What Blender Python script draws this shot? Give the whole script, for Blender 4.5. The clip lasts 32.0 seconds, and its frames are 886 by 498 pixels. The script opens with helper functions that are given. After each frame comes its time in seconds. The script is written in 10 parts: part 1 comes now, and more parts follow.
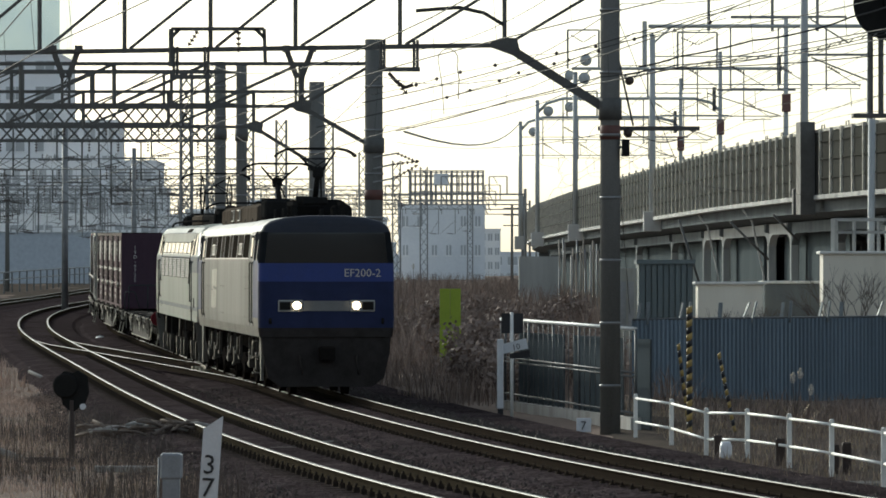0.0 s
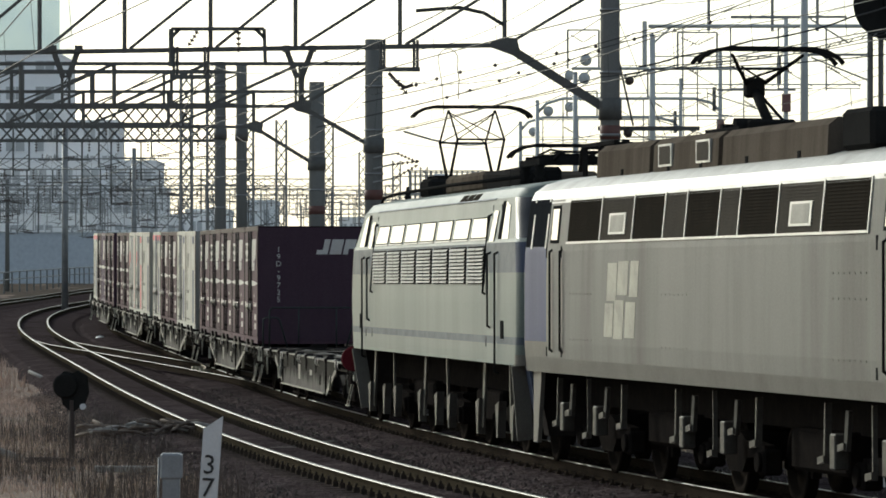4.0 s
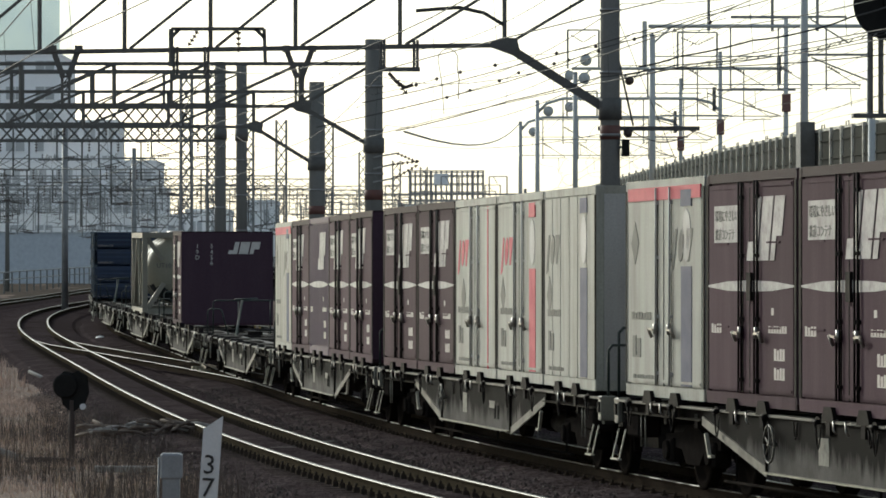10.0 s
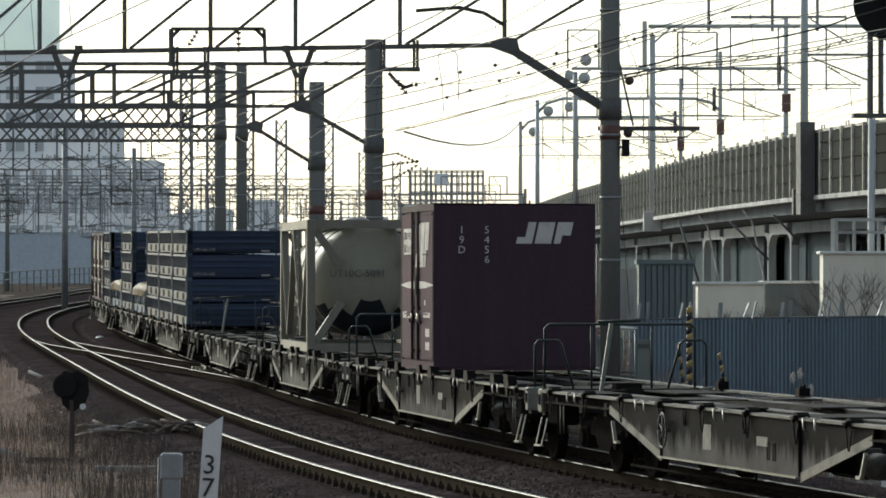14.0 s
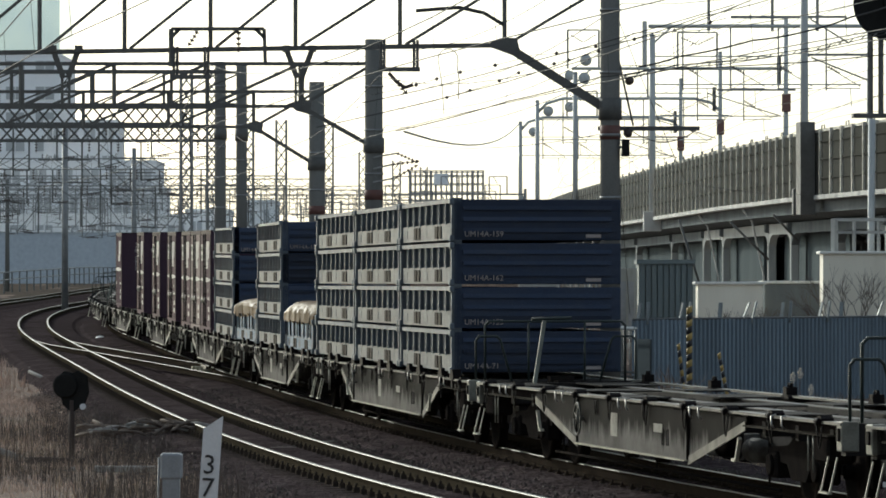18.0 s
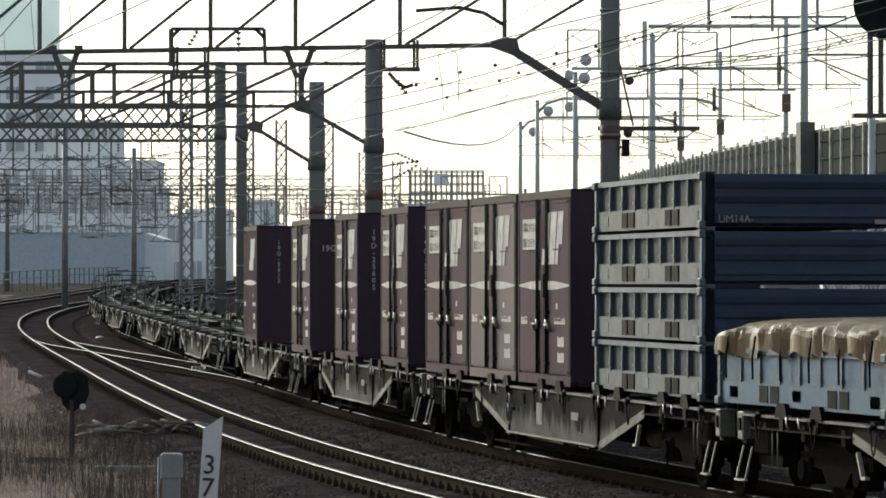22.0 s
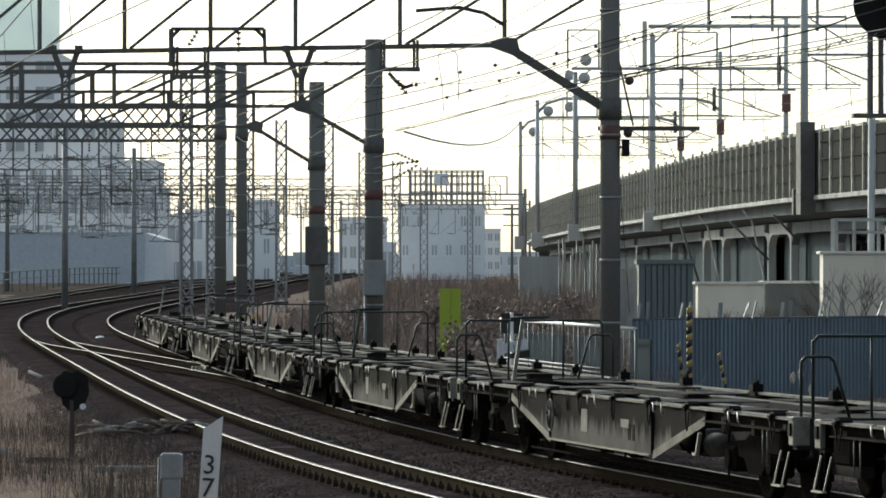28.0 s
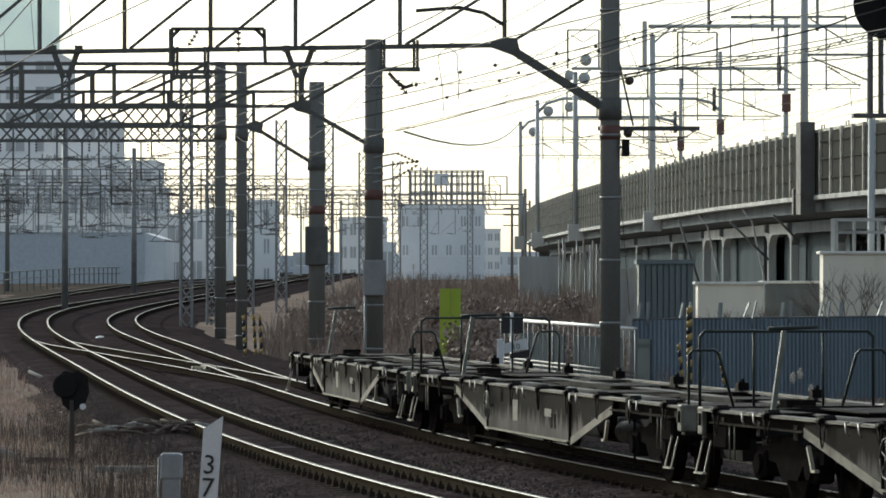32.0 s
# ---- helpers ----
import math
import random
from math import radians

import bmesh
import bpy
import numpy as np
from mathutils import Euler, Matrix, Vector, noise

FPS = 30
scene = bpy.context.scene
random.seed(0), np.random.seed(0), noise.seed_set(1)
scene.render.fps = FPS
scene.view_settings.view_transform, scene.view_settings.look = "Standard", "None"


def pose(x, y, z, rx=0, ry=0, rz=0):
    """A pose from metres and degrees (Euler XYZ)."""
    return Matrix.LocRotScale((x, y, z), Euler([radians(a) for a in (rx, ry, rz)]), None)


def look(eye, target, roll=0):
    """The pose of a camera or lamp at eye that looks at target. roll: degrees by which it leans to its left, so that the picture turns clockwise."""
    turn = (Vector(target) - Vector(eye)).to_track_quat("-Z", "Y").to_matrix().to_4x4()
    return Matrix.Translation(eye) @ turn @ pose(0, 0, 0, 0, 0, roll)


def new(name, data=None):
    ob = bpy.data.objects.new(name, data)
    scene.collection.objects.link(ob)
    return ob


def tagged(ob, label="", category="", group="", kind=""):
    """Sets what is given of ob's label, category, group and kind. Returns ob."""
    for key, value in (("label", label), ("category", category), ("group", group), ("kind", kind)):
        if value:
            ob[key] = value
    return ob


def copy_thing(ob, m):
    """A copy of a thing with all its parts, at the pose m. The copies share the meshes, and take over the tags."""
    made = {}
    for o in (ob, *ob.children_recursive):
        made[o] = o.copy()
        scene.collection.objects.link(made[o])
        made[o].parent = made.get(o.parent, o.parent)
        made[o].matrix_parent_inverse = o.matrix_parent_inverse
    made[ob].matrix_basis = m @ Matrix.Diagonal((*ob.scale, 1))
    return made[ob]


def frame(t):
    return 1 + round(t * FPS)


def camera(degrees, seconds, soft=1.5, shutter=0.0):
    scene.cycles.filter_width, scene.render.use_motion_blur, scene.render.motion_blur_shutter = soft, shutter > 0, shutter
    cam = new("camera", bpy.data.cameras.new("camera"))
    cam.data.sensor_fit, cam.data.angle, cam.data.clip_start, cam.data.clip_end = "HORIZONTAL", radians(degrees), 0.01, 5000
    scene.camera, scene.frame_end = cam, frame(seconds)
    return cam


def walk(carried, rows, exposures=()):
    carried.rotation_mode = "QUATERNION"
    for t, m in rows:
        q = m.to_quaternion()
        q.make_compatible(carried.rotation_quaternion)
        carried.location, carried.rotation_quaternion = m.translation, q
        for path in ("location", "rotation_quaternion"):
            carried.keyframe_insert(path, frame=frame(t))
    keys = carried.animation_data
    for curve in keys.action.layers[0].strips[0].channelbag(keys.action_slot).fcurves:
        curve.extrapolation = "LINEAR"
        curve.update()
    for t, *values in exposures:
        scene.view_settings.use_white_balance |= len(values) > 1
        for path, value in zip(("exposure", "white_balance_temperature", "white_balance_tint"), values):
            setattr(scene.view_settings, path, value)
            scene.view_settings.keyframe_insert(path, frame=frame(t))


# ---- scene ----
EYE = (0.0, 0.0, 2.37)
cam = camera(10.563, 32.0, soft=1.7)
STILL = look(EYE, (0.0, 100.0, 2.37 + 0.696))
walk(cam, [(0, STILL), (32, STILL)], exposures=[(0, 0.82, 6500, 0), (3, 0.97, 6500, 0), (6, 0.83, 6500, 0), (10, 0.88, 6500, 0), (14, 0.95, 6500, 0), (24, 0.99, 6500, 0), (32, 0.94, 6500, 0)])

# ---- light ----
SUN_TO = Vector((-0.50, 0.77, 0.38)).normalized()
world = bpy.data.worlds.new("world")
scene.world = world
world.use_nodes = True
wn = world.node_tree
sky = wn.nodes.new("ShaderNodeTexSky")
sky.sky_type = "NISHITA"
sky.sun_disc = False
sky.sun_elevation = math.asin(SUN_TO.z)
sky.sun_rotation = math.atan2(SUN_TO.x, SUN_TO.y)
sky.altitude = 0
sky.air_density, sky.dust_density, sky.ozone_density = 1.0, 2.2, 1.8
bg = wn.nodes["Background"]
bg.inputs["Strength"].default_value = 0.10
haze = wn.nodes.new("ShaderNodeHueSaturation")
haze.inputs["Saturation"].default_value = 0.55
wn.links.new(sky.outputs[0], haze.inputs["Color"])
wn.links.new(haze.outputs[0], bg.inputs["Color"])
sun_data = bpy.data.lights.new("sun", "SUN")
sun_data.energy, sun_data.angle, sun_data.color = 1.25, radians(3.0), (1.0, 0.975, 0.94)
sun = new("sun", sun_data)
sun.matrix_world = look(SUN_TO * 100, (0, 0, 0))

# ---- the line of the track, in plan ----
# s runs away from the eye along the freight track's left-hand edge line; curvature at knots
KNOT_S = [-15, 15, 45, 75, 105, 125, 145, 165, 200, 240, 300, 420, 600]
KNOT_K = [2.615e-3, 2.387e-3, 0, -8.8e-5, -6.2e-5, 1.65e-3, 2.379e-3, 1.534e-3, 4.89e-4, -2.3e-5, -3.73e-4, 1.93e-4, 0]
LINE_S = np.arange(-540.0, 760.0, 1.0)
_k = np.where(LINE_S < -15, 0, np.interp(LINE_S, KNOT_S, KNOT_K))
LINE_T = np.concatenate([[0], np.cumsum((_k[1:] + _k[:-1]) / 2)])
LINE_T += -0.18865 - np.interp(0, LINE_S, LINE_T)
_m = (LINE_T[1:] + LINE_T[:-1]) / 2
LINE_X = np.concatenate([[0], np.cumsum(np.sin(_m))])
LINE_Y = np.concatenate([[0], np.cumsum(np.cos(_m))])
LINE_X += 3.0492 - np.interp(0, LINE_S, LINE_X)
LINE_Y += 52.0 - np.interp(0, LINE_S, LINE_Y)


RISE_S = [-540, 45, 60, 75, 100, 125, 150, 180, 220, 280, 330, 420, 560, 760]
RISE_Z = [0, 0, 0.05, 0.157, 0.395, 0.625, 0.915, 1.181, 1.528, 2.178, 2.563, 2.75, 3.672, 3.672]


def rise(s):
    """Height of the rails: level in the station, then climbing away."""
    return float(sum(np.interp(s + d, RISE_S, RISE_Z) for d in (-8, -4, 0, 4, 8)) / 5)


def on_line(s, off=0.0, z=0.0):
    """The point at s, off metres to the right of the freight track's centre, z over the rails."""
    t = float(np.interp(s, LINE_S, LINE_T))
    o = off + 1.22
    return Vector((float(np.interp(s, LINE_S, LINE_X)) + o * math.cos(t),
                   float(np.interp(s, LINE_S, LINE_Y)) - o * math.sin(t), rise(s) + z))


SIDE_S = [-10, 20, 50, 75, 95, 110, 125, 140, 155, 175, 200, 260, 330, 430]
SIDE_O = [-3.62, -3.40, -3.38, -3.40, -3.52, -3.52, -3.47, -3.51, -3.72, -4.07, -4.30, -4.22, -3.70, -3.5]


def side_track(s):
    """How far left of the freight track the other track runs."""
    return float(sum(np.interp(s + d, SIDE_S, SIDE_O) for d in (-6, -3, 0, 3, 6)) / 5)


def outer_track(s):
    """How far left of the freight track the outermost track runs."""
    return side_track(s) + float(np.interp(s, [200, 330, 560], [-4.71, -5.97, -4.5]))


def crossover(s):
    """The turnout road that leads from the freight track over to the other one."""
    return float(np.interp(s, [56, 62, 68, 75, 85, 93, 99, 104, 108], [0, -0.06, -0.40, -0.90, -1.75, -2.5, -3.05, -3.42, -3.52]))


# ---- mesh helpers ----
def part(name, bm, material, parent=None, label=""):
    me = bpy.data.meshes.new(name)
    bm.to_mesh(me)
    bm.free()
    for m in material if isinstance(material, (list, tuple)) else [material]:
        me.materials.append(m)
    ob = new(name, me)
    ob.parent = parent
    if label:
        ob["label"] = label
    return ob


def share(name, me, parent, m=None):
    """Another object on the same mesh, as a part."""
    ob = new(name, me)
    ob.parent = parent
    if m is not None:
        ob.matrix_basis = m
    return ob


def thing(name, m=None, label="", category="", group="", kind=""):
    ob = new(name)
    ob.empty_display_size = 0.1
    if m is not None:
        ob.matrix_basis = m
    return tagged(ob, label, category, group, kind)


def quad(bm, pts, mi=0):
    f = bm.faces.new([bm.verts.new(p) for p in pts])
    f.material_index = mi
    return f


BOXF = ((0, 2, 3, 1), (4, 5, 7, 6), (0, 1, 5, 4), (2, 6, 7, 3), (0, 4, 6, 2), (1, 3, 7, 5))


def box(bm, x0, x1, y0, y1, z0, z1, m=None, mi=0, bev=0.0):
    vs = []
    for x in (x0, x1):
        for y in (y0, y1):
            for z in (z0, z1):
                p = Vector((x, y, z))
                vs.append(bm.verts.new(m @ p if m else p))
    fs = []
    for f in BOXF:
        face = bm.faces.new([vs[i] for i in f])
        face.material_index = mi
        fs.append(face)
    if bev:
        es = {e for f in fs for e in f.edges}
        bmesh.ops.bevel(bm, geom=list(es), offset=bev, segments=1, affect="EDGES", profile=0.5)


def prism(bm, pts, axis, a, b, mi=0, m=None):
    """A prism: the 2D outline pts swept from a to b along axis x, y or z."""
    def at(p, v):
        q = {"x": (v, p[0], p[1]), "y": (p[0], v, p[1]), "z": (p[0], p[1], v)}[axis]
        return m @ Vector(q) if m else Vector(q)
    lo = [bm.verts.new(at(p, a)) for p in pts]
    hi = [bm.verts.new(at(p, b)) for p in pts]
    n = len(pts)
    for i in range(n):
        f = bm.faces.new((lo[i], lo[(i + 1) % n], hi[(i + 1) % n], hi[i]))
        f.material_index = mi
    for ring in (lo[::-1], hi):
        f = bm.faces.new(ring)
        f.material_index = mi


def tube(bm, p0, p1, r0, r1=None, n=8, mi=0, caps=True, smooth=True):
    p0, p1 = Vector(p0), Vector(p1)
    r1 = r0 if r1 is None else r1
    d = (p1 - p0).normalized()
    u = d.orthogonal().normalized()
    w = d.cross(u)
    rings = []
    for p, r in ((p0, r0), (p1, r1)):
        rings.append([bm.verts.new(p + r * (math.cos(2 * math.pi * i / n) * u + math.sin(2 * math.pi * i / n) * w)) for i in range(n)])
    for i in range(n):
        f = bm.faces.new((rings[0][i], rings[0][(i + 1) % n], rings[1][(i + 1) % n], rings[1][i]))
        f.material_index, f.smooth = mi, smooth
    if caps:
        bm.faces.new(rings[0][::-1]).material_index = mi
        bm.faces.new(rings[1]).material_index = mi


def bar(bm, p0, p1, w, h=None, mi=0, up=(0, 0, 1)):
    """A straight bar of rectangular section from p0 to p1."""
    p0, p1 = Vector(p0), Vector(p1)
    h = w if h is None else h
    d = (p1 - p0).normalized()
    a = d.cross(Vector(up))
    a = a.normalized() if a.length > 1e-4 else d.orthogonal().normalized()
    b = a.cross(d).normalized()
    vs = [bm.verts.new(p + sa * a * w / 2 + sb * b * h / 2) for p in (p0, p1) for sa in (-1, 1) for sb in (-1, 1)]
    for f in ((0, 1, 3, 2), (4, 6, 7, 5), (0, 4, 5, 1), (2, 3, 7, 6), (0, 2, 6, 4), (1, 5, 7, 3)):
        bm.faces.new([vs[i] for i in f]).material_index = mi


def path_tube(bm, pts, r, n=6, mi=0):
    """One bent tube through pts."""
    ps = [Vector(p) for p in pts]
    closed = (ps[0] - ps[-1]).length < 1e-6
    rings, u = [], None
    for i, p in enumerate(ps):
        a = ps[i - 1] if i else (ps[-2] if closed else None)
        b = ps[i + 1] if i + 1 < len(ps) else (ps[1] if closed else None)
        d = ((p - a).normalized() if a is not None else Vector()) + ((b - p).normalized() if b is not None else Vector())
        d = d.normalized() if d.length > 1e-5 else (b - p).normalized()
        u = d.orthogonal() if u is None else u - d * u.dot(d)
        u = u.normalized() if u.length > 1e-5 else d.orthogonal().normalized()
        w = d.cross(u)
        rings.append([bm.verts.new(p + r * (math.cos(2 * math.pi * k / n) * u + math.sin(2 * math.pi * k / n) * w)) for k in range(n)])
    for ra, rb in zip(rings[:-1], rings[1:]):
        for k in range(n):
            f = bm.faces.new((ra[k], ra[(k + 1) % n], rb[(k + 1) % n], rb[k]))
            f.material_index, f.smooth = mi, True
    bm.faces.new(rings[0][::-1]).material_index = mi
    bm.faces.new(rings[-1]).material_index = mi


def lathe(bm, prof, centre, n=24, axis="z", mi=0, smooth=True):
    """A turned body: prof is (radius, height) from bottom to top."""
    c = Vector(centre)
    rings = []
    for r, h in prof:
        ring = []
        for i in range(n):
            a = 2 * math.pi * i / n
            p = {"z": (r * math.cos(a), r * math.sin(a), h), "y": (r * math.cos(a), h, r * math.sin(a)), "x": (h, r * math.cos(a), r * math.sin(a))}[axis]
            ring.append(bm.verts.new(c + Vector(p)))
        rings.append(ring)
    for a, b in zip(rings[:-1], rings[1:]):
        for i in range(n):
            f = bm.faces.new((a[i], a[(i + 1) % n], b[(i + 1) % n], b[i]))
            f.material_index, f.smooth = mi, smooth
    bm.faces.new(rings[0][::-1]).material_index = mi
    bm.faces.new(rings[-1]).material_index = mi


def text_mesh(name, words, size, m, material, parent, vertical=False, spacing=1.0, depth=0.003):
    """Lettering as a mesh of its own, standing in the plane of m's x and y."""
    cu = bpy.data.curves.new(name, "FONT")
    cu.body = "\n".join(words) if vertical else words
    cu.size, cu.extrude, cu.align_x = size, depth, "CENTER" if vertical else "LEFT"
    cu.space_line = 0.92 * spacing
    cu.resolution_u = 2
    tmp = new(name, cu)
    dg = bpy.context.evaluated_depsgraph_get()
    me = bpy.data.meshes.new_from_object(tmp.evaluated_get(dg))
    bpy.data.objects.remove(tmp)
    bpy.data.curves.remove(cu)
    me.materials.clear()
    me.materials.append(material)
    ob = new(name, me)
    ob.parent, ob.matrix_basis = parent, m
    return ob


# ---- materials ----
def mat(name, col, rough=0.6, metal=0.0, dirt=None, dirt_amount=0.4, scale=3.0, fine=40.0, bump=0.15, streak=False, vary=0.0, stretch=None, spec=0.5):
    """A painted, stony or metallic surface: base colour with stains at a large and grain at a small scale."""
    ma = bpy.data.materials.new(name)
    ma.use_nodes = True
    nt = ma.node_tree
    b = nt.nodes["Principled BSDF"]
    b.inputs["Metallic"].default_value = metal
    b.inputs["Specular IOR Level"].default_value = spec
    tc = nt.nodes.new("ShaderNodeTexCoord")
    mp = nt.nodes.new("ShaderNodeMapping")
    nt.links.new(tc.outputs["Object"], mp.inputs["Vector"])
    if streak:
        mp.inputs["Scale"].default_value = (1, 1, 0.13)
    if stretch:
        mp.inputs["Scale"].default_value = stretch
    oi = nt.nodes.new("ShaderNodeObjectInfo")
    add = nt.nodes.new("ShaderNodeVectorMath")
    add.operation = "ADD"
    sc = nt.nodes.new("ShaderNodeMath")
    sc.operation = "MULTIPLY"
    sc.inputs[1].default_value = 37.0
    nt.links.new(oi.outputs["Random"], sc.inputs[0])
    nt.links.new(mp.outputs[0], add.inputs[0])
    nt.links.new(sc.outputs[0], add.inputs[1])
    n1 = nt.nodes.new("ShaderNodeTexNoise")
    n1.inputs["Scale"].default_value, n1.inputs["Detail"].default_value, n1.inputs["Roughness"].default_value = scale, 6, 0.65
    n2 = nt.nodes.new("ShaderNodeTexNoise")
    n2.inputs["Scale"].default_value, n2.inputs["Detail"].default_value = fine, 3
    nt.links.new(add.outputs[0], n1.inputs["Vector"])
    nt.links.new(tc.outputs["Object"], n2.inputs["Vector"])
    ramp = nt.nodes.new("ShaderNodeValToRGB")
    ramp.color_ramp.elements[0].position, ramp.color_ramp.elements[1].position = 0.42, 0.72
    nt.links.new(n1.outputs["Fac"], ramp.inputs["Fac"])
    k = nt.nodes.new("ShaderNodeMath")
    k.operation = "MULTIPLY"
    k.inputs[1].default_value = dirt_amount
    nt.links.new(ramp.outputs["Color"], k.inputs[0])
    mix = nt.nodes.new("ShaderNodeMixRGB")
    d = dirt or tuple(c * 0.45 for c in col)
    mix.inputs[1].default_value, mix.inputs[2].default_value = (*col, 1), (*d, 1)
    nt.links.new(k.outputs[0], mix.inputs[0])
    g = nt.nodes.new("ShaderNodeMixRGB")
    g.blend_type = "OVERLAY"
    g.inputs[0].default_value = 0.22
    nt.links.new(mix.outputs[0], g.inputs[1])
    nt.links.new(n2.outputs["Fac"], g.inputs[2])
    last = g.outputs[0]
    if vary:
        hs = nt.nodes.new("ShaderNodeHueSaturation")
        mr = nt.nodes.new("ShaderNodeMapRange")
        mr.inputs["To Min"].default_value, mr.inputs["To Max"].default_value = 1 - vary, 1 + vary
        nt.links.new(oi.outputs["Random"], mr.inputs["Value"])
        nt.links.new(mr.outputs[0], hs.inputs["Value"])
        nt.links.new(last, hs.inputs["Color"])
        last = hs.outputs[0]
    nt.links.new(last, b.inputs["Base Color"])
    rr = nt.nodes.new("ShaderNodeMapRange")
    rr.inputs["To Min"].default_value, rr.inputs["To Max"].default_value = max(0.03, rough - 0.12), min(1, rough + 0.15)
    nt.links.new(n1.outputs["Fac"], rr.inputs["Value"])
    nt.links.new(rr.outputs[0], b.inputs["Roughness"])
    if bump:
        bp = nt.nodes.new("ShaderNodeBump")
        bp.inputs["Strength"].default_value, bp.inputs["Distance"].default_value = bump, 0.01
        nt.links.new(n2.outputs["Fac"], bp.inputs["Height"])
        nt.links.new(bp.outputs[0], b.inputs["Normal"])
    return ma


def glow(name, col, power):
    ma = bpy.data.materials.new(name)
    ma.use_nodes = True
    b = ma.node_tree.nodes["Principled BSDF"]
    b.inputs["Base Color"].default_value = (*col, 1)
    b.inputs["Emission Color"].default_value, b.inputs["Emission Strength"].default_value = (*col, 1), power
    return ma


def glass(name, tint=(0.02, 0.025, 0.03), rough=0.05, spec=0.8):
    ma = bpy.data.materials.new(name)
    ma.use_nodes = True
    b = ma.node_tree.nodes["Principled BSDF"]
    b.inputs["Base Color"].default_value, b.inputs["Roughness"].default_value = (*tint, 1), rough
    b.inputs["Specular IOR Level"].default_value = spec
    return ma


M_MAROON = mat("maroon_paint", (0.062, 0.032, 0.047), 0.64, dirt=(0.098, 0.077, 0.092), dirt_amount=0.5, streak=True, vary=0.18, spec=0.03)
M_MAROON_DEEP = mat("deep_maroon_paint", (0.055, 0.029, 0.041), 0.64, dirt=(0.100, 0.066, 0.080), dirt_amount=0.5, streak=True, vary=0.15, spec=0.03)
M_MAROON_FADED = mat("faded_maroon_paint", (0.090, 0.058, 0.068), 0.55, dirt=(0.125, 0.098, 0.102), dirt_amount=0.5, streak=True, vary=0.1, spec=0.06)
# Posts and top rail of the frame, darker than the container's maroon.
M_MAROONFRAME = mat("dark_maroon_frame", (0.026, 0.014, 0.018), 0.6, dirt=(0.05, 0.038, 0.042), dirt_amount=0.6, scale=6, spec=0.05)
M_PURPLE = mat("purple_paint", (0.070, 0.048, 0.085), 0.5, dirt=(0.11, 0.085, 0.11), dirt_amount=0.3, streak=True, spec=0.06)
# End walls facing away from the sun: their shade is put into this purple.
M_ENDSHADE = mat("shaded_end_purple", (0.058, 0.036, 0.053), 0.5, dirt=(0.085, 0.062, 0.075), dirt_amount=0.3, streak=True, spec=0.06)
M_CREAM = mat("container_white_paint", (0.325, 0.332, 0.308), 0.5, spec=0.08, dirt=(0.175, 0.163, 0.138), dirt_amount=0.7, streak=True, vary=0.06)
M_GREYEND = mat("container_grey_paint", (0.33, 0.33, 0.34), 0.5, dirt=(0.2, 0.18, 0.16), streak=True)
M_LETTER = mat("white_lettering", (0.56, 0.55, 0.54), 0.5, spec=0.2, dirt=(0.28, 0.24, 0.24), dirt_amount=0.45)
M_LETTER_WORN = mat("faded_white_paint", (0.40, 0.385, 0.38), 0.55, spec=0.15, dirt=(0.17, 0.14, 0.14), dirt_amount=0.7, scale=5)
M_LETTER_DIM = mat("worn_white_lettering", (0.32, 0.29, 0.29), 0.5, dirt=(0.2, 0.15, 0.15), dirt_amount=0.5, scale=8)
M_STRIPE_BLUE = mat("blue_stripe_paint", (0.055, 0.065, 0.125), 0.5, spec=0.08)
M_STRIPE_RED = mat("red_stripe_paint", (0.45, 0.045, 0.085), 0.5, spec=0.1)
M_EMBLEM = mat("emblem_grey_paint", (0.11, 0.115, 0.11), 0.5, spec=0.1)
M_DARKMETAL = mat("dark_door_gear", (0.011, 0.0095, 0.010), 0.55, spec=0.02)
M_STEEL = mat("bare_worn_steel", (0.30, 0.29, 0.27), 0.38, metal=0.8, dirt=(0.12, 0.08, 0.06), dirt_amount=0.5, scale=8)
M_SILL = mat("wagon_grey_paint", (0.112, 0.107, 0.102), 0.72, spec=0.015, dirt=(0.055, 0.049, 0.046), dirt_amount=0.75, scale=1.3, vary=0.15)


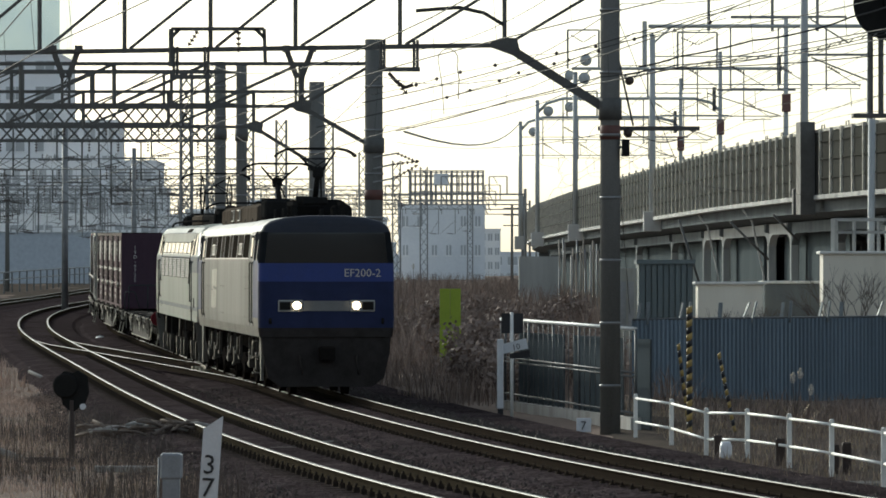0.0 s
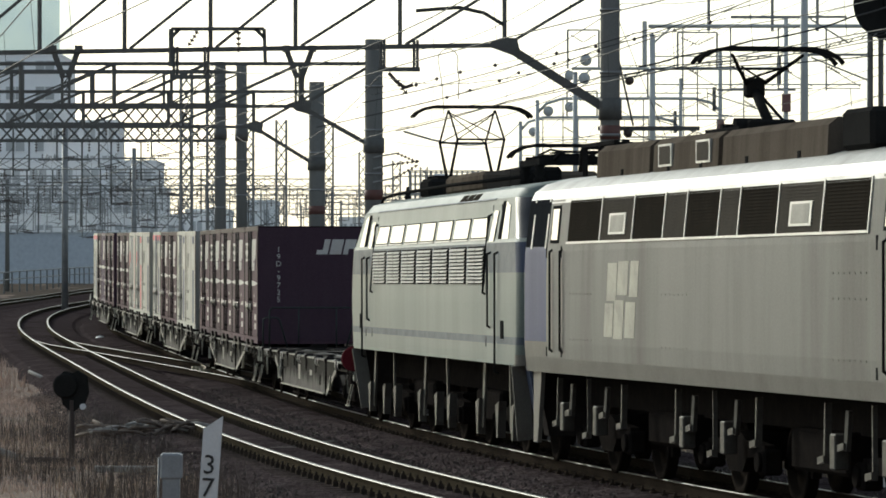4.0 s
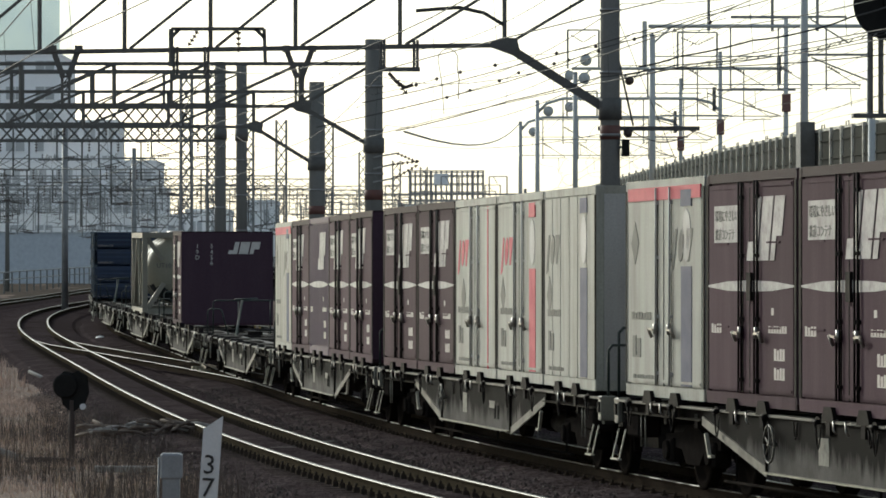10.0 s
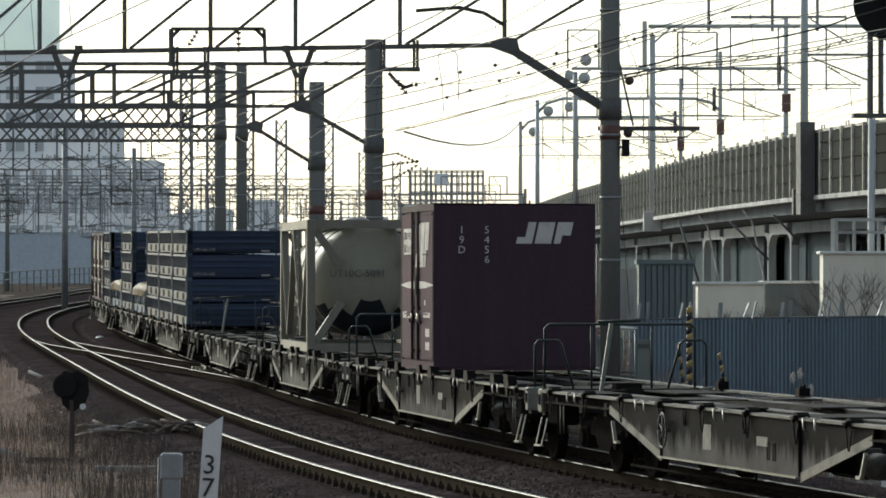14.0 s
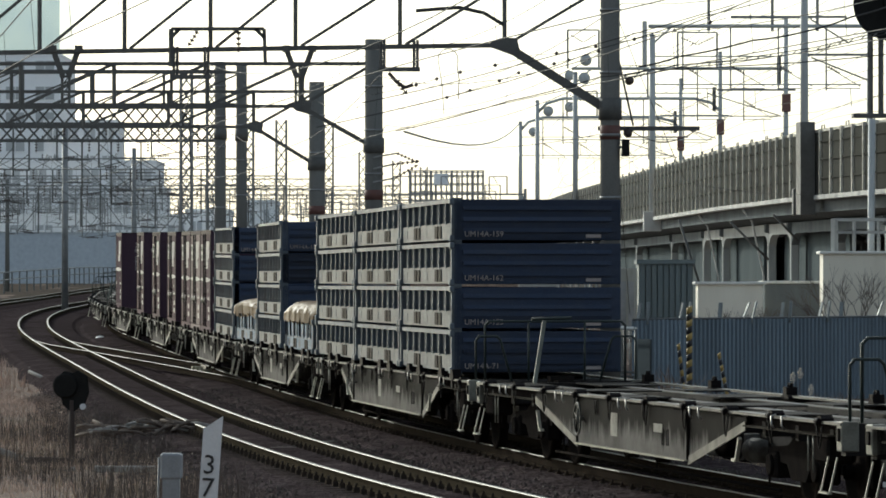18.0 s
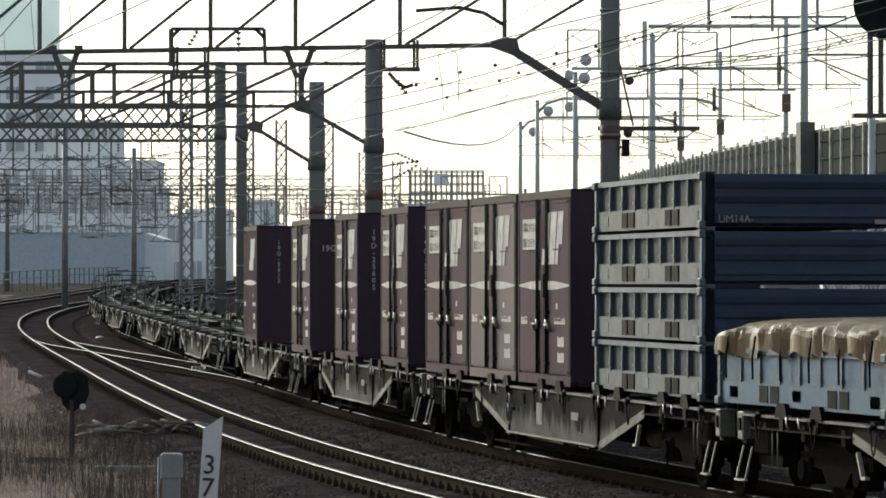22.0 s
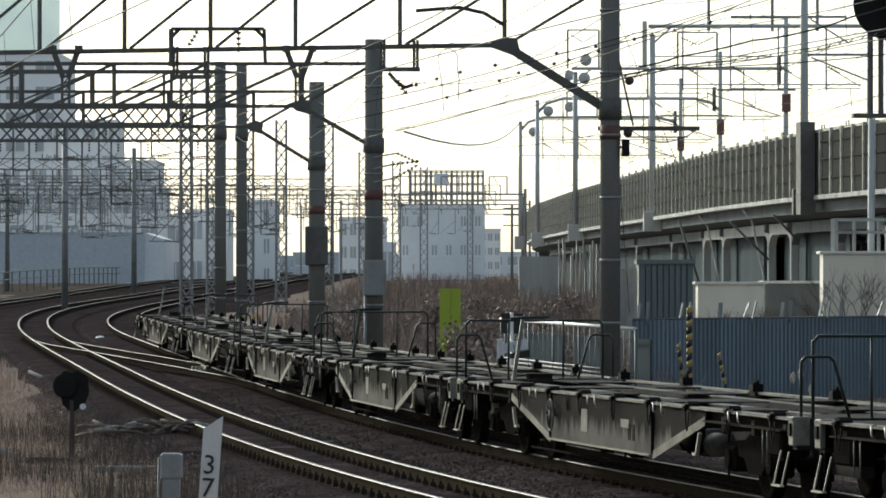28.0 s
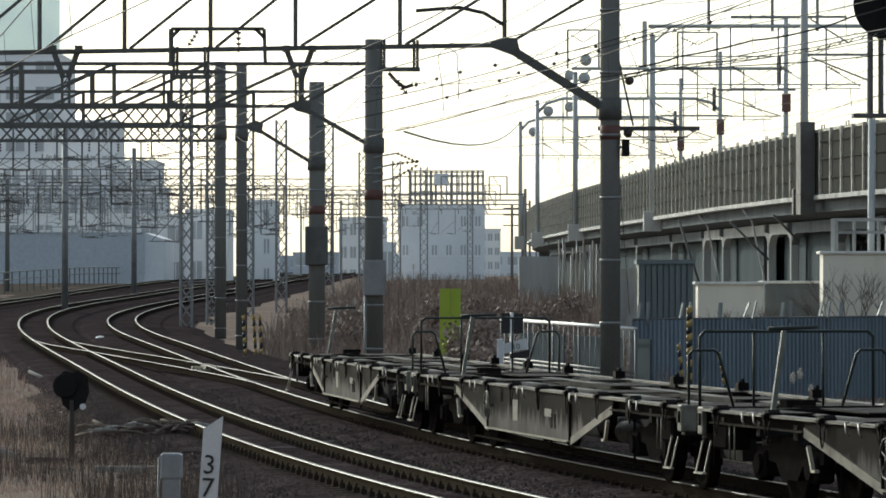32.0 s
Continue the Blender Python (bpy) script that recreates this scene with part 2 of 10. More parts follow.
def drip(ma, z0, z1, stain, reach=1.0):
    """Oily streaks on a paint that start at the top edge z1 and run down unevenly to about z0."""
    nt = ma.node_tree
    b = nt.nodes["Principled BSDF"]
    old = b.inputs["Base Color"].links[0].from_socket
    tc = nt.nodes.new("ShaderNodeTexCoord")
    oi = nt.nodes.new("ShaderNodeObjectInfo")
    mp = nt.nodes.new("ShaderNodeMapping")
    mp.inputs["Scale"].default_value = (1.0, 2.6, 0.35)
    nt.links.new(tc.outputs["Object"], mp.inputs["Vector"])
    nt.links.new(oi.outputs["Random"], mp.inputs["Location"])
    no = nt.nodes.new("ShaderNodeTexNoise")
    no.inputs["Scale"].default_value, no.inputs["Detail"].default_value, no.inputs["Roughness"].default_value = 1.5, 5, 0.7
    nt.links.new(mp.outputs[0], no.inputs["Vector"])
    sp = nt.nodes.new("ShaderNodeSeparateXYZ")
    nt.links.new(tc.outputs["Object"], sp.inputs[0])
    mr = nt.nodes.new("ShaderNodeMapRange")
    mr.inputs["From Min"].default_value, mr.inputs["From Max"].default_value = z0, z1
    mr.inputs["To Min"].default_value, mr.inputs["To Max"].default_value = -0.24, 0.42 * reach
    nt.links.new(sp.outputs["Z"], mr.inputs["Value"])
    ad = nt.nodes.new("ShaderNodeMath")
    ad.operation = "ADD"
    nt.links.new(no.outputs["Fac"], ad.inputs[0])
    nt.links.new(mr.outputs[0], ad.inputs[1])
    rp = nt.nodes.new("ShaderNodeValToRGB")
    rp.color_ramp.elements[0].position, rp.color_ramp.elements[1].position = 0.40, 0.62
    nt.links.new(ad.outputs[0], rp.inputs["Fac"])
    mx = nt.nodes.new("ShaderNodeMixRGB")
    mx.inputs[2].default_value = (*stain, 1)
    nt.links.new(rp.outputs["Color"], mx.inputs[0])
    nt.links.new(old, mx.inputs[1])
    nt.links.new(mx.outputs[0], b.inputs["Base Color"])
    return ma


drip(M_SILL, 0.40, 0.95, (0.009, 0.008, 0.0075), 1.1)
# Brake dust, taken darker to carry the shade under the bodies.
M_UNDER = mat("shaded_brake_dust_black", (0.014, 0.0125, 0.012), 0.8, dirt=(0.026, 0.022, 0.019), dirt_amount=0.5, scale=6, spec=0.0)
M_GRIME = mat("oily_grime", (0.021, 0.0185, 0.017), 0.7, dirt=(0.02, 0.018, 0.016), dirt_amount=0.7, scale=2.5, streak=True, spec=0.0)
M_DECK = mat("wagon_deck_paint", (0.024, 0.022, 0.0215), 0.7, dirt=(0.012, 0.011, 0.0105), dirt_amount=0.7, scale=3, spec=0.04)
M_WHEEL = mat("wheel_steel", (0.02, 0.017, 0.015), 0.7, dirt=(0.033, 0.027, 0.024), spec=0.0)
M_RAILTOP = mat("polished_rail_head", (0.145, 0.138, 0.120), 0.45, metal=0.55, dirt_amount=0.15, bump=0.03)
M_RAIL = mat("rusty_rail_web", (0.043, 0.036, 0.026), 0.8, dirt=(0.026, 0.021, 0.016), dirt_amount=0.6, spec=0.0)
M_RAILCROSS = mat("dull_rail_head", (0.045, 0.041, 0.035), 0.5, metal=0.5, dirt=(0.07, 0.06, 0.05), dirt_amount=0.5, scale=2, bump=0.03)
M_WALLPALE = mat("pale_tie_plate", (0.30, 0.28, 0.20), 0.7, dirt=(0.14, 0.12, 0.09), dirt_amount=0.6, scale=4)
M_SLEEPER = mat("concrete_sleeper", (0.045, 0.038, 0.034), 0.9, dirt=(0.05, 0.04, 0.033), dirt_amount=0.7, vary=0.2, spec=0.0)
M_FASTEN = mat("rail_fastening", (0.045, 0.038, 0.032), 0.7, dirt=(0.07, 0.05, 0.04), spec=0.0)
# ---- ground, ballast and rails ----
def soil_height(x, y):
    s = y - 52.0
    z = rise(s) - 0.42
    near = min(1.0, max(0.0, (x - 4.0) / 8.0))
    z -= 0.35 * near * min(1.0, max(0.0, (260 - y) / 100.0))
    z += 0.10 * noise.noise(Vector((x * 0.25, y * 0.12, 0))) + 0.04 * noise.noise(Vector((x * 1.3, y * 0.9, 3)))
    return z


def axis_steps(breaks):
    out = []
    for a, b, n in breaks:
        out += [a + (b - a) * i / n for i in range(n)]
    return out + [breaks[-1][1]]


def ground():
    xs = axis_steps([(-3000, -400, 6), (-400, -60, 12), (-60, -22, 19), (-22, 22, 88), (22, 60, 19), (60, 400, 12), (400, 3000, 6)])
    ys = axis_steps([(-1500, -100, 6), (-100, 30, 13), (30, 130, 125), (130, 260, 80), (260, 600, 40), (600, 4500, 18)])
    verts = [(x, y, soil_height(x, y)) for y in ys for x in xs]
    w = len(xs)
    faces = [(j * w + i, j * w + i + 1, (j + 1) * w + i + 1, (j + 1) * w + i) for j in range(len(ys) - 1) for i in range(w - 1)]
    me = bpy.data.meshes.new("ground")
    me.from_pydata(verts, [], faces)
    for p in me.polygons:
        p.use_smooth = True
    me.materials.append(M_SOIL)
    return tagged(new("ground", me), "brown winter soil with dry grass beside the railway", "ground", kind="structure")


M_SOIL = mat("dry_soil", (0.20, 0.160, 0.138), 0.95, dirt=(0.30, 0.243, 0.20), dirt_amount=0.8, scale=0.35, fine=9.0, bump=0.6, spec=0.0)
def stone_mat(name, dark, pale, size):
    """Crushed stone: each cell its own tone, with raised cells."""
    ma = bpy.data.materials.new(name)
    ma.use_nodes = True
    nt = ma.node_tree
    b = nt.nodes["Principled BSDF"]
    tc = nt.nodes.new("ShaderNodeTexCoord")
    vo = nt.nodes.new("ShaderNodeTexVoronoi")
    vo.inputs["Scale"].default_value = 1.0 / size
    nt.links.new(tc.outputs["Object"], vo.inputs["Vector"])
    no = nt.nodes.new("ShaderNodeTexNoise")
    no.inputs["Scale"].default_value, no.inputs["Detail"].default_value = 0.7, 5
    nt.links.new(tc.outputs["Object"], no.inputs["Vector"])
    bw = nt.nodes.new("ShaderNodeRGBToBW")
    nt.links.new(vo.outputs["Color"], bw.inputs[0])
    ad = nt.nodes.new("ShaderNodeMath")
    ad.operation = "MULTIPLY"
    nt.links.new(bw.outputs[0], ad.inputs[0])
    nt.links.new(no.outputs["Fac"], ad.inputs[1])
    rp = nt.nodes.new("ShaderNodeValToRGB")
    rp.color_ramp.elements[0].position, rp.color_ramp.elements[1].position = 0.08, 0.5
    rp.color_ramp.elements[0].color, rp.color_ramp.elements[1].color = (*dark, 1), (*pale, 1)
    nt.links.new(ad.outputs[0], rp.inputs["Fac"])
    nt.links.new(rp.outputs[0], b.inputs["Base Color"])
    b.inputs["Roughness"].default_value = 0.9
    b.inputs["Specular IOR Level"].default_value = 0.0
    bp = nt.nodes.new("ShaderNodeBump")
    bp.invert = True
    bp.inputs["Strength"].default_value, bp.inputs["Distance"].default_value = 1.0, 0.05
    nt.links.new(vo.outputs["Distance"], bp.inputs["Height"])
    nt.links.new(bp.outputs[0], b.inputs["Normal"])
    return ma


M_BALLAST = stone_mat("ballast_stone", (0.020, 0.0155, 0.0160), (0.094, 0.0765, 0.0785), 0.06)
M_STONE = mat("loose_ballast_stone", (0.072, 0.063, 0.059), 0.85, dirt=(0.05, 0.04, 0.035), dirt_amount=0.6, scale=3, fine=20, spec=0.1)


def strip(name, off_fn, section, s0, s1, step, material, label, category, kind="structure"):
    """A body of constant section swept along a track. section: (offset, height) points, open at the bottom."""
    bm = bmesh.new()
    last = None
    n = max(2, int((s1 - s0) / step) + 1)
    for i in range(n):
        s = s0 + (s1 - s0) * i / (n - 1)
        row = [bm.verts.new(on_line(s, off_fn(s) + o, z)) for o, z in section]
        if last:
            for a in range(len(row) - 1):
                bm.faces.new((last[a], last[a + 1], row[a + 1], row[a]))
        last = row
    bmesh.ops.recalc_face_normals(bm, faces=bm.faces)
    return tagged(part(name, bm, material), label, category, kind=kind)


RAIL = [(-0.065, -0.15), (-0.065, -0.135), (-0.012, -0.115), (-0.012, -0.035), (-0.034, -0.028), (-0.034, -0.006), (-0.028, 0.0),
        (0.028, 0.0), (0.034, -0.006), (0.034, -0.028), (0.012, -0.035), (0.012, -0.115), (0.065, -0.135), (0.065, -0.15)]


def rail(off_fn, side, s0, s1, label, head=None, web=None):
    bm = bmesh.new()
    last = None
    n = int((s1 - s0) / 2.0) + 1
    for i in range(n):
        s = s0 + (s1 - s0) * i / (n - 1)
        row = [bm.verts.new(on_line(s, off_fn(s) + side * 0.567 + o, z)) for o, z in RAIL]
        if last:
            for a in range(len(row) - 1):
                f = bm.faces.new((last[a], row[a], row[a + 1], last[a + 1]))
                f.material_index = 1 if 5 <= a <= 7 else 0
        last = row
    bmesh.ops.recalc_face_normals(bm, faces=bm.faces)
    return tagged(part("rail", bm, [web or M_RAIL, head or M_RAILTOP]), label, "rail", "running rails", "structure")


def sleeper_mesh():
    bm = bmesh.new()
    prism(bm, [(-0.12, -0.36), (0.12, -0.36), (0.10, -0.165), (-0.10, -0.165)], "x", -1.0, 1.0)
    for v in bm.verts:
        if abs(v.co.x) < 1.01 and v.co.z > -0.2:
            v.co.z += 0.0
    for sx in (-1, 1):
        for ix in (-1, 1):
            x = sx * 0.567 + ix * 0.115
            box(bm, x - 0.035, x + 0.035, -0.05, 0.05, -0.165, -0.105, mi=1)
            tube(bm, (x, 0, -0.11), (x, 0, -0.06), 0.016, n=6, mi=1)
    me = bpy.data.meshes.new("sleeper")
    bm.to_mesh(me)
    bm.free()
    me.materials.append(M_SLEEPER)
    me.materials.append(M_FASTEN)
    return me


def line_pose(s, off, z=0.0):
    a, b = on_line(s - 0.5, off, z), on_line(s + 0.5, off, z)
    f = (b - a).normalized()
    r = f.cross(Vector((0, 0, 1))).normalized()
    u = r.cross(f)
    m = Matrix((r, f, u)).transposed().to_4x4()
    m.translation = (a + b) / 2
    return m


# Darker copy of the rail web, with the shade on the rail's side painted in.
M_RAILSHADE = mat("shaded_rail_web", (0.03, 0.024, 0.019), 0.85, dirt=(0.018, 0.015, 0.012), spec=0.0)


def apron():
    """Ballast spread between and beside the tracks."""
    bm = bmesh.new()
    last = None
    for i in range(170):
        s = -30.0 + 2.4 * i
        k = min(1.0, max(0.0, (s - 84) / 25.0))
        left = side_track(s) + (outer_track(s) - side_track(s) - 2.0) * k - 1.6 * (1 - k)
        right = 4.4
        row = [bm.verts.new(on_line(s, left + (right - left) * j / 8, -0.62 if j in (0, 8) else -0.29)) for j in range(9)]
        if last:
            for a in range(8):
                bm.faces.new((last[a], last[a + 1], row[a + 1], row[a]))
        last = row
    bmesh.ops.recalc_face_normals(bm, faces=bm.faces)
    tagged(part("ballast_apron", bm, M_BALLAST), "dark ballast spread between the tracks", "ballast", kind="structure")


def tracks():
    zero = lambda s: 0.0
    for name, fn, s0, s1 in (("freight", zero, -45, 560), ("passenger", side_track, -45, 560)):
        bed = strip("ballast_bed", fn, [(-2.5, -0.75), (-1.55, -0.22), (-0.95, -0.165), (-0.7, -0.175), (-0.4, -0.155), (0.0, -0.165), (0.4, -0.155), (0.7, -0.175), (0.95, -0.165), (1.55, -0.22), (2.6, -0.75)], s0, s1, 2.0, M_BALLAST,
                    "dark grey crushed-stone ballast under the " + name + " track", "ballast")
        for side in (-1, 1):
            rail(fn, side, s0, s1, "worn steel rail of the curving " + name + " track", None, None if name == "passenger" else M_RAILSHADE)
        sl = sleeper_mesh()
        owner = bed
        count, s = 0, -12.0 if name == "passenger" else -8.0
        while s < 130 and count < 215:
            ob = share("sleeper", sl, owner, line_pose(s, fn(s), 0.0 if name == "passenger" else -0.045))
            s += 0.60
            count += 1
    # crossover between the two tracks and the outer track
    for side in (-1, 1):
        rail(crossover, side, 59, 107, "thin dull rail of the crossover between the tracks", M_RAILCROSS, M_RAILSHADE)
    strip("ballast_bed", outer_track, [(-2.6, -0.8), (-1.5, -0.26), (1.5, -0.26), (2.2, -0.5)], 95, 560, 3.0, M_BALLAST, "dark ballast under the outer track", "ballast")
    for side in (-1, 1):
        rail(outer_track, side, 95, 560, "worn steel rail of the outer track")
    # the crossing nose of the turnout, with its pale worn check rails and tie plates
    frog = thing("crossing_nose", line_pose(75.5, -0.567), "pale worn crossing nose where the turnout rails meet", "rail crossing")
    for k in range(4):
        bm = bmesh.new()
        box(bm, -0.20 - 0.05 * k, 0.24 + 0.05 * k, -1.35 + 0.8 * k, -1.1 + 0.8 * k, -0.15, -0.05, bev=0.01)
        part("tie_plate", bm, M_WALLPALE, frog)
    for sx in (-1, 1):
        bm = bmesh.new()
        bar(bm, (sx * 0.13, -1.6, -0.015), (sx * 0.07, 1.4, -0.015), 0.05, 0.07)
        part("check_rail", bm, M_RAILCROSS, frog)
    # loose stones on the ballast near the eye
    rnd = random.Random(5)
    verts, faces = [], []
    for i in range(22000):
        s = -14 + 75 * rnd.random() ** 1.3
        o = rnd.uniform(-6.2, 3.0)
        c = on_line(s, o, 0)
        dist = min(abs(o), abs(o - side_track(s)))
        z = -0.215 if dist < 1.5 else -0.24 - (dist - 1.55) * 0.16
        c.z = rise(s) + z + rnd.uniform(-0.01, 0.03)
        r = rnd.uniform(0.015, 0.034)
        base = len(verts)
        q = [Vector((1, 0, 0)), Vector((-0.5, 0.87, 0)), Vector((-0.5, -0.87, 0)), Vector((0.1, 0.1, 1.0))]
        a = rnd.uniform(0, 6.28)
        ro = Matrix.Rotation(a, 3, "Z") @ Matrix.Rotation(rnd.uniform(-0.5, 0.5), 3, "X")
        for p in q:
            verts.append(c + ro @ (p * r * rnd.uniform(0.7, 1.3)))
        faces += [(base, base + 1, base + 3), (base + 1, base + 2, base + 3), (base + 2, base, base + 3)]
    for i in range(7000):
        s = -14 + 80 * rnd.random() ** 1.2
        o = rnd.uniform(1.5, 3.9)
        c = on_line(s, o, 0)
        c.z = rise(s) - 0.22 - (o - 1.5) * 0.13 + rnd.uniform(-0.02, 0.05)
        r = rnd.uniform(0.02, 0.06)
        base = len(verts)
        a = rnd.uniform(0, 6.28)
        for k in range(3):
            verts.append(c + Vector((r * math.cos(a + 2.09 * k), r * math.sin(a + 2.09 * k), rnd.uniform(-0.3, 0.2) * r)))
        verts.append(c + Vector((rnd.uniform(-0.3, 0.3) * r, rnd.uniform(-0.3, 0.3) * r, r * rnd.uniform(0.6, 1.1))))
        faces += [(base, base + 1, base + 3), (base + 1, base + 2, base + 3), (base + 2, base, base + 3)]
    me = bpy.data.meshes.new("ballast_stones")
    me.from_pydata(verts, [], faces)
    me.materials.append(M_STONE)
    tagged(new("ballast_stones", me), "loose dark grey ballast stones on the track bed", "ballast", kind="stuff")


M_GREYSOIL = mat("grey_trodden_soil", (0.078, 0.068, 0.060), 0.95, dirt=(0.14, 0.112, 0.09), dirt_amount=0.7, scale=0.8, fine=14.0, bump=0.6, spec=0.0)


def grey_soil(x0, x1, y0, y1, step, label):
    """Bare trodden ground laid just over the soil."""
    nx, ny = int((x1 - x0) / step), int((y1 - y0) / step)
    verts = []
    for j in range(ny + 1):
        for i in range(nx + 1):
            x, y = x0 + (x1 - x0) * i / nx, y0 + (y1 - y0) * j / ny
            verts.append((x, y, soil_height(x, y) + (0.03 if 0 < i < nx and 0 < j < ny else -0.2)))
    w = nx + 1
    me = bpy.data.meshes.new("bare_ground")
    me.from_pydata(verts, [], [(j * w + i, j * w + i + 1, (j + 1) * w + i + 1, (j + 1) * w + i) for j in range(ny) for i in range(nx)])
    for p in me.polygons:
        p.use_smooth = True
    me.materials.append(M_GREYSOIL)
    tagged(new("bare_ground", me), label, "ground", kind="structure")


ground()
grey_soil(2.6, 16.0, 56.0, 114.0, 0.5, "grey trodden ground between railing and sheet fence")
grey_soil(-70.0, -9.0, 168.0, 420.0, 3.0, "grey gravelly ground beyond the far curve")
apron()
tracks()
# ---- the freight train ----
M_SILLEDGE = mat("worn_flange_paint", (0.11, 0.107, 0.096), 0.5, dirt=(0.024, 0.021, 0.019), dirt_amount=1.0, scale=1.8, spec=0.15)
M_DECKPALE = mat("worn_deck_beam", (0.058, 0.056, 0.053), 0.55, dirt=(0.022, 0.02, 0.018), dirt_amount=1.0, scale=1.6, spec=0.2)
# Brighter than the sill paint: the light along the lower edge is in it.
M_FLANGE = mat("lit_edge_flange", (0.20, 0.195, 0.155), 0.45, dirt=(0.07, 0.062, 0.05), dirt_amount=0.8, scale=2.0, spec=0.3)
M_STEPPALE = mat("pale_step_paint", (0.36, 0.35, 0.29), 0.45, dirt=(0.25, 0.21, 0.16), dirt_amount=0.6, scale=6, spec=0.3)
M_HOOP = mat("dark_green_rail_paint", (0.020, 0.032, 0.032), 0.45, dirt=(0.035, 0.035, 0.03), dirt_amount=0.5, scale=6, spec=0.3)
M_STAND = mat("pale_brake_stand_paint", (0.17, 0.185, 0.165), 0.5, dirt=(0.07, 0.068, 0.058), dirt_amount=0.7, scale=4, spec=0.2)
M_SILLPALE = mat("pale_sill_block_paint", (0.19, 0.19, 0.165), 0.5, dirt=(0.07, 0.062, 0.052), dirt_amount=0.8, scale=5, spec=0.15)
M_HANGERPALE = mat("dirty_pale_cylinder", (0.15, 0.145, 0.13), 0.6, dirt=(0.05, 0.045, 0.04), dirt_amount=0.8, scale=6, spec=0.1)
M_MARKWORN = mat("worn_wagon_marking", (0.20, 0.195, 0.175), 0.6, dirt=(0.12, 0.115, 0.10), dirt_amount=1.0, scale=9, spec=0.1)
M_SILLDARK = mat("dirty_sill_paint", (0.06, 0.055, 0.048), 0.6, dirt=(0.02, 0.017, 0.015), dirt_amount=0.9, scale=2.0, streak=True, spec=0.0)
SPEED = 14.116
MOVERS = []


def ride(s):
    a, b = on_line(s - 7.0), on_line(s + 7.0)
    f = (b - a).normalized()
    r = f.cross(Vector((0, 0, 1))).normalized()
    u = r.cross(f)
    m = Matrix((r, f, u)).transposed().to_4x4()
    m.translation = (a + b) / 2
    return m


def shared(name, bm, material):
    me = bpy.data.meshes.new(name)
    bm.to_mesh(me)
    bm.free()
    for m in material if isinstance(material, (list, tuple)) else [material]:
        me.materials.append(m)
    return me


def one(fn, *a, **k):
    bm = bmesh.new()
    fn(bm, *a, **k)
    return bm


_cache = {}


def cached(key, fn):
    if key not in _cache:
        _cache[key] = fn()
    return _cache[key]


def sill_parts(w, belly, sx):
    """Side sill of a container wagon: flanges, blackened web and the deep trapezoid plate."""
    h = belly / 2
    run = 2.7 if belly < 8 else 1.9
    m = pose(sx * 1.22, 0, 0, 0, 0, 0 if sx < 0 else 180)

    def add(name, material, build, label=""):
        me = cached(("sill", name, belly), lambda: shared(name, build(), material))
        ob = share(name, me, w, m)
        if label:
            ob["label"] = label

    add("top_flange", M_SILLEDGE, lambda: one(box, -0.04, 0.12, -9.8, 9.8, 0.958, 0.985), "pale worn top flange")
    if sx > 0:
        add("sill_plate", M_SILL, lambda: one(box, -0.004, 0.016, -h, h, 0.375, 0.945))
        return
    # web painted black for the dark gap beneath the top flange
    add("sill_web", M_UNDER, lambda: one(box, 0.07, 0.09, -9.70, 9.70, 0.84, 0.958), "black web of the side sill, painted as a dark gap")

    def plate():
        bm = bmesh.new()
        box(bm, -0.004, 0.016, -h, h, 0.375, 0.945)
        return bm
    add("sill_plate", M_SILL, plate, "stained pale grey deep sill plate")

    for sg in (-1, 1):
        nm = "" if sg < 0 else "_rear"

        def gusset(sg=sg):
            bm = bmesh.new()
            ps = [(sg * h, 0.375), (sg * (h + run), 0.845), (sg * (h + run), 0.945), (sg * h, 0.945)]
            prism(bm, ps, "x", 0.002, 0.018)
            bmesh.ops.recalc_face_normals(bm, faces=bm.faces)
            return bm
        add("sill_gusset" + nm, M_SILL, gusset)
        add("plate_rib" + nm, M_GRIME, lambda sg=sg: one(box, -0.03, 0.03, sg * h - 0.008, sg * h + 0.008, 0.38, 0.95))
        add("slant_flange" + nm, M_SILLEDGE, lambda sg=sg: one(bar, (-0.005, sg * (h + run), 0.840), (-0.005, sg * h, 0.368), 0.10, 0.016, 0, (1, 0, 0)))
        add("end_flange" + nm, M_SILLDARK, lambda sg=sg: one(box, -0.04, 0.10, min(sg * (h + run), sg * 9.3), max(sg * (h + run), sg * 9.3), 0.832, 0.848))
    add("bottom_flange", M_FLANGE, lambda: one(box, -0.06, 0.08, -h, h, 0.358, 0.376), "worn bottom flange with its lit edge painted bright")


def wheel_mesh():
    bm = bmesh.new()
    lathe(bm, [(0.10, -0.10), (0.10, -0.07), (0.36, -0.045), (0.39, -0.065), (0.43, -0.065), (0.43, 0.045), (0.455, 0.05), (0.455, 0.075), (0.37, 0.075), (0.36, 0.0), (0.10, 0.05), (0.10, 0.10)], (0, 0, 0), 28, "x")
    me = bpy.data.meshes.new("wheel")
    bm.to_mesh(me)
    bm.free()
    me.materials.append(M_WHEEL)
    return me


WHEEL = wheel_mesh()


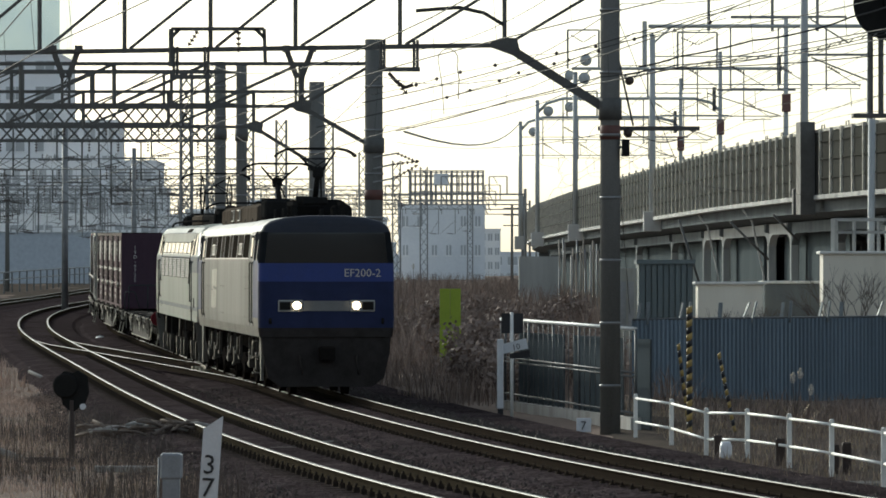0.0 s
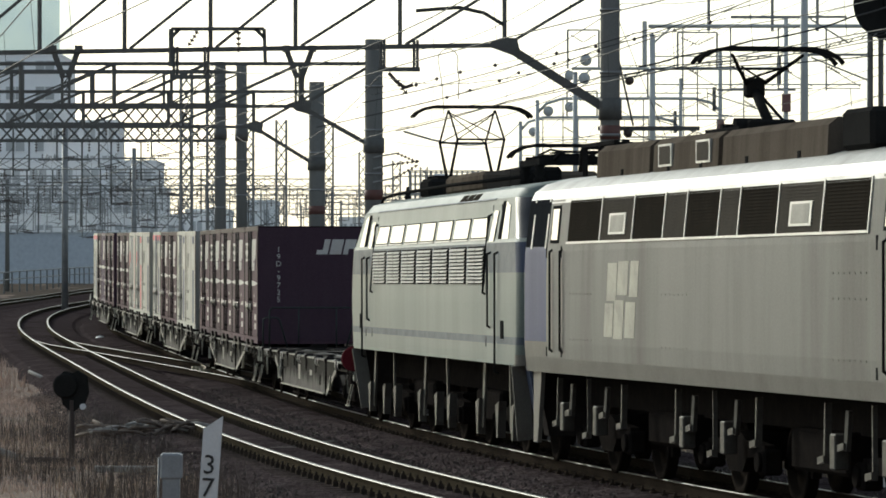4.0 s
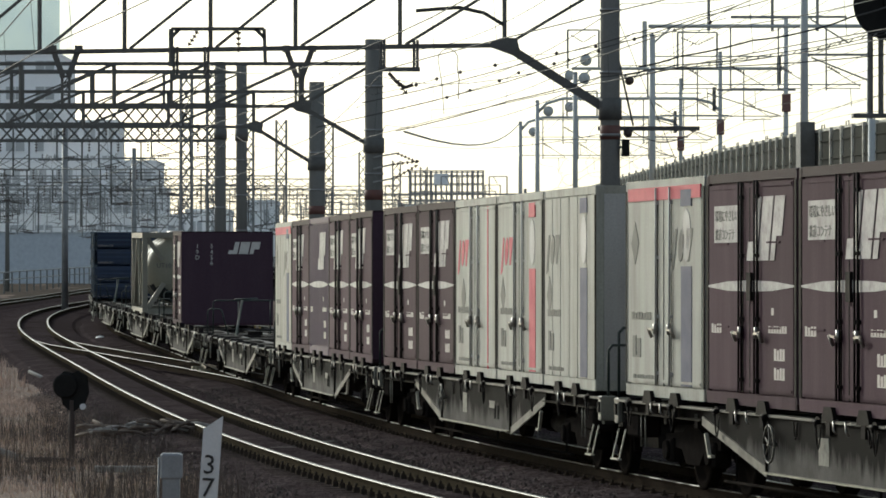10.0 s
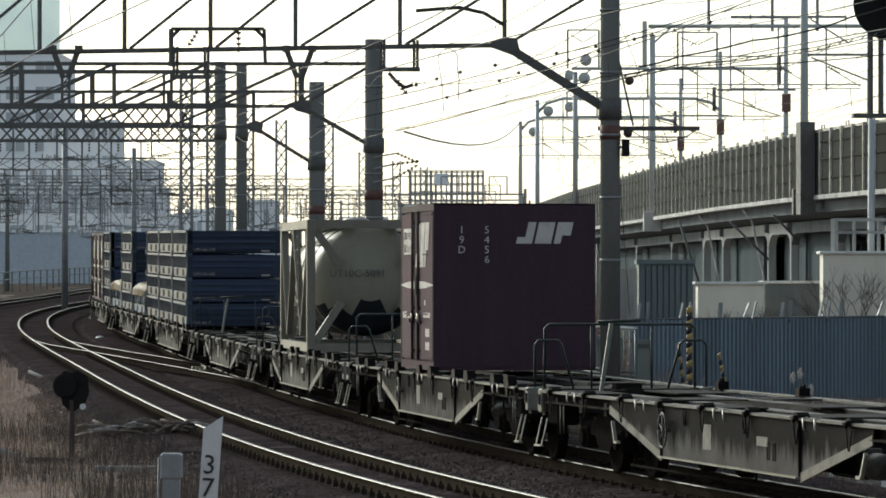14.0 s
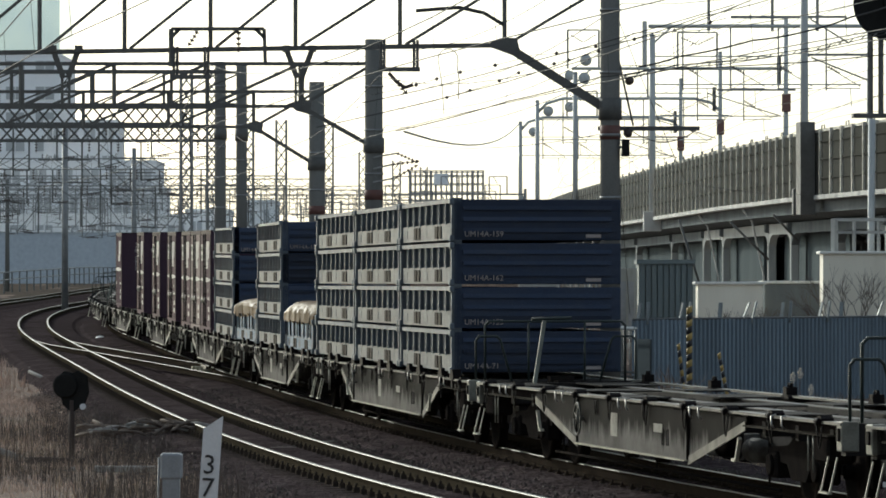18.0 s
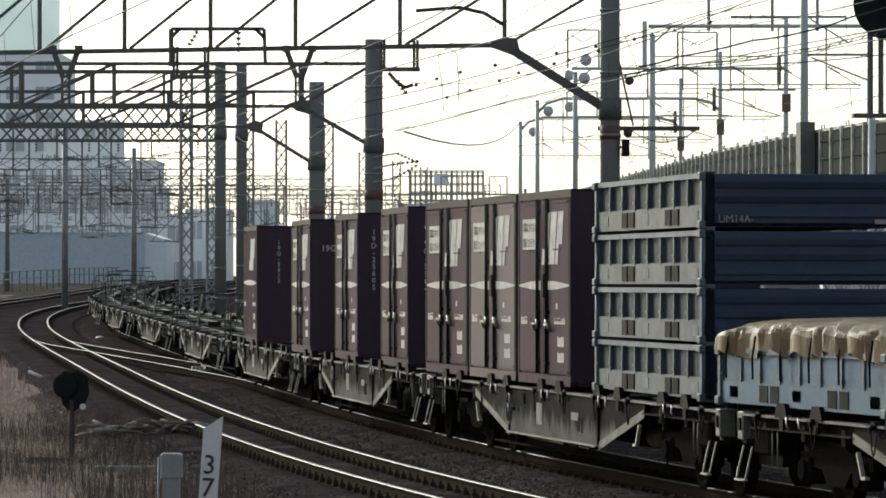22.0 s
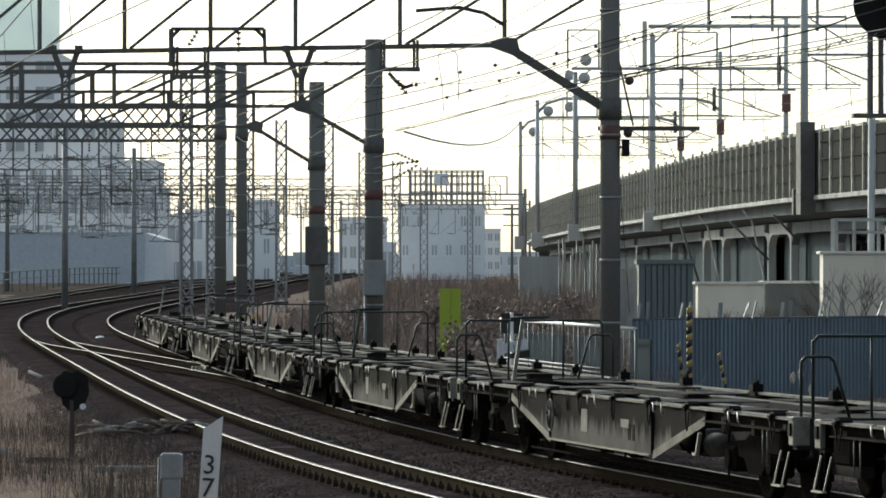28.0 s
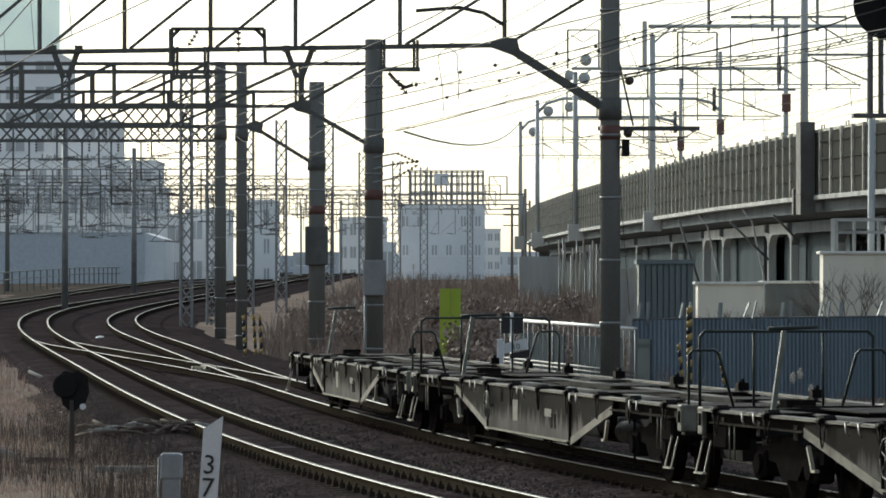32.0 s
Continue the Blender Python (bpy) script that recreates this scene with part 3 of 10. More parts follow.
def bogie(parent, y, wheelbase=1.9):
    bm = bmesh.new()
    box(bm, -0.85, 0.85, y - 0.22, y + 0.22, 0.50, 0.74, bev=0.03)
    bg_ = part("bogie", bm, M_UNDER, parent, "two-axle bogie black with brake dust")
    for sx in (-1, 1):
        bm = bmesh.new()
        x = sx * 0.93
        prism(bm, [(y - 1.25, 0.50), (y - 1.25, 0.62), (y - 0.45, 0.66), (y - 0.2, 0.74), (y + 0.2, 0.74), (y + 0.45, 0.66), (y + 1.25, 0.62), (y + 1.25, 0.50), (y + 0.5, 0.46), (y + 0.3, 0.30), (y - 0.3, 0.30), (y - 0.5, 0.46)], "x", x - 0.06, x + 0.06)
        for k in (-1, 1):
            box(bm, x - 0.11, x + 0.11, y + k * wheelbase / 2 - 0.15, y + k * wheelbase / 2 + 0.15, 0.30, 0.58, bev=0.03)
            tube(bm, (x + sx * 0.10, y + k * wheelbase / 2, 0.44), (x + sx * 0.15, y + k * wheelbase / 2, 0.44), 0.11, n=12)
        for k in (-1, 0, 1):
            tube(bm, (x, y + 0.16 * k, 0.34), (x, y + 0.16 * k, 0.62), 0.06, n=8)
        part("bogie_side_frame", bm, M_UNDER, bg_)
    for k in (-1, 1):
        bm = bmesh.new()
        tube(bm, (-0.75, y + k * wheelbase / 2, 0.43), (0.75, y + k * wheelbase / 2, 0.43), 0.075, n=10)
        part("axle", bm, M_UNDER, bg_)
        for sx in (-1, 1):
            share("wheel", WHEEL, bg_, pose(sx * 0.55, y + k * wheelbase / 2, 0.43, 0, 0, 0 if sx > 0 else 180))
            bm = bmesh.new()
            yy = y + k * (wheelbase / 2 + 0.50)
            box(bm, sx * 0.55 - 0.05, sx * 0.55 + 0.05, yy - 0.05, yy + 0.05, 0.28, 0.60)
            part("brake_shoe", bm, M_UNDER, bg_)
    return bg_


def lock_mesh():
    """Container lock: a dark trapezoid bracket on the deck edge."""
    bm = bmesh.new()
    prism(bm, [(-0.22, 0.97), (-0.20, 1.02), (-0.13, 1.12), (0.13, 1.12), (0.20, 1.02), (0.22, 0.97)], "x", -0.035, 0.09)
    box(bm, -0.03, 0.0, -0.07, 0.07, 0.84, 0.97)
    me = bpy.data.meshes.new("lock_bracket")
    bm.to_mesh(me)
    bm.free()
    me.materials.append(M_DARKMETAL)
    return me


LOCK = lock_mesh()


def hook_mesh():
    """A bright worn hook hanging over the deck edge."""
    bm = bmesh.new()
    for dy in (0.0,):
        path_tube(bm, [(-0.02, dy + 0.05, 1.0), (-0.075, dy + 0.02, 0.985), (-0.085, dy - 0.03, 0.90), (-0.06, dy - 0.05, 0.86)], 0.010, 6)
    return shared("lock_hook", bm, M_STEEL)


HOOK = hook_mesh()


def fold_mesh():
    """A container lock folded down: a lumpy dark casting on the deck edge with a loop of chain below."""
    bm = bmesh.new()
    prism(bm, [(-0.12, 0.985), (-0.10, 1.01), (-0.04, 1.04), (0.05, 1.035), (0.09, 1.005), (0.12, 0.985)], "x", -0.05, 0.08)
    tube(bm, (-0.06, -0.09, 0.985), (-0.06, 0.09, 0.985), 0.026, n=8)
    tube(bm, (-0.06, 0.05, 0.98), (-0.05, 0.06, 0.86), 0.02, 0.012, n=6)
    path_tube(bm, [(-0.06, 0.03 - 0.025 * i, 0.93 - 0.22 * math.sin(math.pi * i / 8)) for i in range(9)], 0.009, 5)
    return shared("folded_lock", bm, M_DARKMETAL)


FOLD = fold_mesh()


def far_lump_mesh():
    """A container stop standing up on the deck: a dark block with a rounded head."""
    bm = bmesh.new()
    prism(bm, [(-0.21, 0.97), (-0.19, 1.0), (-0.09, 1.03), (-0.08, 1.12), (0.08, 1.12), (0.09, 1.03), (0.19, 1.0), (0.21, 0.97)], "x", -0.07, 0.07)
    for y in (-0.045, 0.045):
        tube(bm, (0, y, 1.10), (0, y, 1.17), 0.032, 0.02, 8)
    return shared("container_stop", bm, M_DARKMETAL)


STOP = far_lump_mesh()


def wagon(belly, loaded):
    w = thing("container_wagon", None, "grey container flat wagon with a deep sill plate and dirty bogies", "freight wagon", "container wagons")
    bm = bmesh.new()
    # centre beams made deep so the shaded space below reads dark
    for x in (-0.45, 0.45):
        box(bm, x - 0.08, x + 0.08, -9.75, 9.75, 0.36, 0.95)
    for i in range(14):
        y = -9.1 + 1.4 * i
        box(bm, -1.16, 1.16, y - 0.07, y + 0.07, 0.74, 0.90)
    box(bm, -1.2, 1.2, -9.8, -9.62, 0.66, 0.98)
    box(bm, -1.2, 1.2, 9.62, 9.8, 0.66, 0.98)
    part("underframe", bm, M_DECK, w, "dark steel cross members of the wagon deck")
    for x in (-0.45, 0.45):
        bm = bmesh.new()
        box(bm, x - 0.09, x + 0.09, -9.7, 9.7, 0.951, 0.962)
        part("centre_flange", bm, M_DECKPALE, w, "grey worn beam along the deck")
    for k, (y0, y1) in enumerate(((-9.6, -8.2), (-6.6, -5.3), (-2.9, -1.6), (1.0, 2.6), (4.6, 5.8), (7.8, 9.6))):
        for x0, x1 in ((-1.1, -0.5), (0.1, 0.9)) if k % 2 else ((-0.95, 0.2), (0.5, 1.1)):
            bm = bmesh.new()
            box(bm, x0, x1, y0, y1, 0.964, 0.98)
            part("deck_plate", bm, M_DECK, w)
    for sx in (-1, 1):
        sill_parts(w, belly, sx)
    # hand wheel, worn marks and card holders on the plate
    def hand_wheel():
        bm = bmesh.new()
        ring = [(-0.085, 0.20 * math.cos(k * 0.5236), 0.20 * math.sin(k * 0.5236)) for k in range(13)]
        path_tube(bm, ring, 0.013, 6)
        for k in (0.4, 1.45, 2.5):
            tube(bm, (-0.08, 0.19 * math.cos(k), 0.19 * math.sin(k)), (-0.08, -0.19 * math.cos(k), -0.19 * math.sin(k)), 0.009, n=5)
        tube(bm, (-0.10, 0, 0), (0.04, 0, 0), 0.022, n=8)
        return shared("hand_wheel", bm, M_SILLEDGE)
    share("hand_wheel", cached("hand_wheel", hand_wheel), w, pose(-1.222, belly / 2 - 0.35, 0.68))["label"] = "worn brake hand wheel"
    for y0, z0, z1, wd, nb in ((0.9, 0.52, 0.80, 0.5, 1), (-1.5, 0.64, 0.74, 0.6, 1)):
        def marks(y0=y0, z0=z0, z1=z1, wd=wd, nb=nb):
            bm = bmesh.new()
            for k in range(nb):
                ya = y0 + wd * (0.5 - (k + 0.88) / nb)
                box(bm, -1.230, -1.222, ya, ya + wd / nb * 0.76, z0, z1)
            return shared("worn_mark", bm, M_MARKWORN)
        share("worn_mark", cached(("wmark", y0), marks), w)["label"] = "worn pale painted marking"
    for k in range(2):
        bm = bmesh.new()
        y = -belly / 2 + 1.05 + k * 0.24
        box(bm, -1.232, -1.222, y - 0.045, y - 0.035, 0.50, 0.68)
        box(bm, -1.232, -1.222, y + 0.035, y + 0.045, 0.50, 0.68)
        box(bm, -1.232, -1.222, y - 0.045, y + 0.045, 0.68, 0.69)
        part("card_holder", bm, M_DARKMETAL, w)
    for i in range(5):
        for k in (-0.62, 0.62):
            if loaded:
                sx = -1
                share("lock_bracket", LOCK, w, pose(sx * 1.24, -7.5 + 3.75 * i + k, 0, 0, 0, 0 if sx < 0 else 180))
            share("lock_hook", HOOK, w, pose(-1.25, -7.5 + 3.75 * i + k * 0.35, 0))
    for i in range(10):
        y = -9.0 + 2.0 * i
        share("folded_lock", FOLD, w, pose(-1.22, y, 0 if not loaded else -0.02))
        if not loaded:
            if i % 2:
                share("container_stop", STOP, w, pose(1.12, y + 0.55, -0.03))
    for y in (-7.1, 7.1):
        bogie(w, y)
    for sg in (-1, 1):
        bm = bmesh.new()
        box(bm, -0.12, 0.12, min(sg * 9.7, sg * 10.05), max(sg * 9.7, sg * 10.05), 0.76, 1.0)
        box(bm, -0.17, 0.17, min(sg * 10.02, sg * 10.2), max(sg * 10.02, sg * 10.2), 0.70, 1.06)
        part("coupler", bm, M_UNDER, w)
        # shunter's steps: two pale stirrups a side
        for sx in (-1, 1):
            bm = bmesh.new()
            x, y = sx * 1.24, sg * 9.45
            for dy in (-0.17, 0.17):
                bar(bm, (x, y + dy, 0.64), (x + sx * 0.08, y + dy, 0.29), 0.016)
            bar(bm, (x + sx * 0.08, y - 0.18, 0.285), (x + sx * 0.08, y + 0.18, 0.285), 0.05, 0.018)
            part("step", bm, M_STEPPALE, w, "pale painted footstep")
            bm = bmesh.new()
            y = sg * 5.55
            bar(bm, (x, y, 0.70), (x, y - sg * 0.16, 0.46), 0.04)
            bar(bm, (x, y - sg * 0.16, 0.46), (x, y - sg * 0.30, 0.46), 0.05, 0.03)
            part("brake_lever", bm, M_STEPPALE, w)
        # pale end block closing the sill, with its dark lamp bracket
        for sx in (-1, 1):
            bm = bmesh.new()
            box(bm, sx * 1.16 - 0.09, sx * 1.16 + 0.09, sg * 9.72 - 0.10, sg * 9.72 + 0.10, 0.70, 1.0, bev=0.012)
            part("end_block", bm, M_SILLPALE, w, "pale grey end block of the side sill")
            if sx > 0:
                continue
            bm = bmesh.new()
            box(bm, sx * 1.26 - 0.012, sx * 1.26 + 0.012, sg * 9.72 - 0.045, sg * 9.72 + 0.045, 0.80, 0.93)
            part("lamp_bracket", bm, M_DARKMETAL, w)
            bm = bmesh.new()
            box(bm, sx * 1.10 - 0.14, sx * 1.10 + 0.14, sg * 8.95 - 0.28, sg * 8.95 + 0.28, 0.56, 0.83, bev=0.03)
            part("brake_box", bm, M_UNDER, w)
            bm = bmesh.new()
            for dy in (-0.10, 0.10):
                tube(bm, (sx * 1.22, sg * 8.5 + dy, 0.84), (sx * 1.22, sg * 8.5 + dy, 0.46), 0.009, n=6)
            part("hanger_rod", bm, M_SILLPALE, w)
    # hand hoop across the leading end, with a narrow loop at either side
    y = -9.66
    bm = bmesh.new()
    path_tube(bm, [(-1.0, y, 0.95), (-1.0, y, 1.76), (-0.94, y, 1.82), (0.94, y, 1.82), (1.0, y, 1.76), (1.0, y, 0.95)], 0.019, 7)
    part("handrail", bm, M_HOOP, w, "dark green tube rail across the end")
    for x in (-0.38, 0.42):
        bm = bmesh.new()
        tube(bm, (x, y, 0.95), (x, y, 1.82), 0.016, n=7)
        part("rail_post", bm, M_HOOP, w)
    for sx in (-1, 1):
        bm = bmesh.new()
        x = sx * 1.14
        path_tube(bm, [(x, y - 0.06, 0.90), (x, y - 0.06, 1.55), (x - sx * 0.05, y - 0.06, 1.61), (x - sx * 0.30, y - 0.06, 1.61), (x - sx * 0.35, y - 0.06, 1.56), (x - sx * 0.52, y - 0.06, 0.95)], 0.018, 7)
        part("side_loop", bm, M_HOOP, w)
    # low pale drain cock and its cylinder between plate and bogie
    for sg in (-1, 1):
        bm = bmesh.new()
        y = sg * (belly / 2 + 1.2)
        lathe(bm, [(0.05, -0.30), (0.13, -0.26), (0.14, 0.20), (0.08, 0.28)], (-0.72, y, 0.52), 14, "y")
        box(bm, -0.80, -0.64, y + 0.2, y + 0.34, 0.52, 0.70, bev=0.01)
        part("brake_cylinder", bm, M_HANGERPALE, w, "dirty pale brake cylinder under the deck")
    # brake gear hanging below
    bm = bmesh.new()
    tube(bm, (-0.4, -2.6, 0.52), (-0.4, -1.6, 0.52), 0.2, n=14)
    part("air_reservoir", bm, M_UNDER, w)
    bm = bmesh.new()
    tube(bm, (-0.9, -6.0, 0.16), (-0.9, 6.0, 0.16), 0.018, n=6)
    for y in (-5.5, 0.0, 5.5):
        bar(bm, (-0.9, y, 0.16), (-0.9, y, 0.75), 0.02)
    part("brake_pipe", bm, M_UNDER, w)
    # chain loops and hoses on the plate
    for y in (-0.8, 1.9):
        bm = bmesh.new()
        pts = [(-1.245, y - 0.07 + 0.14 * i / 6, 0.93 - 0.17 * math.sin(math.pi * i / 6)) for i in range(7)]
        path_tube(bm, pts, 0.011, 5)
        part("chain", bm, M_DARKMETAL, w)
    return w
# ---- 12-foot containers ----
CL, CW, CH = 3.66, 2.44, 2.50


def on_side(bm, u0, u1, v0, v1, proud=0.028, mi=0, x=None):
    """A thin raised plate on the camera side of a container; u from the rear end, v from the top."""
    x = -CW / 2 if x is None else x
    box(bm, x - proud, x + 0.004, CL / 2 - CL * u1, CL / 2 - CL * u0, CH * (1 - v1), CH * (1 - v0), mi=mi)


def poly_side(bm, pts, proud=0.034):
    """A flat shape on the camera side, pts as (u, v)."""
    ps = [(CL / 2 - CL * u, CH * (1 - v)) for u, v in pts]
    prism(bm, ps, "x", -CW / 2 - proud, -CW / 2 - proud + 0.004)


def body_mesh(corrugated=False):
    bm = bmesh.new()
    hx, hy = CW / 2, CL / 2
    box(bm, -hx + 0.03, hx - 0.03, -hy + 0.02, hy - 0.02, 0.10, CH - 0.03)
    return bm


def frame_mesh():
    bm = bmesh.new()
    hx, hy = CW / 2, CL / 2
    for sx in (-1, 1):
        for sy in (-1, 1):
            x, y = sx * (hx - 0.05), sy * (hy - 0.05)
            box(bm, x - 0.055, x + 0.055, y - 0.055, y + 0.055, 0.0, CH, bev=0.012)
    for z0, z1, mi in ((0.0, 0.13, 1), (CH - 0.10, CH, 0)):
        for sx in (-1, 1):
            x = sx * (hx - 0.045)
            box(bm, x - 0.045, x + 0.045, -hy + 0.1, hy - 0.1, z0, z1, mi=mi)
        for sy in (-1, 1):
            y = sy * (hy - 0.045)
            box(bm, -hx + 0.1, hx - 0.1, y - 0.045, y + 0.045, z0, z1, mi=mi)
    return bm


DOOR_U = ((0.035, 0.415), (0.43, 0.585), (0.60, 0.965))


def door_mesh(u0, u1, panels=True):
    bm = bmesh.new()
    on_side(bm, u0, u1, 0.05, 0.94, proud=0.006)
    for v in (0.062, 0.925):
        on_side(bm, u0 + 0.012, u1 - 0.012, v - 0.006, v + 0.006, proud=0.016)
    if panels and u1 - u0 > 0.2:
        for v in (0.30, 0.66):
            on_side(bm, u0 + 0.09, u0 + 0.23, v, v + 0.008, proud=0.018)
    return bm


def bars_mesh(u):
    bm = bmesh.new()
    y = CL / 2 - CL * u
    tube(bm, (-CW / 2 - 0.035, y, 0.14), (-CW / 2 - 0.035, y, CH - 0.1), 0.012, n=8)
    for v in (0.10, 0.35, 0.62, 0.88):
        on_side(bm, u - 0.008, u + 0.008, v, v + 0.016, proud=0.038)
    return bm


def handle_mesh(u, sg):
    bm = bmesh.new()
    y = CL / 2 - CL * u
    z = CH * 0.31
    bar(bm, (-CW / 2 - 0.07, y, z), (-CW / 2 - 0.07, y + sg * 0.24, z + 0.01), 0.022)
    tube(bm, (-CW / 2 - 0.04, y, z - 0.05), (-CW / 2 - 0.04, y, z + 0.07), 0.028, n=8)
    tube(bm, (-CW / 2 - 0.03, y + sg * 0.2, z - 0.09), (-CW / 2 - 0.08, y + sg * 0.2, z + 0.02), 0.02, n=6)
    return bm


def text_bars(bm, u0, u1, v0, v1, n, x_proud=0.024):
    """Unreadable small writing as plain bars on a thin base line."""
    w, h = (u1 - u0) / n, v1 - v0
    pts = [(u0 + w * 0.12, v1), (u1 - w * 0.12, v1)]
    for i in range(n - 1, -1, -1):
        a, b, top = u0 + w * (i + 0.12), u0 + w * (i + 0.88), v0 + h * (0.12 if i % 3 == 1 else 0.0)
        pts += [(b, v1 - 0.1 * h), (b, top), (a, top), (a, v1 - 0.1 * h)]
    prism(bm, [(CL / 2 - CL * u, CH * (1 - v)) for u, v in pts], "x", -CW / 2 - x_proud, -CW / 2 + 0.004)


MARK_SHAPES = ([(0.0, 0.0), (0.30, 0.0), (0.30, 1.0), (0.15, 1.0), (0.15, 0.30), (0.0, 0.30)], [(0.35, 0.0), (0.66, 0.0), (0.66, 1.0), (0.35, 1.0)],
               [(0.71, 0.0), (0.84, 0.0), (0.84, 0.38), (1.0, 0.38), (1.0, 1.0), (0.71, 1.0)])


def side_words(name, words, size, material):
    """Lettering for the camera side of a container, to be shared between alike ones."""
    ob = text_mesh(name, words, size, Matrix(), material, None, depth=0.0015)
    me = ob.data
    bpy.data.objects.remove(ob)
    return me


def side_place(u, v, proud):
    """Where lettering begins on the camera side: u from the rear end, v from the top, reading forwards."""
    m = Matrix(((0, 0, -1, -CW / 2 - proud), (-1, 0, 0, CL / 2 - CL * u), (0, 1, 0, CH * (1 - v)), (0, 0, 0, 1)))
    return m


def rail_mark(bm, u0, v0, w, h):
    """The operator's mark on the doors as three leaning white shapes."""
    for k, ps in enumerate(MARK_SHAPES):
        poly_side(bm, [(u0 + w * (0.86 * a + 0.14 * b), v0 + h * (1 - b)) for a, b in ps], 0.0135 + 0.001 * k)


def end_mark(bm, x0, z0, w, h, y):
    """The operator's mark on the end wall as three leaning shapes."""
    def shape(ps):
        prism(bm, [(x0 + w * a + 0.22 * h * b, z0 + h * b) for a, b in ps], "y", y - 0.006, y + 0.002)
    shape([(0.0, 0.0), (0.30, 0.0), (0.30, 1.0), (0.15, 1.0), (0.15, 0.30), (0.0, 0.30)])
    shape([(0.35, 0.0), (0.66, 0.0), (0.66, 1.0), (0.35, 1.0)])
    shape([(0.71, 0.0), (0.84, 0.0), (0.84, 0.38), (1.0, 0.38), (1.0, 1.0), (0.71, 1.0)])


def bottom_feet(bm):
    on_side(bm, 0.01, 0.99, 0.948, 1.0, proud=0.008)


def door_container(paint, label, logo=True, notice=True, mid=False, stripe=True, corrugated=False, rods=True, group="railway containers"):
    c = thing("freight_container", None, label, "container", group)
    pn = paint.name
    share("body", cached(("body", pn, corrugated), lambda: shared("body", body_mesh(corrugated), paint)), c)
    share("frame", cached(("frame", pn), lambda: shared("frame", frame_mesh(), [M_MAROONFRAME if "maroon" in pn else paint, paint])), c)
    if corrugated:
        swap = Matrix(((0, 1, 0, 0), (1, 0, 0, 0), (0, 0, 1, 0), (0, 0, 0, 1)))
        for i in range(16):
            me = cached(("corr", pn), lambda: shared("corrugation", one(prism, [(-0.085, 0.0), (-0.045, -0.035), (0.045, -0.035), (0.085, 0.0)], "z", 0.16, CH - 0.12, 0, swap), paint))
            share("corrugation", me, c, pose(-CW / 2 + 0.03, -CL / 2 + 0.14 + (CL - 0.28) * (i + 0.5) / 16, 0))
    if not corrugated:
        for i, (u0, u1) in enumerate(DOOR_U):
            share("door" if i != 1 else "door_post", cached(("door", pn, i), lambda: shared("door", door_mesh(u0, u1), paint)), c)
        if rods:
            for u in (0.40, 0.43, 0.575, 0.605):
                share("lock_rod", cached(("rod", u), lambda: shared("lock_rod", bars_mesh(u), M_DARKMETAL)), c)
            # end strips paint the dark gaps between containers; inner ones are seals
            for u0, u1 in ((0.0, 0.026), (0.412, 0.422), (0.496, 0.503), (0.586, 0.594), (0.984, 1.0)):
                share("door_seal", cached(("seal", u0), lambda: shared("door_seal", one(on_side, u0, u1, 0.045, 0.945, 0.010), M_DARKMETAL)), c)["label"] = "black strip: door seal inside, shaded edge gap at the ends"
            for u, sg in ((0.425, 1), (0.605, -1)):
                share("door_handle", cached(("handle", u), lambda: shared("door_handle", handle_mesh(u, sg), M_STEEL)), c)["label"] = "bright steel door handle"
            share("lock_cover", cached("cover", lambda: shared("lock_cover", one(on_side, 0.49, 0.535, 0.43, 0.55, 0.04), M_DARKMETAL)), c)
    share("base_plate", cached(("feet", pn), lambda: shared("base_plate", one(bottom_feet), paint)), c)
    # leading ends of maroon and purple containers get the shaded colour
    if "maroon" in pn or "purple" in pn:
        share("end_wall", cached("end_wall", lambda: shared("end_wall", one(box, -1.223, 1.223, -CL / 2 - 0.008, -CL / 2 + 0.03, 0.06, CH - 0.03), M_ENDSHADE)), c)
    if notice:
        def note():
            bm = bmesh.new()
            on_side(bm, 0.10, 0.385, 0.14, 0.30, 0.012)
            return shared("notice", bm, M_LETTER_WORN)
        nt_ = share("notice", cached("notice", note), c)
        for v, words in ((0.205, "環境にやさしい"), (0.285, "鉄道コンテナ")):
            share("notice_writing", cached(("notetext", v), lambda: side_words("notice_writing", words, 0.138, M_EMBLEM)), nt_, side_place(0.112, v, 0.0145))
    if logo:
        share("operator_mark", cached(("mark", mid), lambda: shared("operator_mark", one(rail_mark, 0.27 if mid else 0.47, 0.11, 0.46 if mid else 0.42, 0.27), M_LETTER_WORN)), c)
    if stripe:
        def band():
            bm = bmesh.new()
            poly_side(bm, [(0.03, 0.484), (0.25, 0.468), (0.5, 0.463), (0.75, 0.468), (0.98, 0.484), (0.98, 0.492), (0.75, 0.508), (0.5, 0.512), (0.25, 0.508), (0.03, 0.492)], 0.0125)
            return shared("white_band", bm, M_LETTER_WORN)
        share("white_band", cached("band", band), c)
    for u0, u1, v0, v1, n_ in ((0.06, 0.18, 0.652, 0.692, 4), (0.70, 0.90, 0.655, 0.685, 7), (0.76, 0.88, 0.75, 0.80, 4), (0.76, 0.88, 0.83, 0.88, 4), (0.73, 0.765, 0.58, 0.61, 1)):
        share("small_writing", cached(("small", u0, v0), lambda: shared("small_writing", one(text_bars, u0, u1, v0, v1, n_, 0.008), M_LETTER_DIM)), c)
    return c


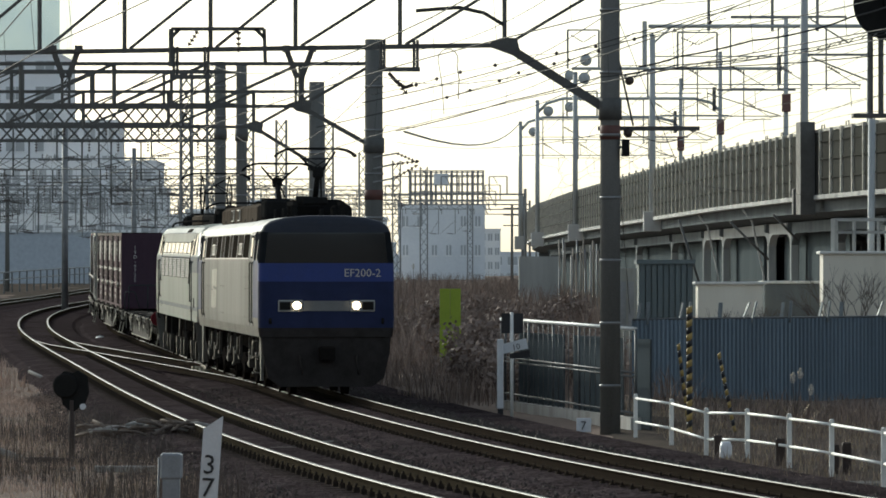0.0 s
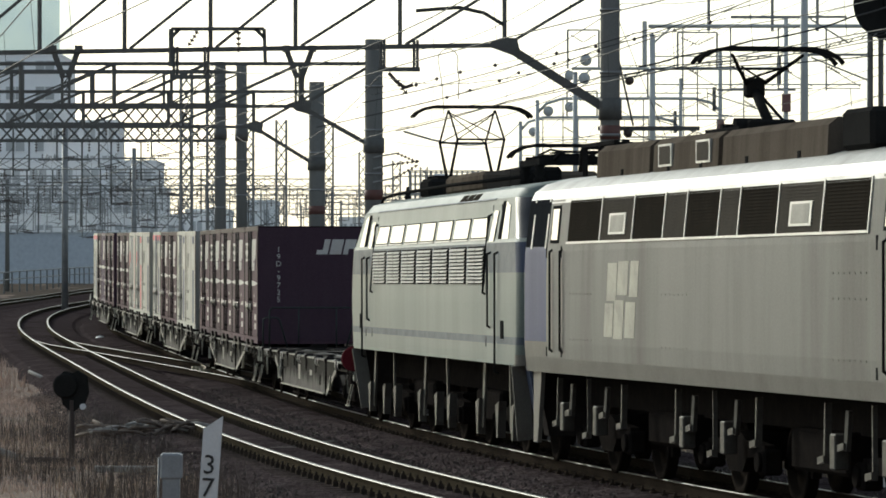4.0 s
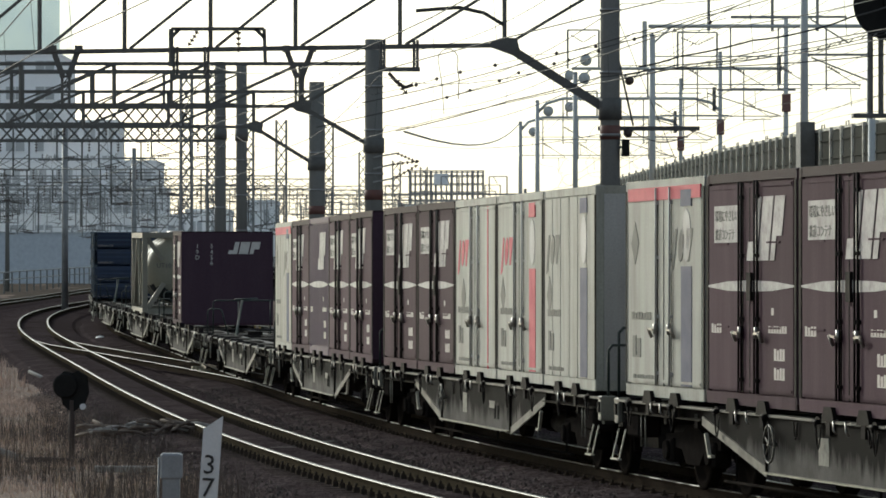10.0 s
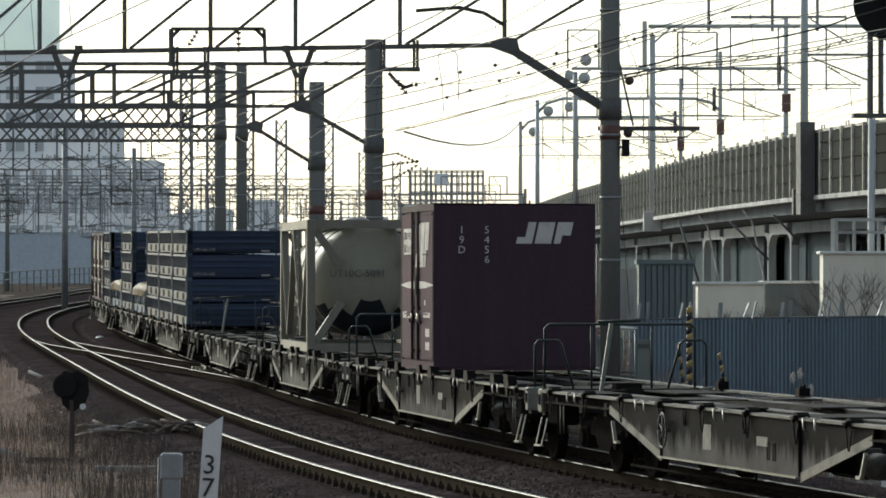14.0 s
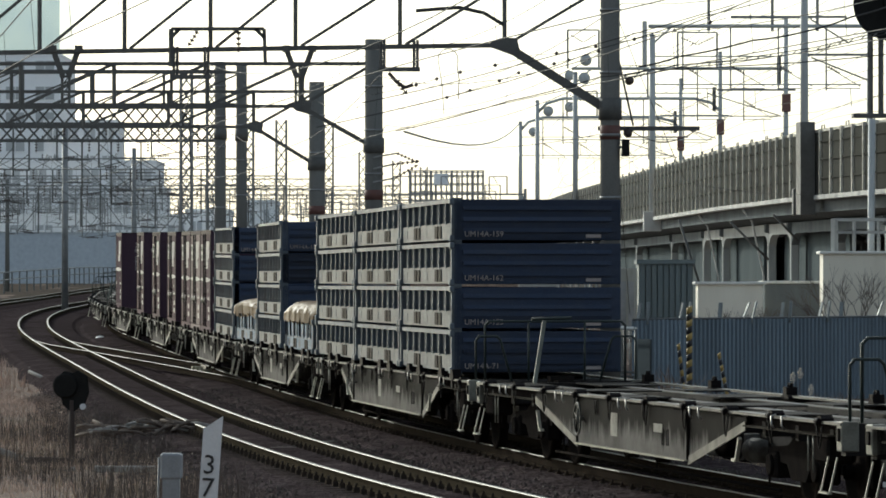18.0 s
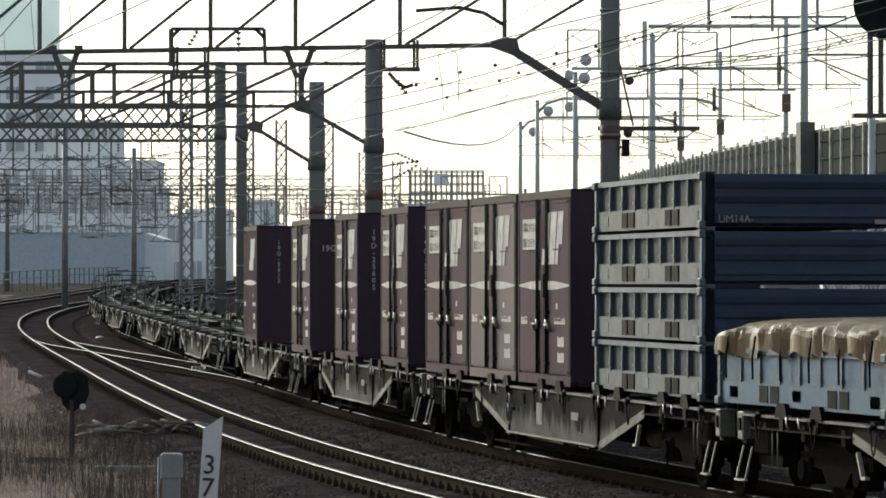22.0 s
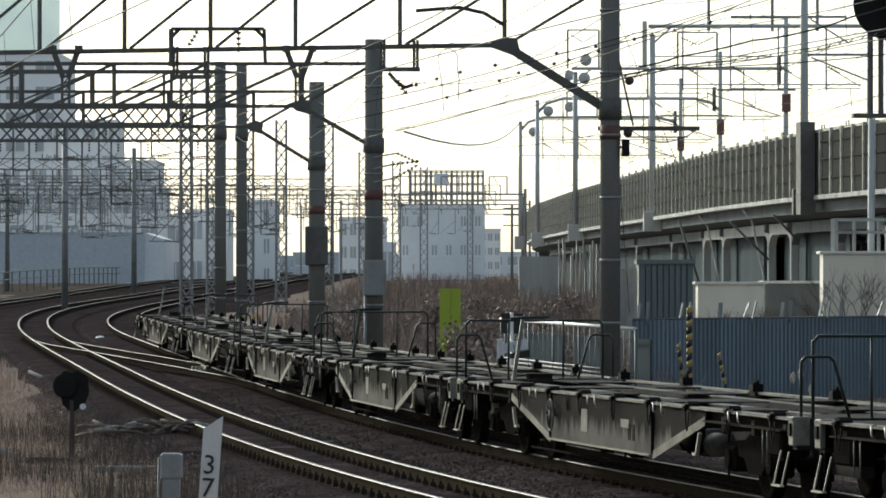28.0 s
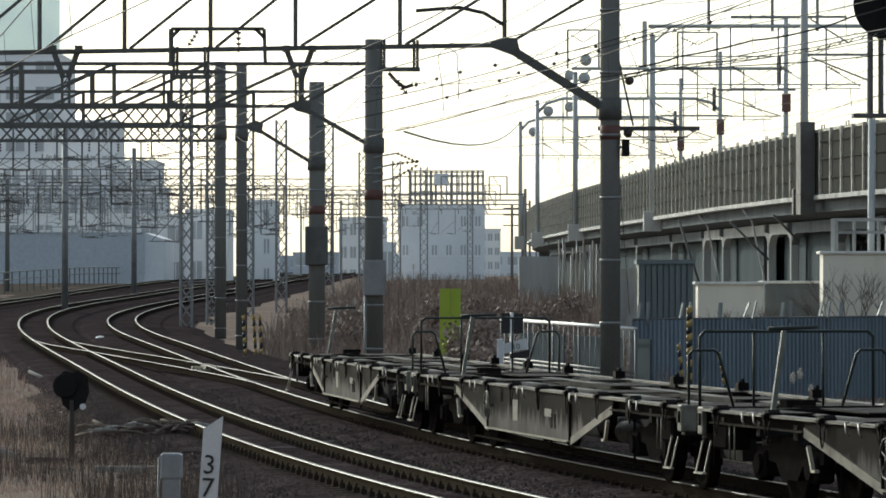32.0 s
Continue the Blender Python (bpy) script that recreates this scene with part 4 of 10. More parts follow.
def cream_container(label, stripe, jot_u, jot_mat, diamond, redtop=False, doors=False, thin=False, low=0.40):
    c = thing("freight_container", None, label, "container", "leased containers")
    share("body", cached(("body", "cream"), lambda: shared("body", body_mesh(), [M_CREAM])), c)
    share("frame", cached(("frame", "cream"), lambda: shared("frame", frame_mesh(), [M_CREAM, M_CREAM])), c)
    share("end_panel", cached("greyend", lambda: shared("end_panel", one(box, -CW / 2 + 0.1, CW / 2 - 0.1, -CL / 2 + 0.005, -CL / 2 + 0.03, 0.12, CH - 0.1), M_GREYEND)), c)["label"] = "grey end wall panel"
    if doors:
        for i, (u0, u1) in enumerate(DOOR_U):
            share("door", cached(("door", "cream", i), lambda: shared("door", door_mesh(u0, u1, False), M_CREAM)), c)
        for u0, u1 in ((0.412, 0.420), (0.496, 0.503), (0.590, 0.597)):
            share("door_seal", cached(("sealc", u0), lambda: shared("door_seal", one(on_side, u0, u1, 0.045, 0.945, 0.010), M_DARKMETAL)), c)
        for u in (0.425, 0.60):
            share("lock_rod", cached(("rodc", u), lambda: shared("lock_rod", bars_mesh(u), M_GREYEND)), c)
            share("door_handle", cached(("handle", u), lambda: shared("door_handle", handle_mesh(u, 1 if u < 0.5 else -1), M_STEEL)), c)
    else:
        for u in (0.17, 0.33, 0.50, 0.66, 0.83):
            share("side_rib", cached(("rib", u), lambda: shared("side_rib", one(on_side, u - 0.004, u + 0.004, 0.05, 0.93, 0.0105), M_CREAM)), c)
        for u0, u1 in ((0.02, 0.162), (0.178, 0.322), (0.338, 0.492), (0.508, 0.652), (0.668, 0.822), (0.838, 0.982)):
            share("side_panel", cached(("sidep", u0), lambda: shared("side_panel", one(on_side, u0, u1, 0.045, 0.945, 0.006), M_CREAM)), c)
    share("base_plate", cached(("feet", "cream"), lambda: shared("base_plate", one(bottom_feet), M_CREAM)), c)
    # dark strips painted where the gap to the next container shades the edge
    for u0, u1 in ((0.0, 0.018), (0.984, 1.0)):
        share("corner_seal", cached(("cseal", u0), lambda: shared("corner_seal", one(on_side, u0, u1, 0.045, 0.945, 0.010), M_DARKMETAL)), c)
    u = 0.72 if not thin else 0.80
    w = 0.13 if not thin else 0.02
    for v0, v1 in ((low, 0.94),) if not thin else ((0.05, 0.95),):
        share("colour_stripe", cached(("st", stripe.name, u, v0), lambda: shared("colour_stripe", one(on_side, u, u + w, v0, v1, 0.0125), stripe)), c)["label"] = "upright painted stripe"
    if not thin:
        share("colour_stripe", cached(("st2", stripe.name), lambda: shared("colour_stripe", one(on_side, u, u + w, 0.055, 0.13, 0.0175), stripe)), c)
        def ring():
            bm = bmesh.new()
            y, z = CL / 2 - CL * (u + w / 2), CH * (1 - 0.26)
            prism(bm, [(y + 0.2 * math.cos(a * 0.5236), z + 0.3 * math.sin(a * 0.5236)) for a in range(12)], "x", -CW / 2 - 0.012, -CW / 2 - 0.004)
            return shared("emblem", bm, M_GREYEND)
        share("emblem", cached("ring", ring), c)
    def jm():
        # a slim leaning bar, a leaning oval and a leaning wedge in the owner's colour
        bm = bmesh.new()
        a, b, d = jot_u, 0.23, 0.15
        poly_side(bm, [(a + 0.045, b), (a + 0.075, b), (a + 0.030, b + d + 0.03), (a - 0.010, b + d + 0.05)], 0.012)
        poly_side(bm, [(a + 0.123 + 0.036 * math.cos(q) + 0.014 * math.sin(q), b + d / 2 - d / 2 * math.sin(q)) for q in [k * math.pi / 8 for k in range(16)]], 0.012)
        poly_side(bm, [(a + 0.178, b), (a + 0.268, b), (a + 0.215, b + d), (a + 0.190, b + d)], 0.012)
        return shared("owner_mark", bm, jot_mat)
    share("owner_mark", cached(("jm", jot_u, jot_mat.name), jm), c)
    du, dv = diamond
    share("diamond_emblem", cached(("dm", diamond), lambda: shared("diamond_emblem", one(poly_side, [(du, dv - 0.10), (du + 0.052, dv), (du, dv + 0.10), (du - 0.052, dv)], 0.012), M_EMBLEM)), c)
    if redtop:
        share("red_top_band", cached("redtop", lambda: shared("red_top_band", one(on_side, 0.04, 0.96, 0.035, 0.095, 0.0165), M_STRIPE_RED)), c)
    for u0, u1, v0, v1, n_ in ((0.08, 0.34, 0.61, 0.645, 7), (0.09, 0.21, 0.72, 0.82, 2), (0.10, 0.40, 0.90, 0.92, 8)):
        share("small_writing", cached(("smallc", u0, v0), lambda: shared("small_writing", one(text_bars, u0, u1, v0, v1, n_, 0.0135), M_EMBLEM)), c)
    return c


def end_number(c, groups, x, z, size, stacked=True):
    """Number painted on a container's leading end, reading downwards."""
    m = pose(x, -CL / 2 - 0.012, z, 90, 0, 0)
    if stacked:
        text_mesh("container_number", list(groups), size, m, M_LETTER, c, vertical=True)
    else:
        text_mesh("container_number", groups, size, m, M_LETTER, c)


def end_wall(c, logo=True, wx=0.02, wz=1.90, w=0.80, h=0.32):
    if logo:
        bm = bmesh.new()
        end_mark(bm, wx, wz, w, h, -CL / 2 - 0.011)
        part("operator_mark", bm, M_LETTER, c, "white mark on the end wall")


def load(ob, wi, slot=None, at=None, z=1.05):
    s = WAGON_AT[wi]
    dy = -7.5 + 3.75 * slot if slot is not None else at - s
    MOVERS.append((ob, s, Matrix.Translation((0, dy, z))))


WAGON_AT = [95.6 + 20.42 * i for i in range(20)]
EMPTY = {0, 5, 8, 14, 15, 16, 17, 18, 19}
WAGON_KINDS = {}


def brake_stand(w):
    """A leaning brake stand with its cross bar at the trailing end of one wagon."""
    bm = bmesh.new()
    bar(bm, (-0.55, 9.25, 0.95), (-0.38, 9.40, 1.84), 0.05, 0.05, up=(0, 1, 0))
    st_ = part("brake_stand", bm, M_STAND, w, "pale leaning brake stand")
    bm = bmesh.new()
    tube(bm, (-0.56, 9.40, 1.86), (0.0, 9.40, 1.88), 0.022, n=8)
    part("brake_handle", bm, M_HOOP, st_)


for i, s in enumerate(WAGON_AT):
    key = (9.1 if i in (0, 9) else 6.1, i not in EMPTY)
    if key in WAGON_KINDS:
        w = copy_thing(WAGON_KINDS[key], Matrix())
    else:
        w = WAGON_KINDS[key] = wagon(*key)
    MOVERS.append((w, s, Matrix()))
    if i in (5, 16):
        brake_stand(w)
    tagged(w, {0: "grey empty container flat wagon with a long sill plate", 5: "grey empty container flat wagon with handrails"}.get(i, "empty grey container flat wagon with dirty side sills" if i > 13 or i in (5, 8) else "grey container flat wagon carrying containers"))

MAROON_LABEL = "maroon painted steel railway container with side doors"
for wi, slots in ((1, (0, 1, 2, 3, 4)), (2, (2, 3)), (3, (3, 4)), (4, (0, 1, 3)), (6, (2,)), (11, (2, 4)), (12, (0, 2, 4))):
    for sl in slots:
        ends = {(1, 0): ("19D-9725", -0.78, 1.95, 0.165), (4, 0): ("V19C-4205", -1.01, 2.04, 0.12), (12, 0): ("V19C-5504", -0.94, 2.11, 0.127), (12, 2): ("19D-25605", -0.95, 2.13, 0.127)}.get((wi, sl))
        c = door_container(M_MAROON_DEEP if wi in (2, 3, 12) or (wi, sl) == (11, 4) else M_MAROON, "maroon steel railway container with a white operator mark" if (wi + sl) % 2 else MAROON_LABEL, mid=wi == 4)
        end_wall(c, logo=(wi, sl) in ((1, 0), (6, 2), (12, 4)))
        if ends:
            end_number(c, ends[0], ends[1], ends[2], ends[3])
        if (wi, sl) == (6, 2):
            end_number(c, "19D", -0.8, 2.05, 0.16)
            end_number(c, "5456", -0.42, 2.05, 0.16)
        if (wi, sl) == (12, 4):
            end_number(c, "19G-686", -1.02, 1.90, 0.165, stacked=False)
        if (wi, sl) == (6, 2):
            load(c, wi, at=219.2)
        elif (wi, sl) == (12, 2):
            load(c, wi, at=341.8)
        elif (wi, sl) == (12, 4):
            load(c, wi, at=350.0)
        elif wi == 11:
            load(c, wi, at=320.22 + (8.27 if sl == 4 else 0.60))
        elif (wi, sl) == (12, 0):
            load(c, wi, at=334.6)
        else:
            load(c, wi, sl)
c = door_container(M_MAROON_FADED, "faded pinkish-brown maroon railway container with side doors")
load(c, 11, at=320.22 + 4.44)
c = door_container(M_PURPLE, "dark purple corrugated railway container with a white mark", notice=False, corrugated=True)
load(c, 4, 2)
c = door_container(M_MAROON, "maroon railway container standing alone on an empty wagon", notice=False, corrugated=True)
end_wall(c, True, 0.35, 1.9)
end_number(c, "19G-5822", -0.75, 2.10, 0.127)
load(c, 13, at=362.9)
c = cream_container("white leased container with a blue stripe and plain ribbed side", M_STRIPE_BLUE, 0.10, M_EMBLEM, (0.13, 0.54))
text_mesh("type_code", "UR1", 0.145, pose(-0.94, -CL / 2 - 0.002, 1.86, 90, 0, 0), M_DARKMETAL, c)
load(c, 2, 0)
load(cream_container("white leased container with doors and a blue stripe", M_STRIPE_BLUE, 0.14, M_EMBLEM, (0.16, 0.54), doors=True), 2, 1)
load(cream_container("white leased container with a red band along its top", M_STRIPE_BLUE, 0.60, M_EMBLEM, (0.13, 0.29), redtop=True, doors=True), 2, 4)
load(cream_container("clean white leased container with a blue stripe", M_STRIPE_BLUE, 0.06, M_EMBLEM, (0.12, 0.54)), 3, 0)
load(cream_container("white leased container with a red stripe and doors", M_STRIPE_RED, 0.10, M_STRIPE_RED, (0.14, 0.54), doors=True), 3, 1)
load(cream_container("white leased container with a thin red line", M_STRIPE_RED, 0.08, M_STRIPE_RED, (0.22, 0.55), doors=True, thin=True), 3, 2)
load(cream_container("weathered white leased container with a red top band", M_STRIPE_BLUE, 0.55, M_EMBLEM, (0.12, 0.27), redtop=True), 4, 4)

# ---- stacked low open containers ----
M_TUBBLUE = mat("open_container_blue", (0.026, 0.040, 0.076), 0.5, vary=0.5, spec=0.2, dirt=(0.055, 0.062, 0.08), dirt_amount=0.5, scale=1.5)
# Side paints are paler than the blue ends: grazing sun is put into them.
M_TUBPALE = mat("sunlit_pale_tub_side", (0.098, 0.112, 0.124), 0.5, spec=0.08, dirt=(0.07, 0.07, 0.068), dirt_amount=0.5, scale=2.5, vary=0.05)
M_TUBSIDE = mat("open_container_side", (0.068, 0.077, 0.087), 0.55, dirt=(0.04, 0.042, 0.045), dirt_amount=0.6, scale=2.5, spec=0.03)
M_TUBLIGHT = mat("light_blue_tub_paint", (0.085, 0.14, 0.205), 0.5, spec=0.06, dirt=(0.08, 0.10, 0.13), dirt_amount=0.5, scale=2.5)
M_TARP = mat("ochre_tarpaulin", (0.170, 0.112, 0.056), 0.5, spec=0.2, dirt=(0.11, 0.072, 0.038), dirt_amount=0.6, scale=3, bump=0.25)
M_TUBRAIL = mat("open_container_rail_blue", (0.112, 0.136, 0.162), 0.5, spec=0.1, dirt=(0.07, 0.072, 0.075), dirt_amount=0.6, scale=2.5, vary=0.08)
M_TUBLABEL = mat("worn_tub_label", (0.175, 0.185, 0.19), 0.6, spec=0.05, dirt=(0.11, 0.12, 0.125), dirt_amount=0.9, scale=9)
TL, TW, TH = 6.02, 2.46, 0.635


def tub_parts(c, z0, number=None, light=False):
    hx, hy = TW / 2, TL / 2

    tub = share("shell", cached("tubshell", lambda: shared("shell", one(box, -hx + 0.05, hx - 0.05, -hy, hy, 0.03, 0.07), M_TUBBLUE)), c, pose(0, 0, z0))
    tub["label"] = "blue open-topped tub of the stack"
    for sx in (-1, 1):
        x0 = hx - 0.02 if sx > 0 else -hx + 0.12
        share("side_wall", cached(("tubwall", sx), lambda: shared("side_wall", one(box, x0, x0 + 0.02, -hy + 0.05, hy - 0.05, 0.03, TH - 0.03), M_TUBBLUE)), tub)
    for sy in (-1, 1):
        y0 = hy - 0.05 if sy > 0 else -hy
        share("end_wall", cached(("tubend", sy), lambda: shared("end_wall", one(box, -hx + 0.01, hx - 0.01, y0, y0 + 0.05, 0.022, TH - 0.022, bev=0.012), M_TUBBLUE)), tub)
    for z in (0.14, 0.30, 0.46):
        share("end_rib", cached(("tubrib", z), lambda: shared("end_rib", one(box, -hx + 0.15, hx - 0.15, -hy - 0.035, -hy, z, z + 0.06), M_TUBBLUE)), tub)
    share("side_sheet", cached(("tubside", light), lambda: shared("side_sheet", one(box, -hx + 0.055 if not light else -hx + 0.02, -hx + 0.118, -hy + 0.02, hy - 0.02, 0.27, TH - 0.07), M_TUBLIGHT if light else M_TUBSIDE)), tub)
    if light:
        share("low_sheet", cached("tublow", lambda: shared("low_sheet", one(box, -hx + 0.004, -hx + 0.06, -hy + 0.02, hy - 0.02, 0.03, 0.26), M_TUBLIGHT)), tub)

    def top_rail():
        bm = bmesh.new()
        box(bm, -hx - 0.01, -hx + 0.12, -hy, hy, TH - 0.07, TH - 0.01)
        return shared("top_rail", bm, M_TUBRAIL)
    share("top_rail", cached("tubtop", top_rail), tub)

    def band():
        bm = bmesh.new()
        box(bm, -hx + 0.01, -hx + 0.12, -hy, hy, 0.03, 0.27)
        return shared("side_band", bm, M_TUBPALE)
    share("side_band", cached("tubband", band), tub)

    def post():
        bm = bmesh.new()
        box(bm, -hx + 0.0, -hx + 0.12, -0.024, 0.024, 0.25, TH - 0.06)
        box(bm, -hx - 0.012, -hx + 0.0, -0.05, 0.05, 0.33, 0.36)
        return shared("side_post", bm, M_TUBRAIL)
    pm = cached("tubpost", post)
    for i in range(9):
        share("side_post", pm, tub, pose(0, -hy + 0.10 + (TL - 0.2) * i / 8, 0))

    def pocket():
        bm = bmesh.new()
        for dy in (-0.2, 0.2):
            box(bm, -hx - 0.005, -hx + 0.02, dy - 0.15, dy + 0.15, 0.06, 0.24)
        return shared("fork_pocket", bm, M_DARKMETAL)
    pk = cached("tubpocket", pocket)
    for y in (-1.35, 1.1):
        share("fork_pocket", pk, tub, pose(0, y, 0))

    for sy in (-1, 1):
        yc = sy * (hy - 0.05)
        share("corner_post", cached(("tubcorner", sy), lambda: shared("corner_post", one(box, -hx - 0.02, -hx + 0.13, yc - 0.05, yc + 0.05, 0.0, TH), M_TUBRAIL)), tub)
        for z in (0.0, TH - 0.10):
            share("corner_lug", cached(("tublug", sy, z), lambda: shared("corner_lug", one(box, -hx - 0.05, -hx + 0.02, yc - 0.08, yc + 0.08, z + 0.004, z + 0.096, bev=0.012), M_TUBRAIL)), tub)
    for y in (-2.55, 0.1, 2.45):
        share("worn_label", cached(("tublabel", y), lambda: shared("worn_label", one(box, -hx + 0.004, -hx + 0.012, y - 0.16, y + 0.16, 0.09, 0.21), M_TUBLABEL)), tub)
    if number:
        text_mesh("container_number", number, 0.115, pose(-hx + 0.16, -hy - 0.04, 0.075, 90, 0, 0), M_LETTER_DIM, tub)
        share("number_tag", cached("tubtag", lambda: shared("number_tag", one(box, hx - 0.52, hx - 0.30, -hy - 0.012, -hy, 0.06, 0.11), M_LETTER_DIM)), tub)


def tub_stack(wi, at, numbers):
    for k in range(4):
        c = thing("open_container", None, "empty blue open-topped container nested in a stack of four", "container", "stacked open containers")
        tub_parts(c, 0.0, numbers[3 - k] if numbers else None)
        if wi == 10 and k in (0, 3):
            for j in range(7 if k else 4):
                bm = bmesh.new()
                box(bm, 0.12 + 0.15 * j, 0.24 + 0.15 * j, -TL / 2 - 0.045, -TL / 2 - 0.03, 0.40, 0.53)
                part("owner_writing", bm, M_LETTER_WORN, c)
        load(c, wi, at=at, z=1.05 + TH * k)


def tarp_tub(wi, at):
    c = thing("covered_container", None, "low blue container covered with an ochre tarpaulin", "container", "covered containers")
    tub_parts(c, 0.0, None, True)
    bm = bmesh.new()
    n, m_ = 120, 16
    hx, hy = TW / 2 + 0.02, TL / 2 - 0.05
    rings = []
    for i in range(n + 1):
        y = -hy + 2 * hy * i / n
        ring = []
        for j in range(m_ + 1):
            a = math.pi * j / m_
            u = y * 2.1 + 0.8 * noise.noise(Vector((y * 1.7, j * 0.10, at)))
            crease = abs(2 * (u - math.floor(u)) - 1)
            fine_ = abs(noise.noise(Vector((y * 3.2 + 0.3 * j, j * 0.35, at + 3))))
            e = 1 - 0.30 * (abs(i / n - 0.5) * 2) ** 8
            side = abs(math.cos(a))
            fold = (0.085 * crease - 0.04 + 0.035 * fine_) * side ** 0.5
            sag = 0.05 * noise.noise(Vector((y * 1.6, j * 0.25, at))) + 0.015 * fine_ - 0.025 * crease
            hem = 0.07 * noise.noise(Vector((y * 2.4, 9, at))) + 0.05 * crease
            ring.append(bm.verts.new((-(hx + fold) * math.copysign(side ** 0.22, math.cos(a)), y, TH - 0.10 + hem * (1 - math.sin(a)) + (0.40 + sag) * e * math.sin(a) ** 0.42)))
        rings.append(ring)
    for a, b in zip(rings[:-1], rings[1:]):
        for j in range(m_):
            bm.faces.new((a[j], a[j + 1], b[j + 1], b[j])).smooth = False
    bm.faces.new(rings[0])
    bm.faces.new(rings[-1][::-1])
    part("tarpaulin", bm, M_TARP, c, "creased ochre tarpaulin cover")
    for i in range(6):
        bm = bmesh.new()
        y = -hy + 0.4 + (2 * hy - 0.8) * i / 5
        path_tube(bm, [(-hx - 0.03, y, 0.30), (-hx - 0.035, y, TH - 0.1), (-hx - 0.0, y, TH + 0.12)], 0.012, 5)
        part("tie_rope", bm, M_DARKMETAL, c)
    load(c, wi, at=at)


tub_stack(9, 274.4, ["UM14A-159", "UM14A-162", "UM14A-153", "UM14A-71"])
tub_stack(9, 280.6, None)
tub_stack(9, 286.8, None)
tarp_tub(10, 293.9)
tub_stack(10, 301.1, ["UM14A-102", "", "", ""])
tarp_tub(10, 307.4)
tub_stack(11, 314.3, ["UM14A-", "", "", ""])

# ---- tank container ----
M_TANK = mat("tank_cream_paint", (0.235, 0.225, 0.178), 0.42, dirt=(0.15, 0.135, 0.10), dirt_amount=0.55, scale=0.9, streak=True, spec=0.3, bump=0.04)
M_TANKLOW = mat("tank_lower_black", (0.014, 0.018, 0.022), 0.5, spec=0.15)
M_TANKFRAME = mat("tank_frame_cream", (0.215, 0.205, 0.172), 0.5, spec=0.15, dirt=(0.13, 0.115, 0.09), streak=True)


def tank():
    c = thing("tank_container", None, "cream tank container with a black belly in an open frame", "tank container")
    L, W, Hh = 6.0, 2.44, 2.50
    for sx in (-1, 1):
        for sy in (-1, 1):
            bm = bmesh.new()
            box(bm, sx * (W / 2 - 0.08) - 0.08, sx * (W / 2 - 0.08) + 0.08, sy * (L / 2 - 0.08) - 0.08, sy * (L / 2 - 0.08) + 0.08, 0, Hh, bev=0.015)
            part("corner_post", bm, M_TANKFRAME, c)
    for z in (0.09, Hh - 0.09):
        for sx in (-1, 1):
            bm = bmesh.new()
            box(bm, sx * (W / 2 - 0.07) - 0.06, sx * (W / 2 - 0.07) + 0.06, -L / 2 + 0.1, L / 2 - 0.1, z - 0.08, z + 0.08)
            part("side_rail", bm, M_TANKFRAME, c)
        for sy in (-1, 1):
            bm = bmesh.new()
            box(bm, -W / 2 + 0.1, W / 2 - 0.1, sy * (L / 2 - 0.07) - 0.06, sy * (L / 2 - 0.07) + 0.06, z - 0.08, z + 0.08)
            part("end_rail", bm, M_TANKFRAME, c)
    zig = [(2.75, Hh - 0.2), (1.55, 0.3), (0.15, Hh - 0.15), (-1.5, 0.3), (-2.7, Hh - 0.55)]
    for sx in (-1, 1):
        for (a, za), (b, zb) in zip(zig[:-1], zig[1:]):
            bm = bmesh.new()
            bar(bm, (sx * 1.16, a, za), (sx * 1.16, b, zb), 0.06, 0.12, up=(1, 0, 0))
            part("diagonal_brace", bm, M_TANKFRAME, c)
    for sy in (-1, 1):
        for sx in (-1, 1):
            bm = bmesh.new()
            bar(bm, (sx * 1.05, sy * 2.9, 0.2), (sx * 0.55, sy * 2.85, 0.95), 0.08, 0.14)
            part("end_brace", bm, M_TANKFRAME, c)
            bm = bmesh.new()
            bar(bm, (sx * 1.05, sy * 2.9, Hh - 0.2), (sx * 0.6, sy * 2.85, Hh - 0.85), 0.08, 0.14)
            part("end_brace", bm, M_TANKFRAME, c)
    bm = bmesh.new()
    r = 1.06
    prof = [(0.05, -2.83), (0.4, -2.79), (0.75, -2.68), (0.95, -2.55), (r, -2.36), (r, 2.36), (0.95, 2.55), (0.75, 2.68), (0.4, 2.79), (0.05, 2.83)]
    lathe(bm, prof, (0, 0, 1.36), 40, "y")
    for f in bm.faces:
        if f.calc_center_median().z < 0.86:
            f.material_index = 1
    tk = part("tank", bm, [M_TANK, M_TANKLOW], c, "cream painted tank with a black underside")
    for y in (-1.7, 0, 1.7):
        bm = bmesh.new()
        lathe(bm, [(r + 0.004, y - 0.03), (r + 0.018, y - 0.03), (r + 0.018, y + 0.03), (r + 0.004, y + 0.03)], (0, 0, 1.36), 40, "y")
        part("weld_band", bm, M_TANK, tk)
    bm = bmesh.new()
    for z in range(8):
        bar(bm, (-1.19, -0.95, 0.45 + 0.25 * z), (-1.19, -0.6, 0.45 + 0.25 * z), 0.025)
    for y in (-0.95, -0.6):
        bar(bm, (-1.19, y, 0.3), (-1.19, y, 2.3), 0.03)
    part("ladder", bm, M_TANKFRAME, c)
    bm = bmesh.new()
    for x0, x1 in ((-0.7, -0.25), (0.25, 0.7)):
        box(bm, x0, x1, -2.6, 2.6, Hh - 0.04, Hh)
    part("walkway", bm, M_STEEL, c)
    bm = bmesh.new()
    lathe(bm, [(0.28, 0.0), (0.28, 0.14), (0.2, 0.18)], (0, 0, 2.38), 16)
